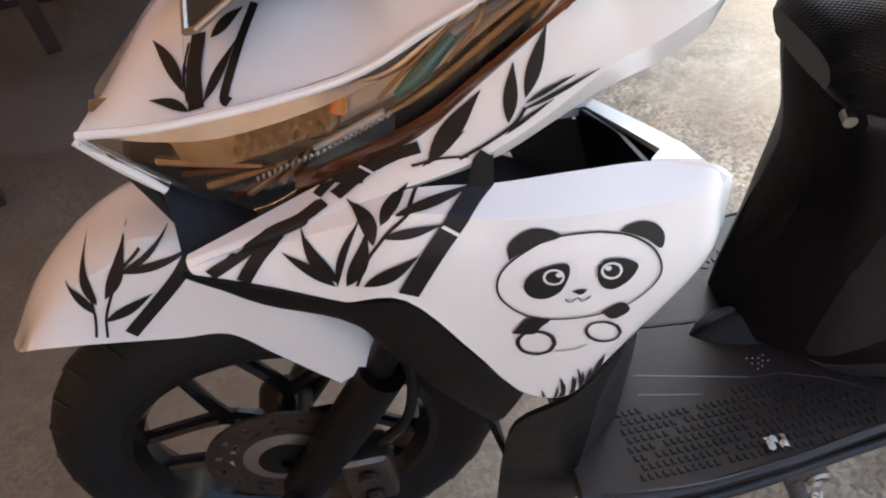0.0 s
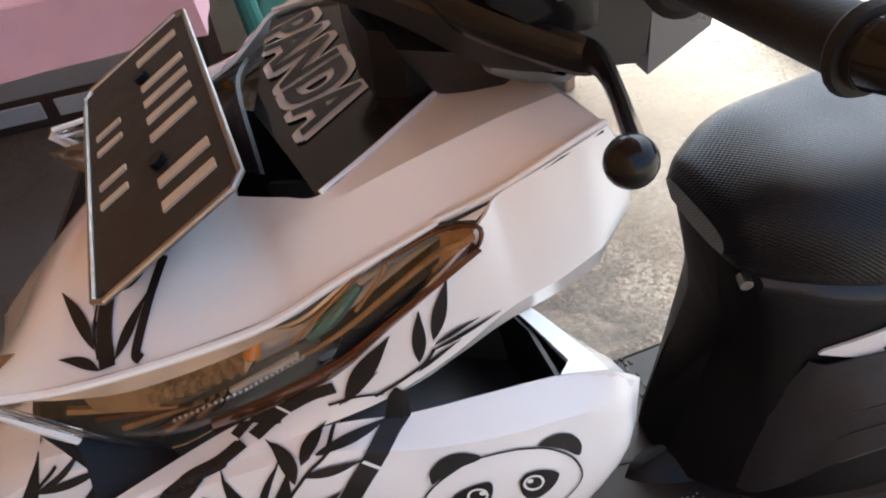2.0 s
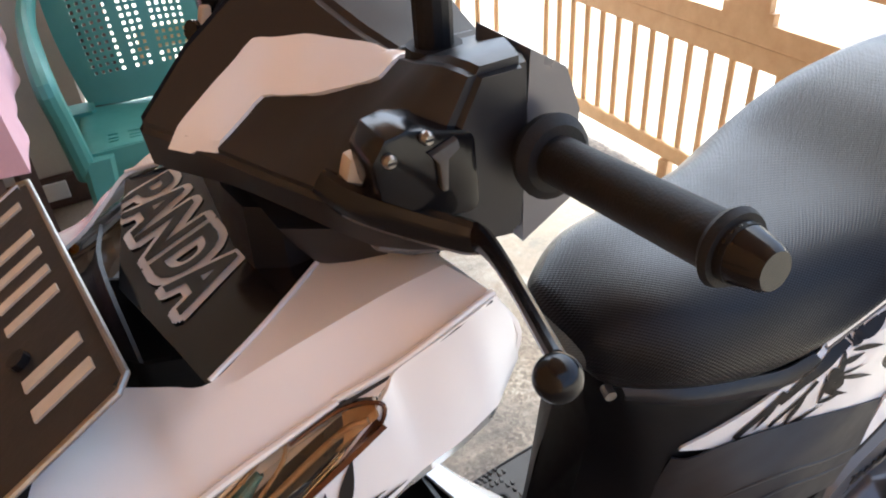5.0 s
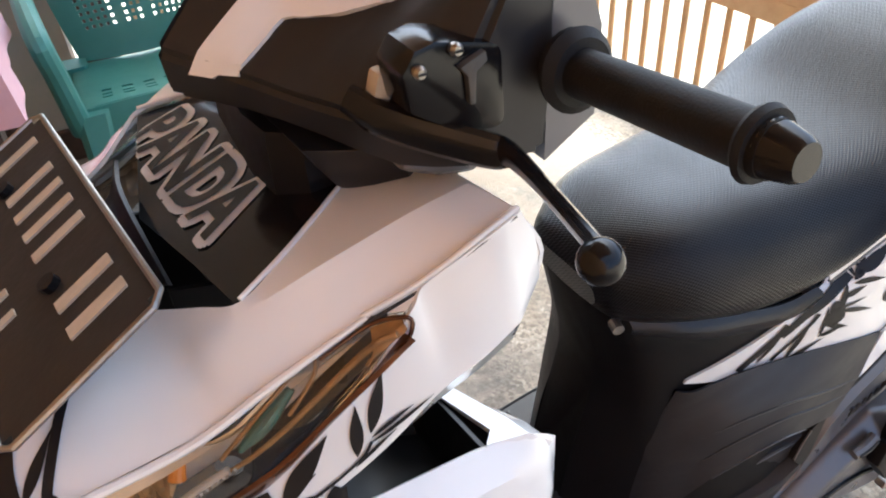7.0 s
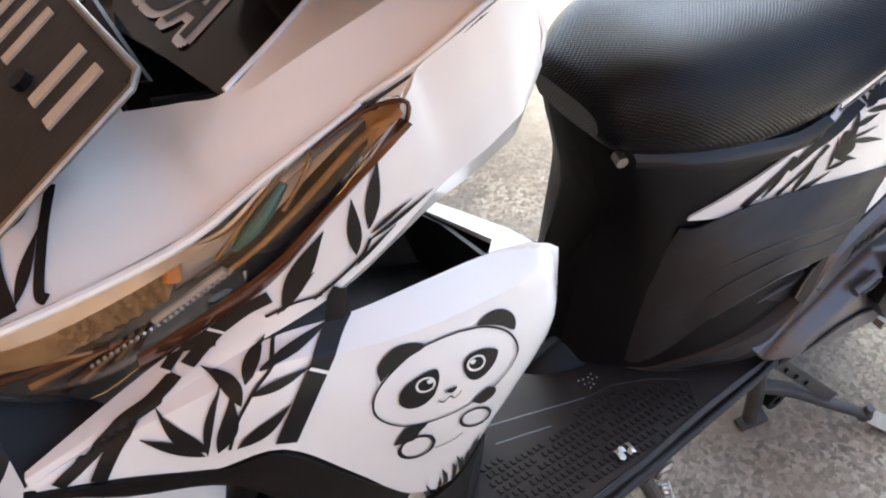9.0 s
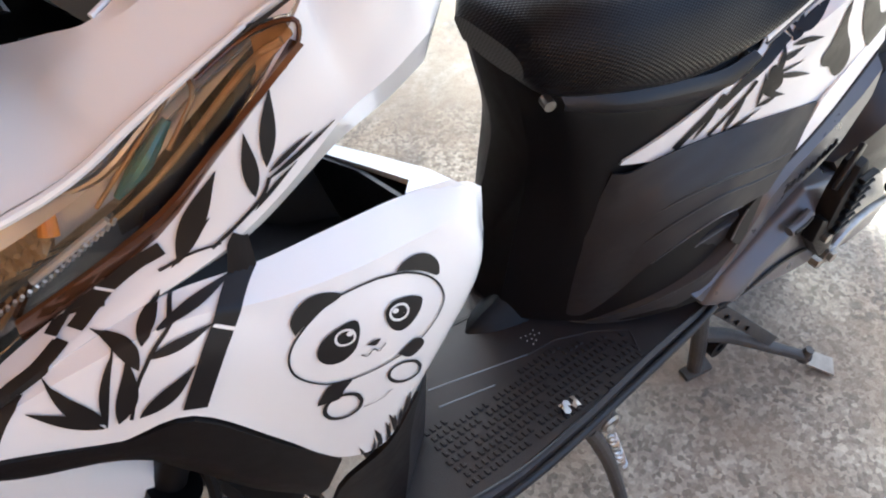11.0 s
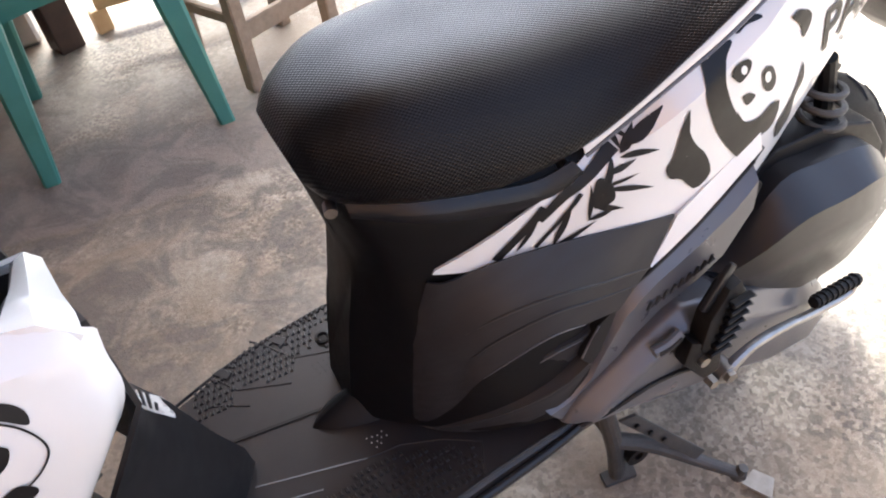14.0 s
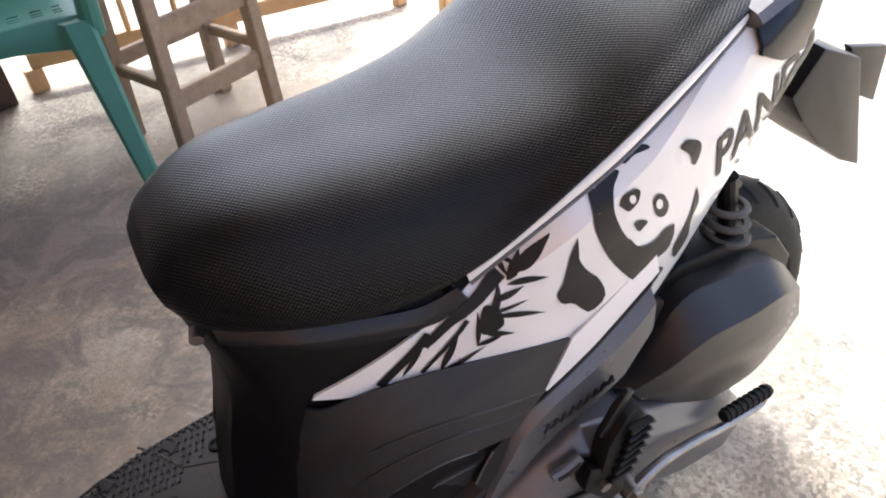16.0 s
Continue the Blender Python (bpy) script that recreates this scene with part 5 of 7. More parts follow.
part("panel_gap", tube([(0.652, 0.170, 0.502), (0.671, 0.171, 0.514), (0.722, 0.168, 0.542), (0.790, 0.160, 0.584)], 0.0022, 8, 4), DECAL, white_panel)
for k in range(9):
    x, z = 0.662 + 0.0094 * k, 0.463 + 0.0030 * k
    v = 0.1793 - 0.05 * max(0.0, x - 0.7)
    bm = tube([(x, v, z), (x + 0.004, v, z + 0.011)], 0.0016, 6, 1)
    tube([(x + 0.001, v, z + 0.002), (x + 0.007, v, z + 0.004 + 0.004 * (k % 2))], 0.0016, 6, 1, bm=bm)
    part("embossed_bar", bm, SATIN, grey_trim, "dark raised bar")
strip = [((0.606, 0.134, 0.668), (0.608, 0.138, 0.660), (0.612, 0.134, 0.650)), ((0.688, 0.145, 0.721), (0.688, 0.149, 0.709), (0.690, 0.144, 0.696)), ((0.739, 0.148, 0.751), (0.739, 0.152, 0.738), (0.741, 0.147, 0.725)),
         ((0.793, 0.144, 0.782), (0.793, 0.148, 0.769), (0.796, 0.143, 0.756)), ((0.857, 0.132, 0.808), (0.856, 0.136, 0.799), (0.858, 0.131, 0.787)), ((0.900, 0.117, 0.820), (0.900, 0.121, 0.812), (0.902, 0.115, 0.802))]
part("seat_trim", thick(loft([[(a[0], a[1] - 0.012, a[2] + 0.002), a, tuple(0.5 * (p + q) + (0.002 if k == 1 else 0) for k, (p, q) in enumerate(zip(a, b))), b] for a, b, c in strip], 6, 4), 0.002), WHITE, scooter, "white trim strip along the seat")
part("trim_groove", tube([(b[0] * 0.7 + c[0] * 0.3, b[1] * 0.7 + c[1] * 0.3, b[2] * 0.7 + c[2] * 0.3) for a, b, c in strip], 0.0022, 8, 5), GREY, scooter, "grey seam below the white trim")
a = [[(0.412, 0.070, 0.652), (0.413, 0.075, 0.646), (0.414, 0.074, 0.640)], [(0.462, 0.100, 0.650), (0.465, 0.107, 0.641), (0.468, 0.105, 0.630)],
     [(0.515, 0.114, 0.645), (0.520, 0.121, 0.634), (0.524, 0.118, 0.620)], [(0.565, 0.124, 0.641), (0.572, 0.131, 0.630), (0.580, 0.128, 0.618)], [(0.60, 0.131, 0.652), (0.604, 0.137, 0.646), (0.608, 0.134, 0.640)]]
part("seat_lip", thick(loft(a, 4, 3), 0.003), MATT, scooter, "satin black ledge below the seat")
part("body_screw", tube([(0.396, 0.040, 0.392), (0.386, 0.044, 0.392)], 0.005, 10, 1), STEEL, scooter)
part("seat_bolt", tube([(0.400, 0.062, 0.651), (0.397, 0.074, 0.650)], 0.006, 12, 1), STEEL, scooter)
part("seat_bolt", tube([(0.595, 0.116, 0.645), (0.595, 0.129, 0.645)], 0.005, 12, 1), STEEL, scooter)
a = [[(0.318, 0.026, 0.322), (0.317, 0.032, 0.325), (0.321, 0.040, 0.322)], [(0.336, 0.010, 0.322), (0.336, 0.031, 0.338), (0.345, 0.054, 0.322)],
     [(0.362, 0.0, 0.322), (0.366, 0.030, 0.352), (0.372, 0.062, 0.322)], [(0.395, -0.004, 0.322), (0.400, 0.028, 0.372), (0.405, 0.068, 0.322)]]
part("tunnel_wedge", loft(a, 4, 4), BLACK, scooter)
bm = bmesh.new()
lay_area(bm, tr, [(0.892, 0.775), (0.93, 0.760), (0.965, 0.757)], [(0.900, 0.808), (0.94, 0.803), (0.985, 0.800)], 10, 5, 0.006)
part("tail_insert", thick(bm, 0.004), GLOSS, scooter, "gloss black tail insert")

# seat
SEAT = [[(0.378, 0.0, 0.700), (0.379, 0.036, 0.698), (0.382, 0.050, 0.688), (0.386, 0.044, 0.668), (0.386, 0.0, 0.664)],
        [(0.395, 0.0, 0.724), (0.397, 0.050, 0.717), (0.404, 0.073, 0.692), (0.406, 0.066, 0.653), (0.40, 0.0, 0.655)],
        [(0.450, 0.0, 0.745), (0.450, 0.070, 0.737), (0.455, 0.105, 0.695), (0.455, 0.095, 0.650), (0.45, 0.0, 0.65)],
        [(0.530, 0.0, 0.748), (0.530, 0.080, 0.742), (0.532, 0.122, 0.695), (0.535, 0.114, 0.642), (0.53, 0.0, 0.65)],
        [(0.620, 0.0, 0.752), (0.620, 0.088, 0.747), (0.620, 0.131, 0.705), (0.620, 0.132, 0.671), (0.62, 0.0, 0.66)],
        [(0.720, 0.0, 0.772), (0.720, 0.09, 0.768), (0.720, 0.132, 0.753), (0.720, 0.1445, 0.737), (0.72, 0.0, 0.70)],
        [(0.810, 0.0, 0.818), (0.810, 0.085, 0.814), (0.810, 0.123, 0.801), (0.810, 0.1385, 0.786), (0.81, 0.0, 0.75)],
        [(0.900, 0.0, 0.845), (0.900, 0.08, 0.840), (0.900, 0.104, 0.829), (0.900, 0.116, 0.814), (0.90, 0.0, 0.78)],
        [(1.000, 0.0, 0.850), (1.000, 0.06, 0.847), (1.000, 0.09, 0.835), (1.000, 0.085, 0.815), (1.0, 0.0, 0.80)]]
full = [list(reversed(mirrored(c[1:-1]))) + c for c in SEAT]
seat = part("seat", loft(full, 10, 9, closed=True, caps=True), SEATM, scooter, "black textured vinyl seat")

# tail, rear mudguard
part("grab_rail", loft([[(0.88, -0.115, 0.82), (0.88, 0.115, 0.82), (0.88, 0.115, 0.80), (0.88, -0.115, 0.80)], [(1.0, -0.1, 0.86), (1.0, 0.1, 0.86), (1.0, 0.1, 0.82), (1.0, -0.1, 0.82)], [(1.12, -0.06, 0.87), (1.12, 0.06, 0.87), (1.12, 0.06, 0.83), (1.12, -0.06, 0.83)]], 4, 4, closed=True, caps=True), GREY, scooter, "dark grey rear grab rail")
part("rear_fender", flat([(1.078, 0.05, 0.634), (1.112, 0.05, 0.687), (1.183, 0.05, 0.655), (1.224, 0.05, 0.556), (1.258, 0.05, 0.476), (1.210, 0.05, 0.502), (1.159, 0.05, 0.541), (1.11, 0.05, 0.592)], 0.10, (0, 1, 0), 0.006), MATT, scooter, "dark grey rear mudguard")
part("plate_bracket", flat([(1.186, 0.03, 0.660), (1.262, 0.03, 0.640), (1.272, 0.03, 0.560), (1.225, 0.03, 0.585), (1.215, 0.03, 0.610)], 0.012, (0, 1, 0), 0.003), FLOORM, scooter)
part("tail_light", flat([(1.04, 0.06, 0.83), (1.13, 0.05, 0.83), (1.15, 0.05, 0.78), (1.05, 0.06, 0.75)], 0.11, (0, 1, 0), 0.01), GLOSS, scooter)

# engine, transmission case, air cleaner
part("engine_block", box((0.66, -0.10, 0.22), (0.95, 0.12, 0.44), 0.03, 3), BLACK, scooter)
def shell(rings, mat, name, label):
    """A hard-edged case: matching outlines of (x, v, z) from its back to its face."""
    bm = loft(rings, 1, 1, closed=True, caps=True)
    bmesh.ops.recalc_face_normals(bm, faces=bm.faces)
    sharp = [e for e in bm.edges if len(e.link_faces) == 2 and e.calc_face_angle(0) > 0.25]
    bmesh.ops.bevel(bm, geom=sharp, offset=0.005, segments=3, affect="EDGES", profile=0.6)
    return part(name, bm, mat, scooter, label)


back = [(0.745, 0.448), (0.800, 0.500), (0.860, 0.545), (0.935, 0.545), (1.010, 0.520), (1.045, 0.475), (1.050, 0.405), (1.015, 0.360), (0.935, 0.330), (0.840, 0.350)]
shell([[(x, 0.09, z) for x, z in back], [(x, 0.128, z) for x, z in back]], BLACK, "air_cleaner_base", "black back half of the air cleaner")
RU = [(0.766, 0.150, 0.436), (0.800, 0.150, 0.462), (0.851, 0.150, 0.522), (0.905, 0.150, 0.524), (0.972, 0.150, 0.517), (1.010, 0.146, 0.490)]
RC = [(0.780, 0.168, 0.436), (0.812, 0.182, 0.466), (0.862, 0.187, 0.493), (0.919, 0.187, 0.494), (0.972, 0.181, 0.492), (1.032, 0.160, 0.455)]
RM = [(0.795, 0.170, 0.416), (0.832, 0.186, 0.428), (0.876, 0.191, 0.440), (0.930, 0.190, 0.440), (0.985, 0.182, 0.432), (1.046, 0.162, 0.405)]
RL = [(0.806, 0.164, 0.400), (0.842, 0.172, 0.376), (0.890, 0.172, 0.346), (0.940, 0.172, 0.343), (0.988, 0.168, 0.346), (1.036, 0.158, 0.362)]
bm = folded([[(x, 0.115, z) for x, v, z in RU], RU, RC, RM, RL, [(x, 0.115, z) for x, v, z in RL]], 4, None, True)
ends = [[r[0] for r in (RU, RC, RM, RL)], [r[-1] for r in (RU, RC, RM, RL)]]
for e in ends:
    folded([e, [(x, 0.115, z) for x, v, z in e]], 3, bm)
bmesh.ops.remove_doubles(bm, verts=bm.verts, dist=1e-5)
air = part("air_cleaner", bm, SATIN, scooter, "dark grey air cleaner box with a crease")
bm = bmesh.new()
ta = tree_of(air)
for k in range(5):
    x, z = 0.990 + 0.0055 * k, 0.412 + 0.0075 * k
    lay_line(bm, ta, [(x, z + 0.004), (x + 0.008, z - 0.004)], 0.003, 0.0008)
part("raised_mark", bm, GREY, air, "raised maker's mark as plain bars")
rim_ = [(0.556, 0.342), (0.582, 0.374), (0.642, 0.416), (0.702, 0.450), (0.750, 0.436), (0.805, 0.405), (0.886, 0.362), (0.960, 0.315), (1.005, 0.250), (0.975, 0.205), (0.876, 0.222), (0.790, 0.268), (0.690, 0.300), (0.620, 0.325)]
mid_ = [(0.585, 0.345), (0.606, 0.370), (0.654, 0.400), (0.702, 0.430), (0.742, 0.416), (0.800, 0.384), (0.876, 0.340), (0.935, 0.305), (0.965, 0.258), (0.945, 0.232), (0.868, 0.248), (0.790, 0.290), (0.700, 0.318), (0.632, 0.338)]
shell([[(x, 0.11, z) for x, z in rim_], [(x, 0.184 - 0.10 * max(0, x - 0.75), z) for x, z in rim_], [(x, 0.203 - 0.10 * max(0, x - 0.75), z) for x, z in mid_]], GREY, "transmission_case", "satin grey transmission case")
part("case_seam", tube([(0.572, 0.196, 0.343), (0.600, 0.201, 0.350), (0.630, 0.2045, 0.362), (0.660, 0.2045, 0.366), (0.694, 0.2045, 0.362), (0.730, 0.2045, 0.350)], 0.0028, 8, 4), DECAL, scooter)
bm = tube([(0.655, 0.203, 0.424), (0.672, 0.204, 0.428), (0.688, 0.203, 0.436)], 0.0065, 10, 3)
case_slot = part("case_slot", bm, GREY, scooter)
part("slot_opening", tube([(0.658, 0.2085, 0.425), (0.672, 0.2095, 0.428), (0.685, 0.2085, 0.434)], 0.003, 8, 3), DECAL, case_slot)
bm = tube([(0.764, 0.190, 0.320), (0.764, 0.216, 0.320)], 0.014, 16, 1)
tube([(0.764, 0.211, 0.324), (0.800, 0.209, 0.342), (0.850, 0.205, 0.338), (0.909, 0.200, 0.323), (0.972, 0.194, 0.311), (0.986, 0.192, 0.326)], [0.008, 0.0062, 0.0058, 0.0056, 0.0056, 0.0052], 10, 5, bm=bm)
tube([(0.764, 0.214, 0.320), (0.764, 0.222, 0.320)], 0.0085, 6, 1, bm=bm)
tube([(0.744, 0.205, 0.316), (0.744, 0.217, 0.316)], 0.0075, 6, 1, bm=bm)
kick = part("kick_starter", bm, STEEL, scooter, "worn steel kick start lever")
pedal = part("pedal_rubber", tube([(0.905, 0.198, 0.341), (0.988, 0.191, 0.330)], 0.0075, 12, 4), RUBBER, kick)
for k in range(8):
    q = k / 7
    part("pedal_ridge", tube([(0.910 + 0.070 * q, 0.1975 - 0.006 * q, 0.3405 - 0.0095 * q), (0.913 + 0.070 * q, 0.1972 - 0.006 * q, 0.340 - 0.0095 * q)], 0.0092, 12, 1), RUBBER, pedal)
bm = flat([(0.700, 0.224, 0.418), (0.705, 0.224, 0.460), (0.726, 0.221, 0.493), (0.742, 0.219, 0.496), (0.755, 0.219, 0.472), (0.753, 0.221, 0.446), (0.736, 0.223, 0.398), (0.716, 0.225, 0.392)], 0.024, (0, 1, 0), 0.005)
peg = part("passenger_peg", bm, RUBBER, scooter, "folded rubber passenger foot peg")
for k in range(7):
    z = 0.404 + 0.0116 * k
    x = 0.708 + 0.0045 * k - 0.0003 * k * k
    part("peg_tooth", flat([(x, 0.231, z), (x + 0.020, 0.231, z + 0.006), (x + 0.032, 0.231, z + 0.002), (x + 0.026, 0.231, z + 0.010), (x, 0.231, z + 0.007)], 0.009, (0, 1, 0), 0.0015, 1), BLACK, peg)
part("peg_arm", flat([(0.700, 0.214, 0.470), (0.730, 0.212, 0.520), (0.738, 0.212, 0.514), (0.710, 0.214, 0.462)], 0.006, (0, 1, 0), 0.002), MATT, scooter, "dark peg bracket")
part("peg_bracket", flat([(0.682, 0.222, 0.402), (0.688, 0.222, 0.436), (0.706, 0.222, 0.424), (0.734, 0.222, 0.396), (0.738, 0.222, 0.358), (0.718, 0.222, 0.352)], 0.018, (0, 1, 0), 0.004), BLACK, scooter)
part("peg_bolt", tube([(0.706, 0.220, 0.398), (0.706, 0.228, 0.398)], 0.0065, 12, 1), STEEL, scooter)
part("case_clip", flat([(0.790, 0.150, 0.520), (0.812, 0.150, 0.545), (0.826, 0.150, 0.532), (0.816, 0.150, 0.496), (0.798, 0.150, 0.490)], 0.012, (0, 1, 0), 0.004), BLACK, scooter)

# rear shock absorber
shock = part("shock_absorber", tube([(0.985, 0.115, 0.38), (0.93, 0.105, 0.62)], 0.011, 12, 2), BLACK, scooter, "black rear shock absorber")
pts = []
for k in range(216):
    t = k / 215
    a = t * 9 * 2 * math.pi
    pts.append((0.98 - 0.05 * t + 0.023 * math.cos(a), 0.114 - 0.009 * t + 0.023 * math.sin(a), 0.40 + 0.2 * t))
part("coil_spring", tube(pts, 0.0042, 8, 1), STAND, shock)

# centre stand and side stand
bm = tube([(0.668, 0.118, 0.20), (0.690, 0.122, 0.09), (0.698, 0.124, 0.008)], [0.013, 0.013, 0.012], 14, 4)
tube([(0.668, -0.118, 0.20), (0.690, -0.122, 0.09), (0.698, -0.124, 0.008)], [0.013, 0.013, 0.012], 14, 4, bm=bm)
tube([(0.700, -0.115, 0.085), (0.700, 0.115, 0.085)], 0.011, 12, 1, bm=bm)
tube([(0.688, 0.120, 0.105), (0.740, 0.145, 0.082), (0.796, 0.186, 0.050), (0.845, 0.226, 0.026)], [0.013, 0.012, 0.010, 0.009], 14, 5, bm=bm)
tube([(0.838, 0.219, 0.020), (0.842, 0.224, 0.046)], [0.011, 0.007], 12, 2, bm=bm)
stand = part("centre_stand", bm, STAND, scooter, "dull black steel centre stand")
part("stand_boss", lathe([(0.008, -0.012), (0.019, -0.012), (0.019, 0.012), (0.008, 0.012)], (0.718, 0.132, 0.068), LEFT, 20), BLACK, stand)
for s in (1, -1):
    part("stand_foot", flat([(0.672, 0.134 * s, 0.0), (0.722, 0.142 * s, 0.0), (0.730, 0.118 * s, 0.0), (0.676, 0.112 * s, 0.0)], 0.009, (0, 0, 1), 0.002), STAND, stand)
part("stand_tab", flat([(0.836, 0.232, 0.016), (0.868, 0.222, 0.012), (0.888, 0.246, 0.004), (0.862, 0.268, 0.004)], 0.004, (0, 0, 1), 0.001), BARE, stand, "bare metal foot tab")
stay = part("stand_stay", flat([(0.684, 0.134, 0.172), (0.706, 0.140, 0.180), (0.800, 0.186, 0.074), (0.786, 0.186, 0.060)], 0.005, (0, 1, 0), 0.001), STAND, stand)
for k in range(3):
    x, v, z = 0.705 + 0.018 * k, 0.1435 + 0.009 * k, 0.160 - 0.0195 * k
    part("stay_hole", tube([(x, v, z), (x, v + 0.003, z)], 0.0042, 12, 1), DECAL, stay)
bm = tube([(0.372, 0.196, 0.268), (0.388, 0.202, 0.225), (0.412, 0.214, 0.14), (0.436, 0.236, 0.010)], [0.010, 0.010, 0.009, 0.009], 12, 5)
box((0.362, 0.184, 0.262), (0.402, 0.204, 0.292), 0.004, 2, bm=bm)
side = part("side_stand", bm, STAND, scooter, "black steel side stand with a spring")
part("stand_pivot", lathe([(0.005, 0.0), (0.014, 0.0), (0.014, 0.008), (0.010, 0.011), (0.005, 0.008)], (0.399, 0.198, 0.266), LEFT, 18), STEEL, side)
pts = [(0.404 + 0.022 * t / 40 + 0.006 * math.cos(t), 0.206 + 0.010 * t / 40 + 0.006 * math.sin(t), 0.232 - 0.085 * t / 40) for t in [k * 0.7 for k in range(58)]]
part("stand_spring", tube(pts, 0.0018, 6, 1), ALLOY, side)


# ---- foils on the white panels ----


def foil(draw, mat, parent, name, *args, **kw):
    bm = bmesh.new()
    draw(bm, tr, *args, **kw)
    return part(name, bm, mat, parent)


tr = tree_of([apron_l, wing_l])
foil(lay_leaf, DECAL, apron_l, "bamboo_leaf", (-0.0236, 0.7298), (-0.0379, 0.7649), 0.0101, 0.0022, 0.0011)
foil(lay_leaf, DECAL, apron_l, "bamboo_leaf", (-0.0263, 0.7272), (-0.0525, 0.7519), 0.0086, -0.0011, 0.0011)
foil(lay_leaf, DECAL, apron_l, "bamboo_leaf", (-0.0252, 0.7272), (-0.0016, 0.7726), 0.0043, 0.0036, 0.0011)
foil(lay_leaf, DECAL, apron_l, "bamboo_leaf", (-0.0193, 0.7275), (0.0011, 0.7672), 0.0094, -0.0018, 0.0011)
foil(lay_leaf, DECAL, apron_l, "bamboo_leaf", (-0.0091, 0.7277), (0.0272, 0.7507), 0.0086, -0.0011, 0.0011)
foil(lay_line, DECAL, apron_l, "bamboo_stem", [(-0.0131, 0.7279), (-0.0025, 0.7488), (0.0074, 0.7607), (0.0149, 0.7674), (0.0245, 0.7745), (0.0342, 0.7842)], 0.0018, 0.0011)
tr = tree_of([wing_l, apron_l])
foil(lay_leaf, DECAL, wing_l, "bamboo_leaf", (0.0983, 0.8342), (0.1115, 0.8708), 0.0070, 0.0000, 0.0011)
foil(lay_leaf, DECAL, wing_l, "bamboo_leaf", (0.0885, 0.8203), (0.0939, 0.8535), 0.0070, 0.0000, 0.0011)
foil(lay_leaf, DECAL, wing_l, "bamboo_leaf", (0.0430, 0.7975), (0.0763, 0.8391), 0.0097, 0.0000, 0.0011)
foil(lay_leaf, DECAL, wing_l, "bamboo_leaf", (0.0961, 0.8271), (0.1365, 0.8452), 0.0024, -0.0005, 0.0011)
foil(lay_leaf, DECAL, wing_l, "bamboo_leaf", (0.0985, 0.8311), (0.1241, 0.8438), 0.0024, 0.0005, 0.0011)
foil(lay_leaf, DECAL, wing_l, "bamboo_leaf", (0.0396, 0.7964), (0.0654, 0.8165), 0.0024, -0.0005, 0.0011)
foil(lay_leaf, DECAL, wing_l, "bamboo_leaf", (0.0864, 0.8131), (0.1129, 0.8316), 0.0022, 0.0005, 0.0011)
foil(lay_line, DECAL, wing_l, "bamboo_stem", [(0.0604, 0.8001), (0.0766, 0.8090), (0.0914, 0.8191), (0.0979, 0.8283)], 0.0019, 0.0011)
foil(lay_line, DECAL, wing_l, "bamboo_stem", [(0.0338, 0.7964), (0.0501, 0.8008), (0.0654, 0.8014)], 0.0014, 0.0011)
foil(lay_line, DECAL, apron_l, "bamboo_stem", [(0.0732, 0.7819), (0.0628, 0.7699), (0.0478, 0.7490), (0.0347, 0.7309), (0.0165, 0.7022)], 0.0135, 0.0014, how=SLANT, steps=10)
foil(lay_line, DECAL, apron_l, "bamboo_stem", [(-0.0204, 0.7889), (-0.0374, 0.7786), (-0.0557, 0.7727), (-0.0785, 0.7598), (-0.1000, 0.7492)], 0.0085, 0.0014, how=SLANT, steps=10)
foil(lay_line, DECAL, apron_l, "bamboo_stem", [(-0.0511, 0.7716), (-0.0678, 0.7559), (-0.0820, 0.7385)], 0.0095, 0.0014, how=SLANT, steps=10)
foil(lay_line, DECAL, wing_l, "bamboo_stem", [(0.0400, 0.8150), (0.0250, 0.8129), (0.0082, 0.8063), (-0.0130, 0.7917)], 0.0090, 0.0014, how=SLANT, steps=10)
foil(lay_line, DECAL, wing_l, "bamboo_stem", [(0.0000, 0.8110), (-0.0100, 0.8073), (-0.0243, 0.7946)], 0.0070, 0.0014, how=SLANT, steps=10)
foil(lay_leaf, DECAL, apron_l, "bamboo_leaf", (0.0029, 0.7485), (-0.0068, 0.7877), 0.0095, -0.0040, 0.0014, how=SLANT, n=16)
foil(lay_leaf, DECAL, apron_l, "bamboo_leaf", (0.0095, 0.7627), (0.0299, 0.7913), 0.0085, 0.0010, 0.0014, how=SLANT, n=16)
foil(lay_leaf, DECAL, apron_l, "bamboo_leaf", (0.0193, 0.7677), (0.0668, 0.7802), 0.0080, -0.0010, 0.0014, how=SLANT, n=16)
foil(lay_leaf, DECAL, apron_l, "bamboo_leaf", (0.0084, 0.7529), (0.0449, 0.7548), 0.0075, -0.0015, 0.0014, how=SLANT, n=16)
foil(lay_line, DECAL_WHITE, wing_l, "stem_ring", [(0.0049, 0.8105), (0.0132, 0.8012)], 0.0018, 0.0022, how=SLANT, steps=10)
foil(lay_line, DECAL_WHITE, wing_l, "stem_ring", [(-0.0270, 0.7970), (-0.0223, 0.7909)], 0.0016, 0.0022, how=SLANT, steps=10)
foil(lay_line, DECAL_WHITE, apron_l, "stem_ring", [(0.0439, 0.7536), (0.0523, 0.7443)], 0.0024, 0.0022, how=SLANT, steps=10)
tr = tree_of([nose, shoulder_l])
foil(lay_leaf, DECAL, shoulder_l, "bamboo_leaf", (-0.0832, 0.1451), (-0.1009, 0.1006), 0.0068, 0.0012, 0.0011, how=TOP)
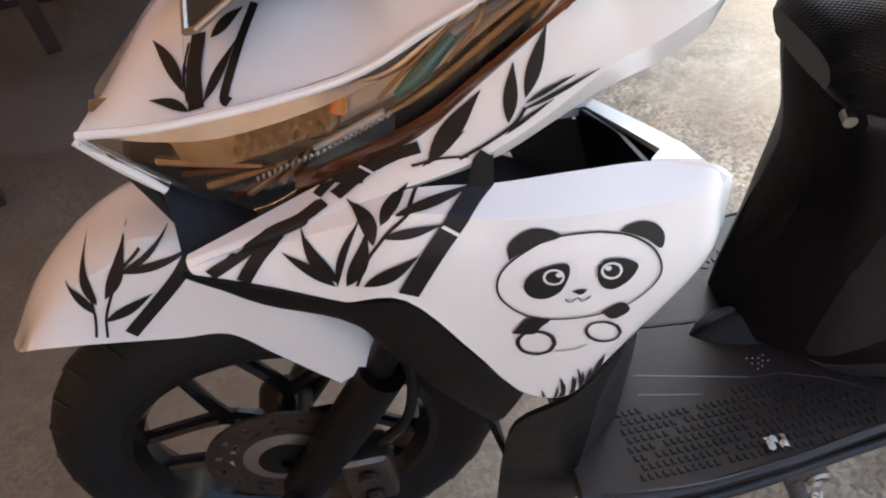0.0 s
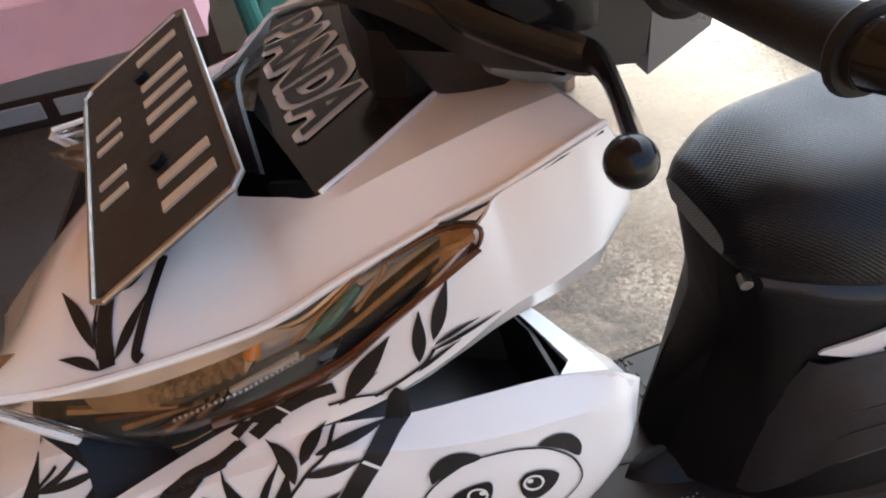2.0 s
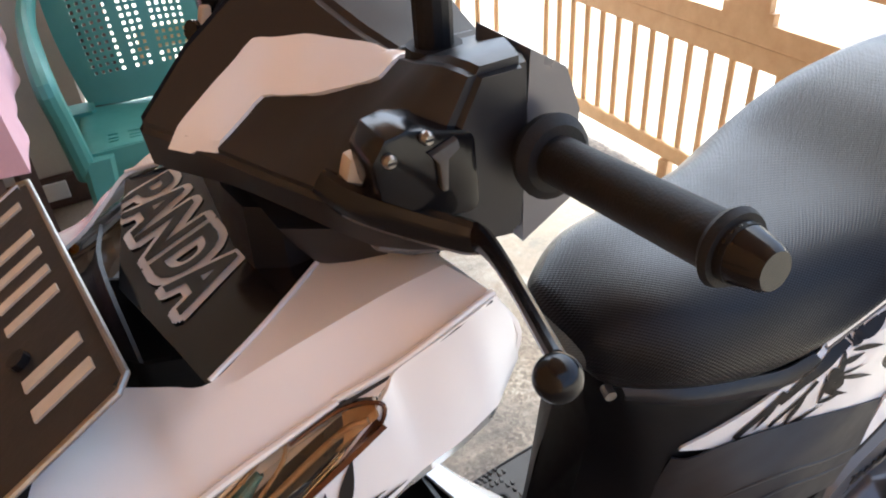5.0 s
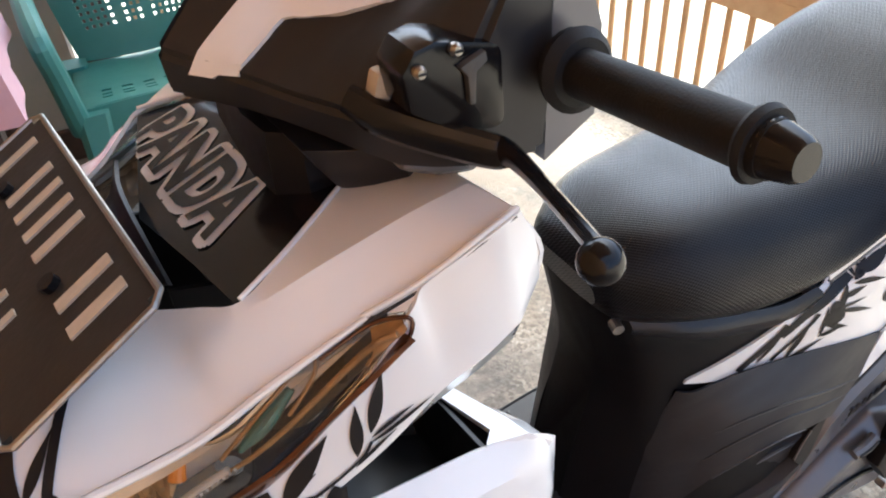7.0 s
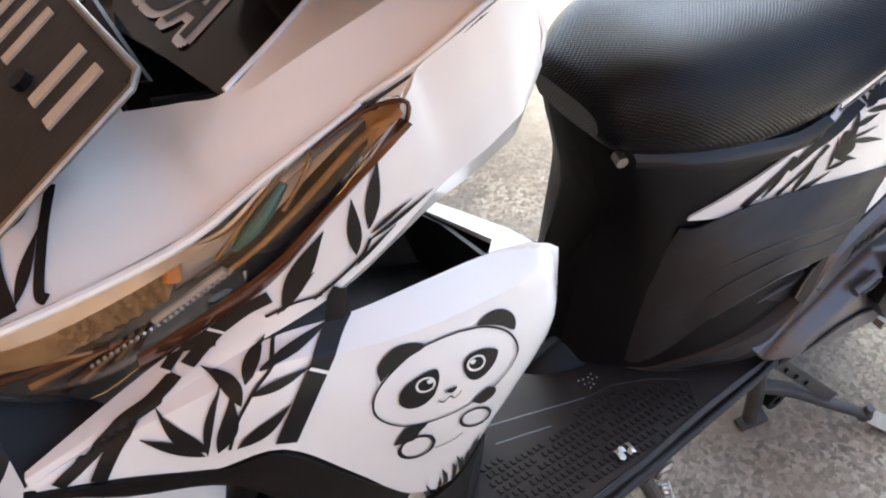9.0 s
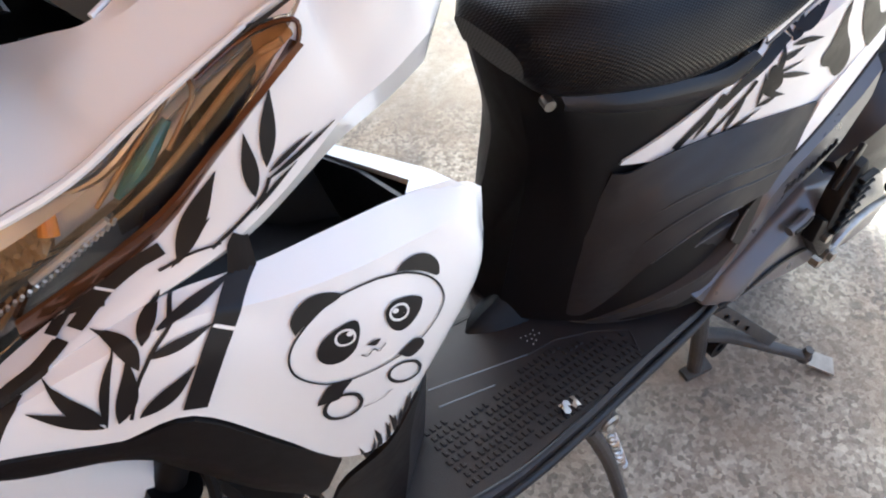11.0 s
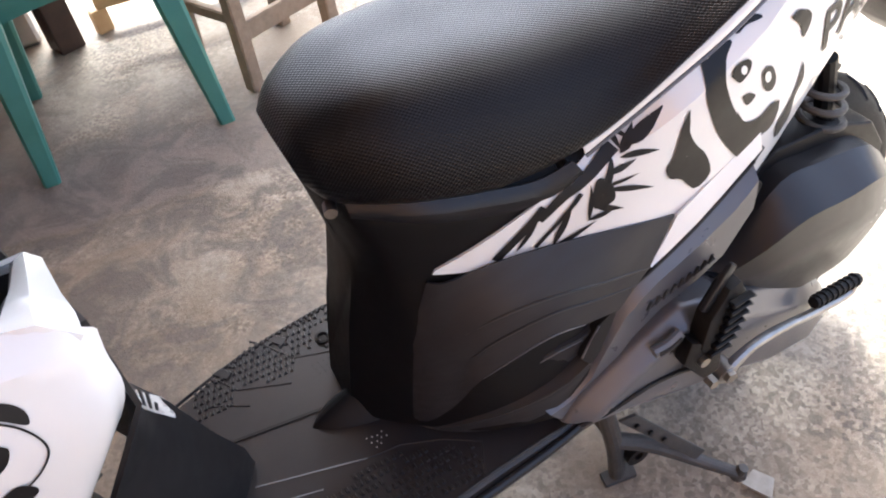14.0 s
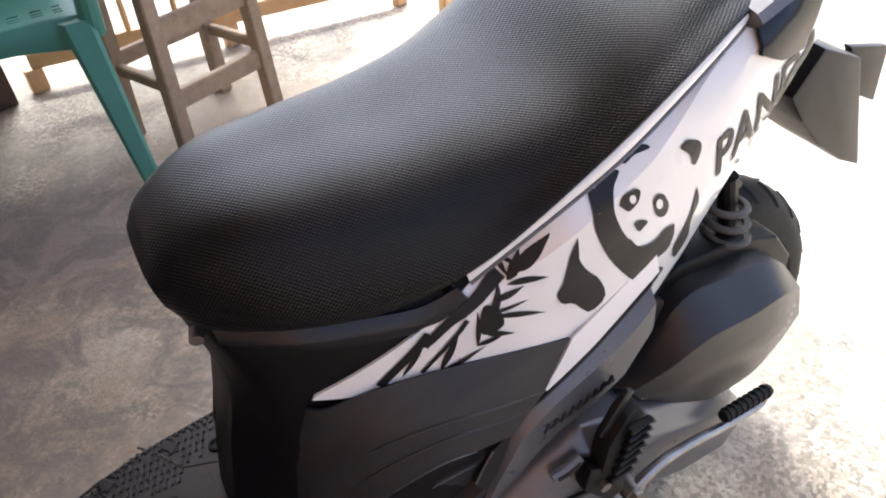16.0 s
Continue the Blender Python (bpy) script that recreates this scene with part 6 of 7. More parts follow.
foil(lay_leaf, DECAL, shoulder_l, "bamboo_leaf", (-0.0816, 0.1570), (-0.1038, 0.1428), 0.0056, 0.0015, 0.0011, how=TOP)
foil(lay_leaf, DECAL, shoulder_l, "bamboo_leaf", (-0.0723, 0.1545), (-0.0491, 0.1279), 0.0062, -0.0009, 0.0011, how=TOP)
foil(lay_leaf, DECAL, shoulder_l, "bamboo_leaf", (-0.0637, 0.1196), (-0.0419, 0.1119), 0.0074, -0.0009, 0.0011, how=TOP)
foil(lay_line, DECAL, shoulder_l, "bamboo_stem", [(-0.0704, 0.1136), (-0.0761, 0.1346), (-0.0769, 0.1572)], 0.0093, 0.0011, how=TOP)
foil(lay_line, DECAL, shoulder_l, "bamboo_stem", [(-0.0348, 0.1129), (-0.0473, 0.1303), (-0.0598, 0.1538), (-0.0579, 0.1595)], 0.0056, 0.0011, how=TOP)
foil(lay_line, DECAL, shoulder_l, "bamboo_stem", [(-0.0773, 0.1166), (-0.0821, 0.1326), (-0.0818, 0.1512)], 0.0015, 0.0011, how=TOP)
tr = tree_of([fender])
foil(lay_leaf, DECAL, fender, "bamboo_leaf", (-0.2621, 0.5919), (-0.2773, 0.6189), 0.0096, -0.0030, 0.0011)
foil(lay_leaf, DECAL, fender, "bamboo_leaf", (-0.2559, 0.6004), (-0.2546, 0.6391), 0.0096, 0.0024, 0.0011)
foil(lay_leaf, DECAL, fender, "bamboo_leaf", (-0.2463, 0.6052), (-0.2125, 0.6528), 0.0108, -0.0024, 0.0011)
foil(lay_leaf, DECAL, fender, "bamboo_leaf", (-0.2280, 0.6254), (-0.1766, 0.6512), 0.0048, -0.0018, 0.0011)
foil(lay_leaf, DECAL, fender, "bamboo_leaf", (-0.2247, 0.6276), (-0.1610, 0.6360), 0.0072, -0.0024, 0.0011)
foil(lay_leaf, DECAL, fender, "bamboo_leaf", (-0.2571, 0.5805), (-0.2063, 0.6027), 0.0096, -0.0012, 0.0011)
foil(lay_line, DECAL, fender, "bamboo_stem", [(-0.2715, 0.5650), (-0.2635, 0.5853), (-0.2580, 0.6069)], 0.0024, 0.0011)
foil(lay_line, DECAL, fender, "bamboo_stem", [(-0.2622, 0.5628), (-0.2514, 0.5899), (-0.2247, 0.6276), (-0.2018, 0.6442)], 0.0024, 0.0011)
foil(lay_line, DECAL, fender, "bamboo_stem", [(-0.2410, 0.5619), (-0.1822, 0.6120), (-0.1580, 0.6370)], 0.0120, 0.0011)
tr = tree_of([apron_l])
foil(lay_line, DECAL, apron_l, "bear_outline", [(0.1339, 0.7461), (0.1524, 0.7383), (0.1676, 0.7238), (0.1729, 0.7054), (0.1657, 0.6915), (0.1473, 0.6797), (0.1173, 0.6796), (0.0888, 0.6877), (0.0725, 0.7066), (0.0705, 0.7240), (0.0795, 0.7373), (0.1015, 0.7480), (0.1186, 0.7485), (0.1339, 0.7461)], 0.0014, 0.0011)
foil(lay_blob, DECAL, apron_l, "bear_patch", [(0.0787, 0.7386), (0.0789, 0.7477), (0.0858, 0.7544), (0.0946, 0.7570), (0.1043, 0.7544), (0.1108, 0.7486), (0.0979, 0.7462), (0.0872, 0.7427)], 0.0011)
foil(lay_blob, DECAL, apron_l, "bear_patch", [(0.1458, 0.7430), (0.1515, 0.7457), (0.1604, 0.7456), (0.1689, 0.7409), (0.1738, 0.7336), (0.1741, 0.7270), (0.1713, 0.7236), (0.1627, 0.7325), (0.1542, 0.7384)], 0.0011)
foil(lay_blob, DECAL, apron_l, "bear_patch", [(0.1142, 0.7284), (0.1110, 0.7309), (0.1007, 0.7305), (0.0899, 0.7260), (0.0858, 0.7163), (0.0899, 0.7074), (0.0983, 0.7043), (0.1073, 0.7087), (0.1112, 0.7153), (0.1139, 0.7228)], 0.0011)
foil(lay_blob, DECAL, apron_l, "bear_patch", [(0.1313, 0.7239), (0.1369, 0.7272), (0.1475, 0.7247), (0.1556, 0.7189), (0.1568, 0.7137), (0.1504, 0.7050), (0.1411, 0.7015), (0.1339, 0.7065), (0.1307, 0.7164)], 0.0011)
foil(lay_blob, DECAL, apron_l, "bear_patch", [(0.1149, 0.7077), (0.1196, 0.7082), (0.1242, 0.7069), (0.1204, 0.7034)], 0.0011)
foil(lay_line, DECAL, apron_l, "bear_outline", [(0.1104, 0.7017), (0.1139, 0.6980), (0.1185, 0.7011), (0.1217, 0.6968), (0.1268, 0.7004)], 0.0009, 0.0011)
foil(lay_blob, DECAL, apron_l, "bear_patch", [(0.0766, 0.6706), (0.0833, 0.6825), (0.0888, 0.6865), (0.1011, 0.6822), (0.0955, 0.6750), (0.0910, 0.6675), (0.0827, 0.6689)], 0.0011)
foil(lay_blob, DECAL, apron_l, "bear_patch", [(0.1340, 0.6807), (0.1471, 0.6857), (0.1540, 0.6765), (0.1510, 0.6702), (0.1422, 0.6690)], 0.0011)
foil(lay_line, DECAL, apron_l, "bear_outline", [(0.1047, 0.6520), (0.1013, 0.6633), (0.0926, 0.6699), (0.0837, 0.6681), (0.0799, 0.6588), (0.0833, 0.6475), (0.0920, 0.6409), (0.1009, 0.6427), (0.1047, 0.6520)], 0.0029, 0.0011)
foil(lay_line, DECAL, apron_l, "bear_outline", [(0.1505, 0.6467), (0.1463, 0.6582), (0.1373, 0.6671), (0.1286, 0.6683), (0.1255, 0.6611), (0.1297, 0.6496), (0.1387, 0.6407), (0.1474, 0.6395), (0.1505, 0.6467)], 0.0024, 0.0011)
foil(lay_line, DECAL, apron_l, "bear_outline", [(0.1048, 0.6415), (0.1184, 0.6388), (0.1269, 0.6424)], 0.0009, 0.0011)
foil(lay_leaf, DECAL, apron_l, "grass_blade", (0.1360, 0.5900), (0.1413, 0.6213), 0.0032, -0.0007, 0.0011)
foil(lay_leaf, DECAL, apron_l, "grass_blade", (0.1290, 0.5770), (0.1322, 0.6064), 0.0032, -0.0007, 0.0011)
foil(lay_leaf, DECAL, apron_l, "grass_blade", (0.1200, 0.5690), (0.1191, 0.5985), 0.0032, -0.0007, 0.0011)
foil(lay_leaf, DECAL, apron_l, "grass_blade", (0.1130, 0.5680), (0.1099, 0.5989), 0.0032, -0.0007, 0.0011)
foil(lay_leaf, DECAL, apron_l, "grass_blade", (0.0890, 0.5450), (0.0970, 0.5670), 0.0032, -0.0007, 0.0011)
foil(lay_leaf, DECAL, apron_l, "grass_blade", (0.0780, 0.5490), (0.0790, 0.5800), 0.0032, -0.0007, 0.0011)
foil(lay_leaf, DECAL, apron_l, "grass_blade", (0.0690, 0.5480), (0.0720, 0.5720), 0.0032, -0.0007, 0.0011)
foil(lay_leaf, DECAL, apron_l, "grass_blade", (0.1250, 0.5730), (0.1265, 0.6023), 0.0032, -0.0007, 0.0011)
foil(lay_leaf, DECAL, apron_l, "grass_blade", (0.1320, 0.5850), (0.1384, 0.6158), 0.0025, -0.0011, 0.0011)
foil(lay_leaf, DECAL, apron_l, "grass_blade", (0.1250, 0.5780), (0.1221, 0.6085), 0.0025, -0.0011, 0.0011)
foil(lay_leaf, DECAL, apron_l, "grass_blade", (0.1170, 0.5670), (0.1218, 0.5952), 0.0025, -0.0011, 0.0011)
foil(lay_leaf, DECAL, apron_l, "grass_blade", (0.1030, 0.5590), (0.1084, 0.5862), 0.0025, -0.0011, 0.0011)
foil(lay_leaf, DECAL, apron_l, "grass_blade", (0.0980, 0.5550), (0.0958, 0.5854), 0.0025, -0.0011, 0.0011)
foil(lay_leaf, DECAL, apron_l, "grass_blade", (0.0930, 0.5500), (0.0890, 0.5770), 0.0025, -0.0011, 0.0011)
foil(lay_leaf, DECAL, apron_l, "grass_blade", (0.0840, 0.5470), (0.0880, 0.5720), 0.0025, -0.0011, 0.0011)
foil(lay_leaf, DECAL, apron_l, "grass_blade", (0.1070, 0.5610), (0.1139, 0.5875), 0.0025, -0.0011, 0.0011)
tr = tree_of([apron_l])
foil(lay_line, DECAL_WHITE, apron_l, "white_mark", [(0.1100, 0.7210), (0.1088, 0.7252), (0.1048, 0.7276), (0.1005, 0.7270), (0.0984, 0.7236), (0.0996, 0.7194), (0.1036, 0.7170), (0.1079, 0.7176), (0.1100, 0.7210)], 0.0015, 0.0017)
foil(lay_line, DECAL_WHITE, apron_l, "white_mark", [(0.1460, 0.7162), (0.1445, 0.7208), (0.1402, 0.7238), (0.1357, 0.7236), (0.1336, 0.7202), (0.1351, 0.7156), (0.1394, 0.7126), (0.1439, 0.7128), (0.1460, 0.7162)], 0.0016, 0.0017)
foil(lay_blob, DECAL_WHITE, apron_l, "white_mark", [(0.1095, 0.7230), (0.1090, 0.7244), (0.1076, 0.7253), (0.1061, 0.7251), (0.1053, 0.7240), (0.1058, 0.7226), (0.1072, 0.7217), (0.1087, 0.7219)], 0.0017)
foil(lay_blob, DECAL_WHITE, apron_l, "white_mark", [(0.1396, 0.7202), (0.1391, 0.7217), (0.1376, 0.7228), (0.1361, 0.7227), (0.1354, 0.7216), (0.1359, 0.7201), (0.1374, 0.7190), (0.1389, 0.7191)], 0.0017)
tr = tree_of([white_panel])
foil(lay_line, DECAL, white_panel, "bamboo_stem", [(0.5232, 0.5645), (0.5448, 0.5869), (0.5701, 0.6150)], 0.0091, 0.0011)
foil(lay_line, DECAL, white_panel, "bamboo_stem", [(0.5641, 0.6022), (0.5860, 0.6215), (0.6041, 0.6322), (0.6363, 0.6572)], 0.0091, 0.0011)
foil(lay_line, DECAL, white_panel, "bamboo_stem", [(0.5607, 0.5684), (0.5839, 0.5972), (0.6023, 0.6217)], 0.0043, 0.0011)
foil(lay_leaf, DECAL, white_panel, "bamboo_leaf", (0.5766, 0.5659), (0.5943, 0.6135), 0.0067, -0.0010, 0.0011)
foil(lay_leaf, DECAL, white_panel, "bamboo_leaf", (0.6440, 0.6563), (0.6816, 0.6853), 0.0077, -0.0014, 0.0011)
foil(lay_leaf, DECAL, white_panel, "bamboo_leaf", (0.6393, 0.6514), (0.6563, 0.6725), 0.0058, -0.0010, 0.0011)
foil(lay_leaf, DECAL, white_panel, "bamboo_leaf", (0.6408, 0.6540), (0.6380, 0.6790), 0.0048, 0.0010, 0.0011)
foil(lay_leaf, DECAL, white_panel, "bamboo_leaf", (0.6386, 0.6481), (0.6730, 0.6479), 0.0062, 0.0014, 0.0011)
foil(lay_leaf, DECAL, white_panel, "bamboo_leaf", (0.6251, 0.6350), (0.6518, 0.6440), 0.0058, -0.0010, 0.0011)
foil(lay_leaf, DECAL, white_panel, "bamboo_leaf", (0.6234, 0.6205), (0.6728, 0.6047), 0.0062, 0.0014, 0.0011)
foil(lay_leaf, DECAL, white_panel, "bamboo_leaf", (0.6188, 0.6238), (0.6547, 0.6291), 0.0038, -0.0010, 0.0011)
foil(lay_leaf, DECAL, white_panel, "bamboo_leaf", (0.6132, 0.6056), (0.6430, 0.5923), 0.0067, -0.0014, 0.0011)
foil(lay_leaf, DECAL, white_panel, "bamboo_leaf", (0.6081, 0.5890), (0.6361, 0.5966), 0.0058, -0.0010, 0.0011)
foil(lay_leaf, DECAL, white_panel, "bamboo_leaf", (0.5775, 0.5657), (0.6171, 0.5857), 0.0043, -0.0010, 0.0011)
foil(lay_leaf, DECAL, white_panel, "bamboo_leaf", (0.5836, 0.5675), (0.6080, 0.5801), 0.0038, -0.0010, 0.0011)
foil(lay_leaf, DECAL, white_panel, "bamboo_leaf", (0.6096, 0.5885), (0.6110, 0.6284), 0.0043, -0.0005, 0.0011)
foil(lay_leaf, DECAL, white_panel, "bamboo_leaf", (0.6209, 0.6167), (0.6325, 0.6527), 0.0067, -0.0014, 0.0011)
foil(lay_leaf, DECAL, white_panel, "bamboo_leaf", (0.5435, 0.5693), (0.5657, 0.6101), 0.0048, -0.0014, 0.0011)
foil(lay_blob, DECAL, white_panel, "bamboo_leaf", [(0.6111, 0.6167), (0.6176, 0.6325), (0.6286, 0.6272), (0.6333, 0.6088), (0.6257, 0.6010), (0.6142, 0.6016)], 0.0011)
foil(lay_leaf, DECAL, white_panel, "bamboo_leaf", (0.9210, 0.6640), (0.9179, 0.6946), 0.0029, -0.0005, 0.0011)
foil(lay_leaf, DECAL, white_panel, "bamboo_leaf", (0.9120, 0.6580), (0.9310, 0.6560), 0.0029, -0.0005, 0.0011)
foil(lay_leaf, DECAL, white_panel, "bamboo_leaf", (0.9284, 0.6985), (0.9470, 0.6960), 0.0029, -0.0005, 0.0011)
foil(lay_leaf, DECAL, white_panel, "bamboo_leaf", (0.9210, 0.6860), (0.9320, 0.6930), 0.0029, -0.0005, 0.0011)
foil(lay_leaf, DECAL, white_panel, "bamboo_leaf", (0.9740, 0.7620), (0.9730, 0.7840), 0.0029, -0.0005, 0.0011)
foil(lay_leaf, DECAL, white_panel, "bamboo_leaf", (0.9207, 0.6695), (0.9193, 0.6873), 0.0029, -0.0005, 0.0011)
tr = tree_of([white_panel])
foil(lay_area, DECAL, white_panel, "bear_patch", [(0.7432, 0.7239), (0.7180, 0.7240), (0.7151, 0.7009), (0.7171, 0.6777), (0.7365, 0.6391), (0.7624, 0.6036), (0.7929, 0.5705)], [(0.7440, 0.7222), (0.7355, 0.7103), (0.7342, 0.6938), (0.7427, 0.6727), (0.7567, 0.6509), (0.7758, 0.6252), (0.7944, 0.5964)], 18, 6, 0.0011)
foil(lay_area, DECAL, white_panel, "bear_patch", [(0.7560, 0.6540), (0.7716, 0.6352), (0.7905, 0.6324), (0.8031, 0.6405), (0.8140, 0.6403)], [(0.7756, 0.5961), (0.7925, 0.5976), (0.7968, 0.6053), (0.8132, 0.6097), (0.8176, 0.6272)], 18, 6, 0.0011)
foil(lay_blob, DECAL, white_panel, "bear_patch", [(0.6999, 0.6795), (0.7002, 0.6607), (0.7119, 0.6381), (0.7287, 0.6177), (0.7371, 0.5929), (0.7201, 0.5819), (0.7022, 0.6009), (0.6900, 0.6062), (0.6834, 0.6211), (0.6885, 0.6328), (0.6917, 0.6580)], 0.0011)
foil(lay_blob, DECAL, white_panel, "bear_patch", [(0.7560, 0.5615), (0.7633, 0.5707), (0.7714, 0.5678), (0.7701, 0.5585), (0.7596, 0.5528)], 0.0011)
foil(lay_blob, DECAL, white_panel, "bear_patch", [(0.7460, 0.7310), (0.7530, 0.7380), (0.7694, 0.7373), (0.7736, 0.7341), (0.7600, 0.7315), (0.7499, 0.7268)], 0.0011)
foil(lay_blob, DECAL, white_panel, "bear_patch", [(0.8014, 0.7271), (0.8107, 0.7314), (0.8253, 0.7246), (0.8297, 0.7127), (0.8245, 0.7003), (0.8153, 0.7151)], 0.0011)
foil(lay_blob, DECAL, white_panel, "bear_patch", [(0.7397, 0.6961), (0.7428, 0.7042), (0.7541, 0.7070), (0.7601, 0.7027), (0.7582, 0.6931), (0.7494, 0.6870)], 0.0011)
foil(lay_blob, DECAL, white_panel, "bear_patch", [(0.7767, 0.6844), (0.7807, 0.6904), (0.7902, 0.6856), (0.8005, 0.6689), (0.7988, 0.6582), (0.7880, 0.6624)], 0.0011)
foil(lay_blob, DECAL, white_panel, "bear_patch", [(0.7578, 0.6691), (0.7656, 0.6696), (0.7764, 0.6618), (0.7678, 0.6551)], 0.0011)
foil(lay_blob, DECAL, white_panel, "bear_patch", [(0.8364, 0.6714), (0.8455, 0.6492), (0.8415, 0.6305), (0.8460, 0.6060), (0.8410, 0.5930), (0.8300, 0.5860), (0.8240, 0.6049), (0.8316, 0.6222), (0.8372, 0.6470)], 0.0011)
foil(lay_blob, DECAL, white_panel, "bear_patch", [(0.7924, 0.5724), (0.7994, 0.5924), (0.8149, 0.5826), (0.8110, 0.5760), (0.8035, 0.5685)], 0.0011)
tr = tree_of([white_panel])
foil(lay_blob, DECAL_WHITE, white_panel, "white_mark", [(0.7557, 0.6968), (0.7545, 0.7002), (0.7520, 0.7024), (0.7496, 0.7021), (0.7487, 0.6994), (0.7499, 0.6960), (0.7524, 0.6938), (0.7548, 0.6941)], 0.0017)
foil(lay_blob, DECAL_WHITE, white_panel, "white_mark", [(0.7911, 0.6750), (0.7883, 0.6806), (0.7842, 0.6844), (0.7812, 0.6842), (0.7811, 0.6802), (0.7839, 0.6746), (0.7880, 0.6708), (0.7910, 0.6710)], 0.0017)


def glyphs(text, offset):
    """The built-in font's letters as a flat mesh, and how far they reach."""
    cu = bpy.data.curves.new("word", "FONT")
    cu.body = text
    cu.offset = offset
    cu.resolution_u = 4
    ob = bpy.data.objects.new("word", cu)
    scene.collection.objects.link(ob)
    dg = bpy.context.evaluated_depsgraph_get()
    me = bpy.data.meshes.new_from_object(ob.evaluated_get(dg))
    bpy.data.objects.remove(ob)
    bm = bmesh.new()
    bm.from_mesh(me)
    bpy.data.meshes.remove(me)
    return bm, max(v.co.x for v in bm.verts)


def word(text, tree, b0, b1, up0, offset, lift, how, mat, parent, name, label, swell=0.0):
    """A word laid on a surface, letter by letter: its base line runs from b0 to b1, its letters reach up by up0; swell rounds it outwards."""
    w = glyphs(text, offset)[1]
    for n in range(len(text)):
        bm, own = glyphs(text[n], offset)
        shift = glyphs(text[:n + 1], offset)[1] - own
        bmesh.ops.triangulate(bm, faces=bm.faces)
        bmesh.ops.subdivide_edges(bm, edges=bm.edges[:], cuts=2, use_grid_fill=True)
        if swell:
            one = bpy.data.meshes.new("word")
            bm.to_mesh(one)
            bm.clear()
            for k in range(14):
                first = len(bm.verts)
                bm.from_mesh(one)
                bm.verts.ensure_lookup_table()
                for v in bm.verts[first:]:
                    v.co += Vector((swell * math.cos(k * math.pi / 7), swell * math.sin(k * math.pi / 7), 0.00005 * k + 0.00001 * n))
            bpy.data.meshes.remove(one)
        for v in bm.verts:
            u, h = (v.co.x + shift) / w, v.co.y / 0.72
            rise = v.co.z
            a = b0[0] + (b1[0] - b0[0]) * u + up0[0] * h
            b = b0[1] + (b1[1] - b0[1]) * u + up0[1] * h
            o, d = how(a, b)
            hit, nor, _, _ = tree.ray_cast(o, d)
            if hit is None:
                hit, nor, _, _ = tree.find_nearest(o + d * 0.4)
            if nor.dot(d) > 0:
                nor = -nor
            v.co = hit + nor * (lift + rise)
        part(name, bm, mat, parent, label, False)


tr = tree_of([centre])
word("PANDA", tr, (0.046, -0.101), (0.0609, 0.0700), (0.0440, -0.0064), 0.03, 0.0008, TOP, LETTER, centre, "letter_outline", "silver letter outline", 0.095)
word("PANDA", tr, (0.046, -0.101), (0.0609, 0.0700), (0.0440, -0.0064), 0.03, 0.0024, TOP, PIANO, centre, "letter_fill", "black letter")
tr = tree_of([white_panel])
word("PANDA", tr, (0.862, 0.668), (1.018, 0.726), (-0.012, 0.046), 0.02, 0.0012, SIDE, DECAL, white_panel, "letter_foil", "black letter foil")


# ---- ground, walls, roof ----
def world_plane(name, x0, x1, y0, y1, z, mat, n=1):
    bm = bmesh.new()
    vs = [bm.verts.new(p) for p in ((x0, y0, z), (x1, y0, z), (x1, y1, z), (x0, y1, z))]
    bm.faces.new(vs)
    return part(name, bm, mat, None, "", False)


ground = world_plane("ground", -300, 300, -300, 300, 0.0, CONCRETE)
tagged(ground, "stained and worn bare concrete floor", "floor", kind="structure")
wall = part("wall_north", box((-5.0, 2.5, 0.0), (0.06, 2.65, 3.2), 0.01, 1, world_axes=True), WALLM)
tagged(wall, "grey plastered house wall", "wall", kind="structure")
# out of view: blocks sky from low X and bounces brown light
wall2 = part("wall_west", box((-1.45, -5.0, 0.0), (-1.30, 2.5, 3.2), 0.01, 1, world_axes=True), BROWNWALL)
tagged(wall2, "unseen brown wall added to shade and tint the front", "wall", kind="structure")
# unseen roof; edges and brown chosen for the daylight reaching the scooter
roof = part("ceiling", box((-5.0, -1.1, 3.2), (1.58, 3.95, 3.3), 0.0, 1, world_axes=True), ROOFM)
tagged(roof, "unseen brown sheet roof of the open porch, sized to shape the daylight", "ceiling", kind="structure")
base = part("baseboard", box((-5.0, 2.47, 0.0), (0.0, 2.4995, 0.10), 0.004, 1, world_axes=True), DARKWOOD)
tagged(base, "dark skirting with white tiles", "baseboard", kind="structure")
for k in range(8):
    part("tile", box((-0.25 - 0.22 * k, 2.462, 0.03), (-0.07 - 0.22 * k, 2.4695, 0.09), 0.003, 1, world_axes=True), TILE, base)

# ---- furniture ----
def lay_scrap():
    bm = bmesh.new()
    g = [[bm.verts.new(W(0.338 + 0.0042 * i, 0.176 + 0.007 * j + 0.0025 * (i % 2), 0.330 + 0.003 * ((i * 7 + j * 3) % 4) / 3)) for j in range(3)] for i in range(6)]
    for i in range(5):
        for j in range(2):
            if (i + j) % 4 != 3:
                bm.faces.new((g[i][j], g[i + 1][j], g[i + 1][j + 1], g[i][j + 1]))
    return bm


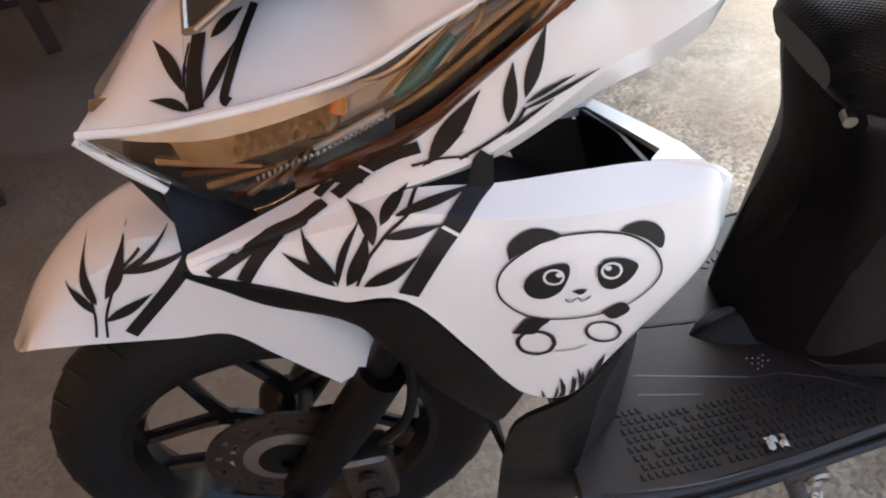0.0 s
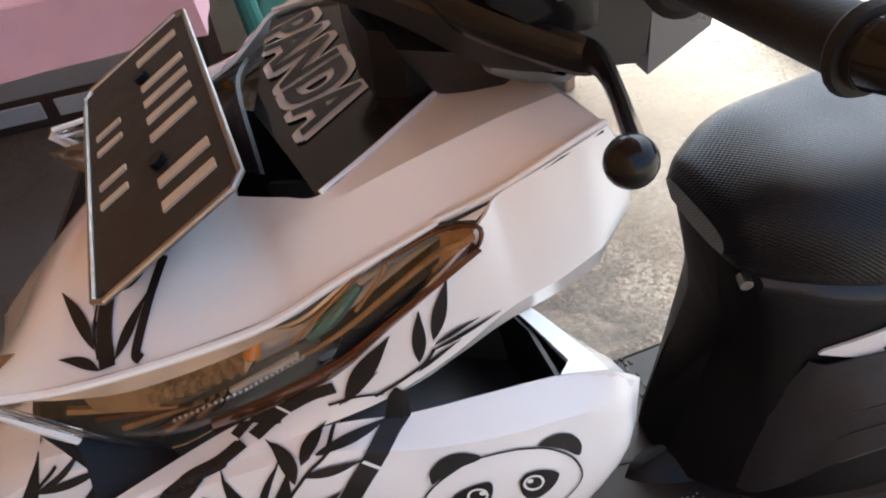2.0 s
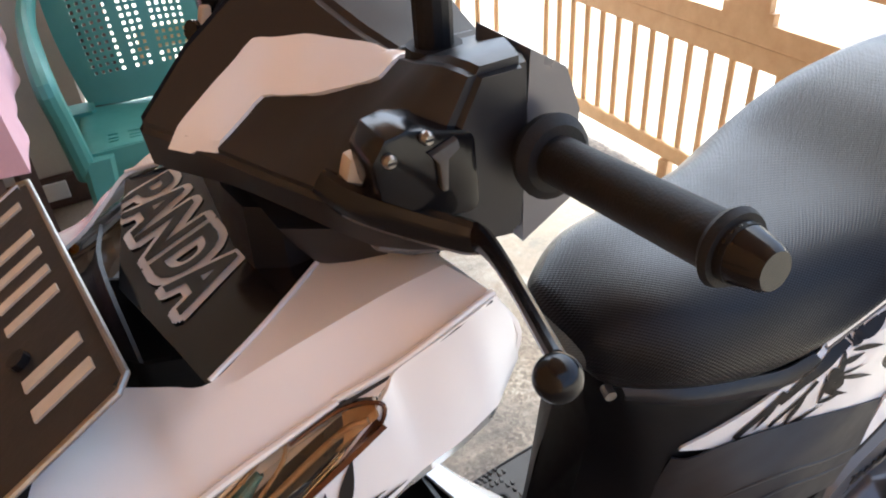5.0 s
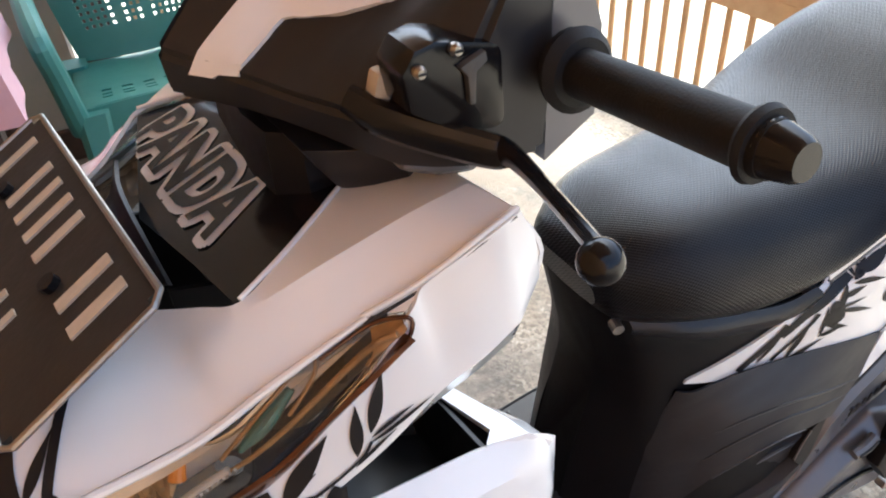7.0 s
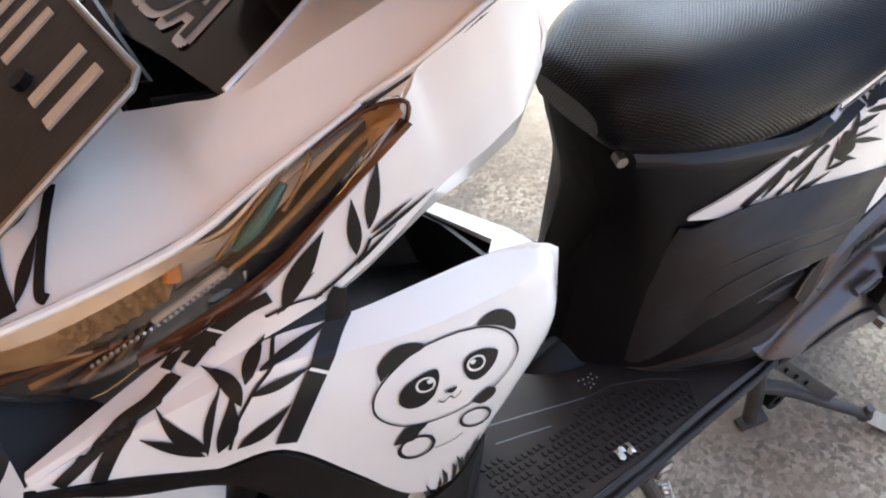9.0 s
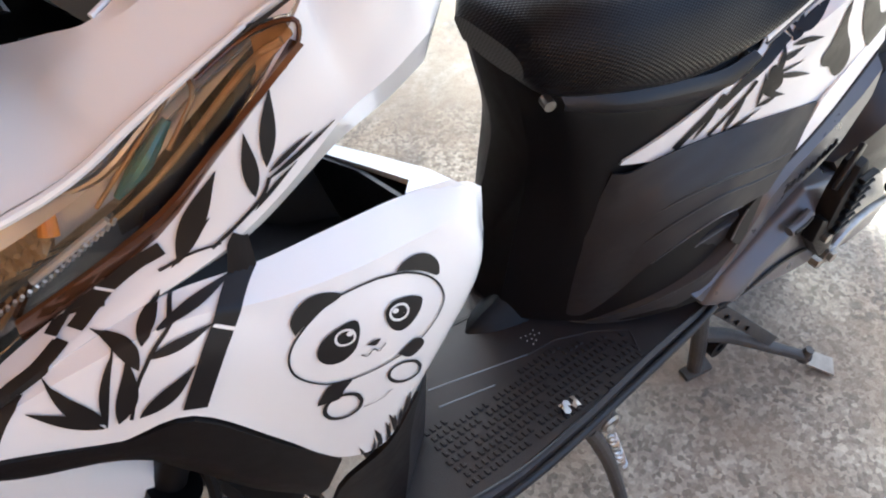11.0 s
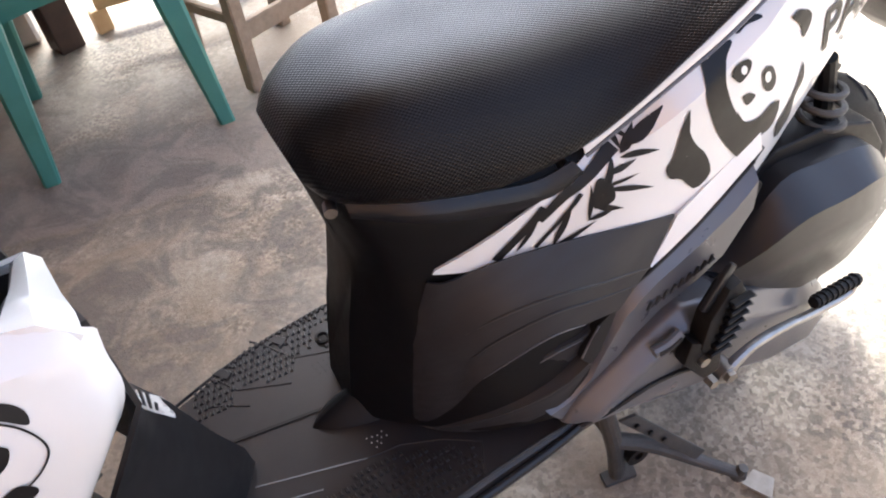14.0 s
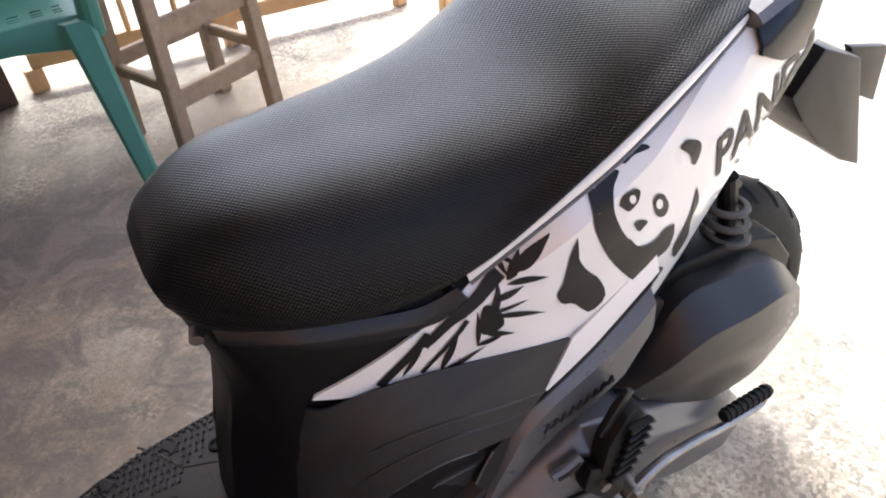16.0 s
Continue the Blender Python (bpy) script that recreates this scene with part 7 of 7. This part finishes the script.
def plastic_chair(at):
    e = thing("plastic_chair", at, "green moulded plastic armchair with a perforated back", "chair")
    x0, x1, yf, yb = -0.21, 0.21, -0.20, 0.20
    o = Vector(at)

    def w(p):
        return o + Vector(p)

    def skin(cols, t, nu=5, nv=5):
        bm = bmesh.new()
        rows = [cat(c, nv * (len(c) - 1)) for c in cols]
        lines = [cat([r[j] for r in rows], nu * (len(cols) - 1)) for j in range(len(rows[0]))]
        vs = [[bm.verts.new(w(lines[j][i])) for j in range(len(lines))] for i in range(len(lines[0]))]
        for i in range(len(vs) - 1):
            for j in range(len(vs[0]) - 1):
                bm.faces.new((vs[i][j], vs[i][j + 1], vs[i + 1][j + 1], vs[i + 1][j]))
        return bm, t

    ys = yf + 0.08
    bm, t = skin([[(x0, ys, 0.40), (x0 + 0.02, ys, 0.425), (0, ys - 0.01, 0.43), (x1 - 0.02, ys, 0.425), (x1, ys, 0.40)],
                  [(x0, 0, 0.40), (x0 + 0.03, 0, 0.415), (0, 0, 0.41), (x1 - 0.03, 0, 0.415), (x1, 0, 0.40)],
                  [(x0 + 0.02, yb, 0.40), (x0 + 0.04, yb, 0.41), (0, yb, 0.405), (x1 - 0.04, yb, 0.41), (x1 - 0.02, yb, 0.40)]], 0.006, 14, 8)
    bm.faces.ensure_lookup_table()
    slots = [f for k, f in enumerate(bm.faces) if 4 < k // 32 < 14 and k // 32 % 3 == 0 and 8 < k % 32 < 24 and k % 2 == 0]
    bmesh.ops.delete(bm, geom=slots, context="FACES_ONLY")
    part("seat", thick(bm, t), GREENP, e)
    bm, t = skin([[(x0, ys, 0.425), (0, ys - 0.012, 0.43), (x1, ys, 0.425)], [(x0, ys - 0.006, 0.39), (0, ys - 0.016, 0.40), (x1, ys - 0.006, 0.39)], [(x0, ys, 0.345), (0, ys - 0.008, 0.375), (x1, ys, 0.345)]], 0.006)
    part("seat_apron", thick(bm, t), GREENP, e)
    # perforated back: a fine grid with openings
    bm = bmesh.new()
    nx, nz = 41, 49
    grid = []
    for i in range(nz + 1):
        q = i / nz
        half = 0.160 + 0.03 * math.sin(q * math.pi * 0.8)
        z = 0.41 + 0.43 * q
        row = []
        for j in range(nx + 1):
            p = 2 * j / nx - 1
            row.append(bm.verts.new(w((half * p, yb + 0.02 + 0.10 * q - 0.03 * (1 - p * p), z - 0.05 * q * p * p))))
        grid.append(row)
    for i in range(nz):
        for j in range(nx):
            if 8 < i < 42 and 5 < j < nx - 6 and i % 2 == 1 and j % 2 == 0 and j not in (16, 24):
                continue
            bm.faces.new((grid[i][j], grid[i][j + 1], grid[i + 1][j + 1], grid[i + 1][j]))
    part("backrest", thick(bm, 0.005), GREENP, e, "back with rows of small holes")
    for sx in (-1, 1):
        part("arm", tube([w((sx * 0.215, ys - 0.005, 0.38)), w((sx * 0.225, yf + 0.04, 0.52)), w((sx * 0.235, yf + 0.05, 0.62)), w((sx * 0.235, yb - 0.05, 0.66)), w((sx * 0.20, yb + 0.08, 0.72))],
                         [0.026, 0.024, 0.024, 0.022, 0.020], 12, 6, world_axes=True), GREENP, e)
        for sy, yy in ((-1, yf), (1, yb)):
            bm = bmesh.new()
            n = 6
            prev = None
            for k in range(n + 1):
                q = k / n
                z = 0.42 * (1 - q) + 0.0 * q
                ww = 0.036 - 0.016 * q
                cx = sx * (0.185 + 0.035 * q)
                cy = yy + sy * 0.035 * q - sy * 0.01 + (0.07 * (1 - q) if sy < 0 else 0.0)
                ring = [bm.verts.new(w((cx + a * ww, cy + b * ww, z))) for a, b in ((-1, -0.7), (-0.7, -1), (0.7, -1), (1, -0.7), (1, 0.7), (0.7, 1), (-0.7, 1), (-1, 0.7))]
                if prev:
                    for m in range(8):
                        bm.faces.new((prev[m], prev[(m + 1) % 8], ring[(m + 1) % 8], ring[m]))
                else:
                    bm.faces.new(ring)
                prev = ring
            bm.faces.new(prev)
            part("leg", bm, GREENP, e)
    return e


plastic_chair((0.225, 1.95, 0.0))


def beam(a, b, w, d, bm=None, bev=0.003):
    """A squared timber from a to b, w by d thick (world places)."""
    a, b = Vector(a), Vector(b)
    ax = (b - a).normalized()
    ref = Vector((0, 0, 1)) if abs(ax.z) < 0.9 else Vector((0.93, 0.36, 0))
    s = ax.cross(ref).normalized()
    u = s.cross(ax).normalized()
    bm2 = bmesh.new()
    vs = [bm2.verts.new(p + s * (i * w / 2) + u * (j * d / 2)) for p in (a, b) for i, j in ((-1, -1), (1, -1), (1, 1), (-1, 1))]
    for q in ((0, 1, 2, 3), (4, 5, 6, 7), (0, 1, 5, 4), (1, 2, 6, 5), (2, 3, 7, 6), (3, 0, 4, 7)):
        bm2.faces.new([vs[i] for i in q])
    bmesh.ops.recalc_face_normals(bm2, faces=bm2.faces)
    bmesh.ops.bevel(bm2, geom=bm2.edges[:], offset=bev, segments=2, affect="EDGES")
    return merge(bm, bm2)


# wooden stool
stool = thing("wooden_stool", (0.64, 1.98, 0.0), "weathered wooden stool with ladder rungs", "stool")
FA, FB, FC, FD = Vector((0.555, 1.82, 0)), Vector((0.835, 1.94, 0)), Vector((0.735, 2.13, 0)), Vector((0.455, 2.02, 0))
mid = (FA + FB + FC + FD) / 4
for f in (FA, FB, FC, FD):
    t = mid + (f - mid) * 0.88
    part("leg", beam(f, (t.x, t.y, 0.60), 0.042, 0.036), OLDWOOD, stool)
for a, b, z, w in ((FA, FB, 0.16, 0.05), (FA, FB, 0.34, 0.055), (FD, FC, 0.22, 0.04), (FA, FD, 0.20, 0.03), (FB, FC, 0.20, 0.03), (FA, FB, 0.52, 0.06), (FD, FC, 0.52, 0.06), (FA, FD, 0.54, 0.05), (FB, FC, 0.54, 0.05)):
    q = 1 - 0.12 * z / 0.6
    pa, pb = mid + (a - mid) * q, mid + (b - mid) * q
    part("rung", beam((pa.x, pa.y, z), (pb.x, pb.y, z), 0.022, w), OLDWOOD, stool)
c = [mid + (f - mid) * 0.98 for f in (FA, FB, FC, FD)]
bm = bmesh.new()
vs = [bm.verts.new((p.x, p.y, z)) for z in (0.60, 0.625) for p in c]
for q in ((0, 1, 2, 3), (4, 5, 6, 7), (0, 1, 5, 4), (1, 2, 6, 5), (2, 3, 7, 6), (3, 0, 4, 7)):
    bm.faces.new([vs[i] for i in q])
part("seat_board", bm, OLDWOOD, stool)

# table with a pink cloth
table = thing("table", (-0.45, 1.8, 0.0), "wooden table under a pink cloth", "table")
for x in (-0.92, -0.14):
    for y in (1.46, 2.14):
        part("leg", beam((x, y, 0), (x, y, 0.70), 0.045, 0.045), DARKWOOD, table)
part("tabletop", box((-0.97, 1.41, 0.70), (-0.085, 2.2, 0.72), 0.004, 1, world_axes=True), DARKWOOD, table)
bm = bmesh.new()
out = []
N = 30
corners = [(-0.98, 1.40), (-0.075, 1.40), (-0.075, 2.21), (-0.98, 2.21)]
per = []
for k in range(4):
    a, b = Vector(corners[k]), Vector(corners[(k + 1) % 4])
    per += [a.lerp(b, i / N) for i in range(N)]
rings = []
for j, z in enumerate((0.7225, 0.720, 0.69, 0.65, 0.61)):
    ring = []
    for i, p in enumerate(per):
        d = (p - Vector((-0.475, 1.805))).normalized()
        k = (0.0, 0.004, 0.006, 0.010, 0.014)[j] * (1 + 0.6 * math.sin(i * 0.42) + 0.25 * math.sin(i * 1.1))
        ring.append(bm.verts.new((p.x + d.x * k, p.y + d.y * k, z)))
    rings.append(ring)
for a, b in zip(rings, rings[1:]):
    for i in range(len(a)):
        bm.faces.new((a[i], a[(i + 1) % len(a)], b[(i + 1) % len(b)], b[i]))
bm.faces.new(rings[0])
cloth = part("tablecloth", bm, PINK)
tagged(cloth, "pale pink cloth hanging over the table edge", "tablecloth")

# low wooden fence at the open side
def fence(name, a, b, label, board):
    a, b = Vector(a), Vector(b)
    d = b - a
    e = thing(name, a, label, "fence")
    n = d.normalized()
    up = Vector((0, 0, 1))
    part("bottom_rail", beam(a + up * 0.10, b + up * 0.10, 0.03, 0.05), ORWOOD, e)
    part("top_rail", beam(a + up * 0.47, b + up * 0.47, 0.03, 0.06), ORWOOD, e)
    for p in (a, a + d * 0.5, b):
        part("foot", beam(p + up * 0.0, p + up * 0.075, 0.03, 0.05), ORWOOD, e)
    k = int(d.length / 0.072)
    for i in range(k + 1):
        p = a + d * (i / k)
        part("slat", beam(p + up * 0.12, p + up * 0.45, 0.016, 0.016), ORWOOD, e)
    if board:
        # wide board with long rounded slots
        bm = bmesh.new()
        nx, nz = 80, 8
        g = [[bm.verts.new(a + d * (i / nx) + up * (0.50 + 0.22 * j / nz)) for j in range(nz + 1)] for i in range(nx + 1)]
        for i in range(nx):
            for j in range(nz):
                q = i % 27
                if 4 <= q <= 22 and (2 <= j <= 5 if 5 <= q <= 21 else 3 <= j <= 4):
                    continue
                bm.faces.new((g[i][j], g[i + 1][j], g[i + 1][j + 1], g[i][j + 1]))
        part("slotted_board", thick(bm, 0.02), ORWOOD, e, "wide board with long rounded slots")
    return e


fence("wooden_fence", (1.54, 2.2, 0), (1.56, 0.95, 0), "varnished wooden slat fence at the open side", True)
fence("wooden_fence", (0.25, 2.45, 0), (1.45, 2.38, 0), "varnished wooden slat fence at the open side", False)
post = part("post", beam((0.13, 2.42, 0), (0.13, 2.42, 3.2), 0.08, 0.08), DARKWOOD)
tagged(post, "dark wooden post at the wall end", "post")

scrap = part("foil_scrap", thick(lay_scrap(), 0.0006), ALLOY)
tagged(scrap, "small crumpled silver foil scrap on the floor board", "scrap")
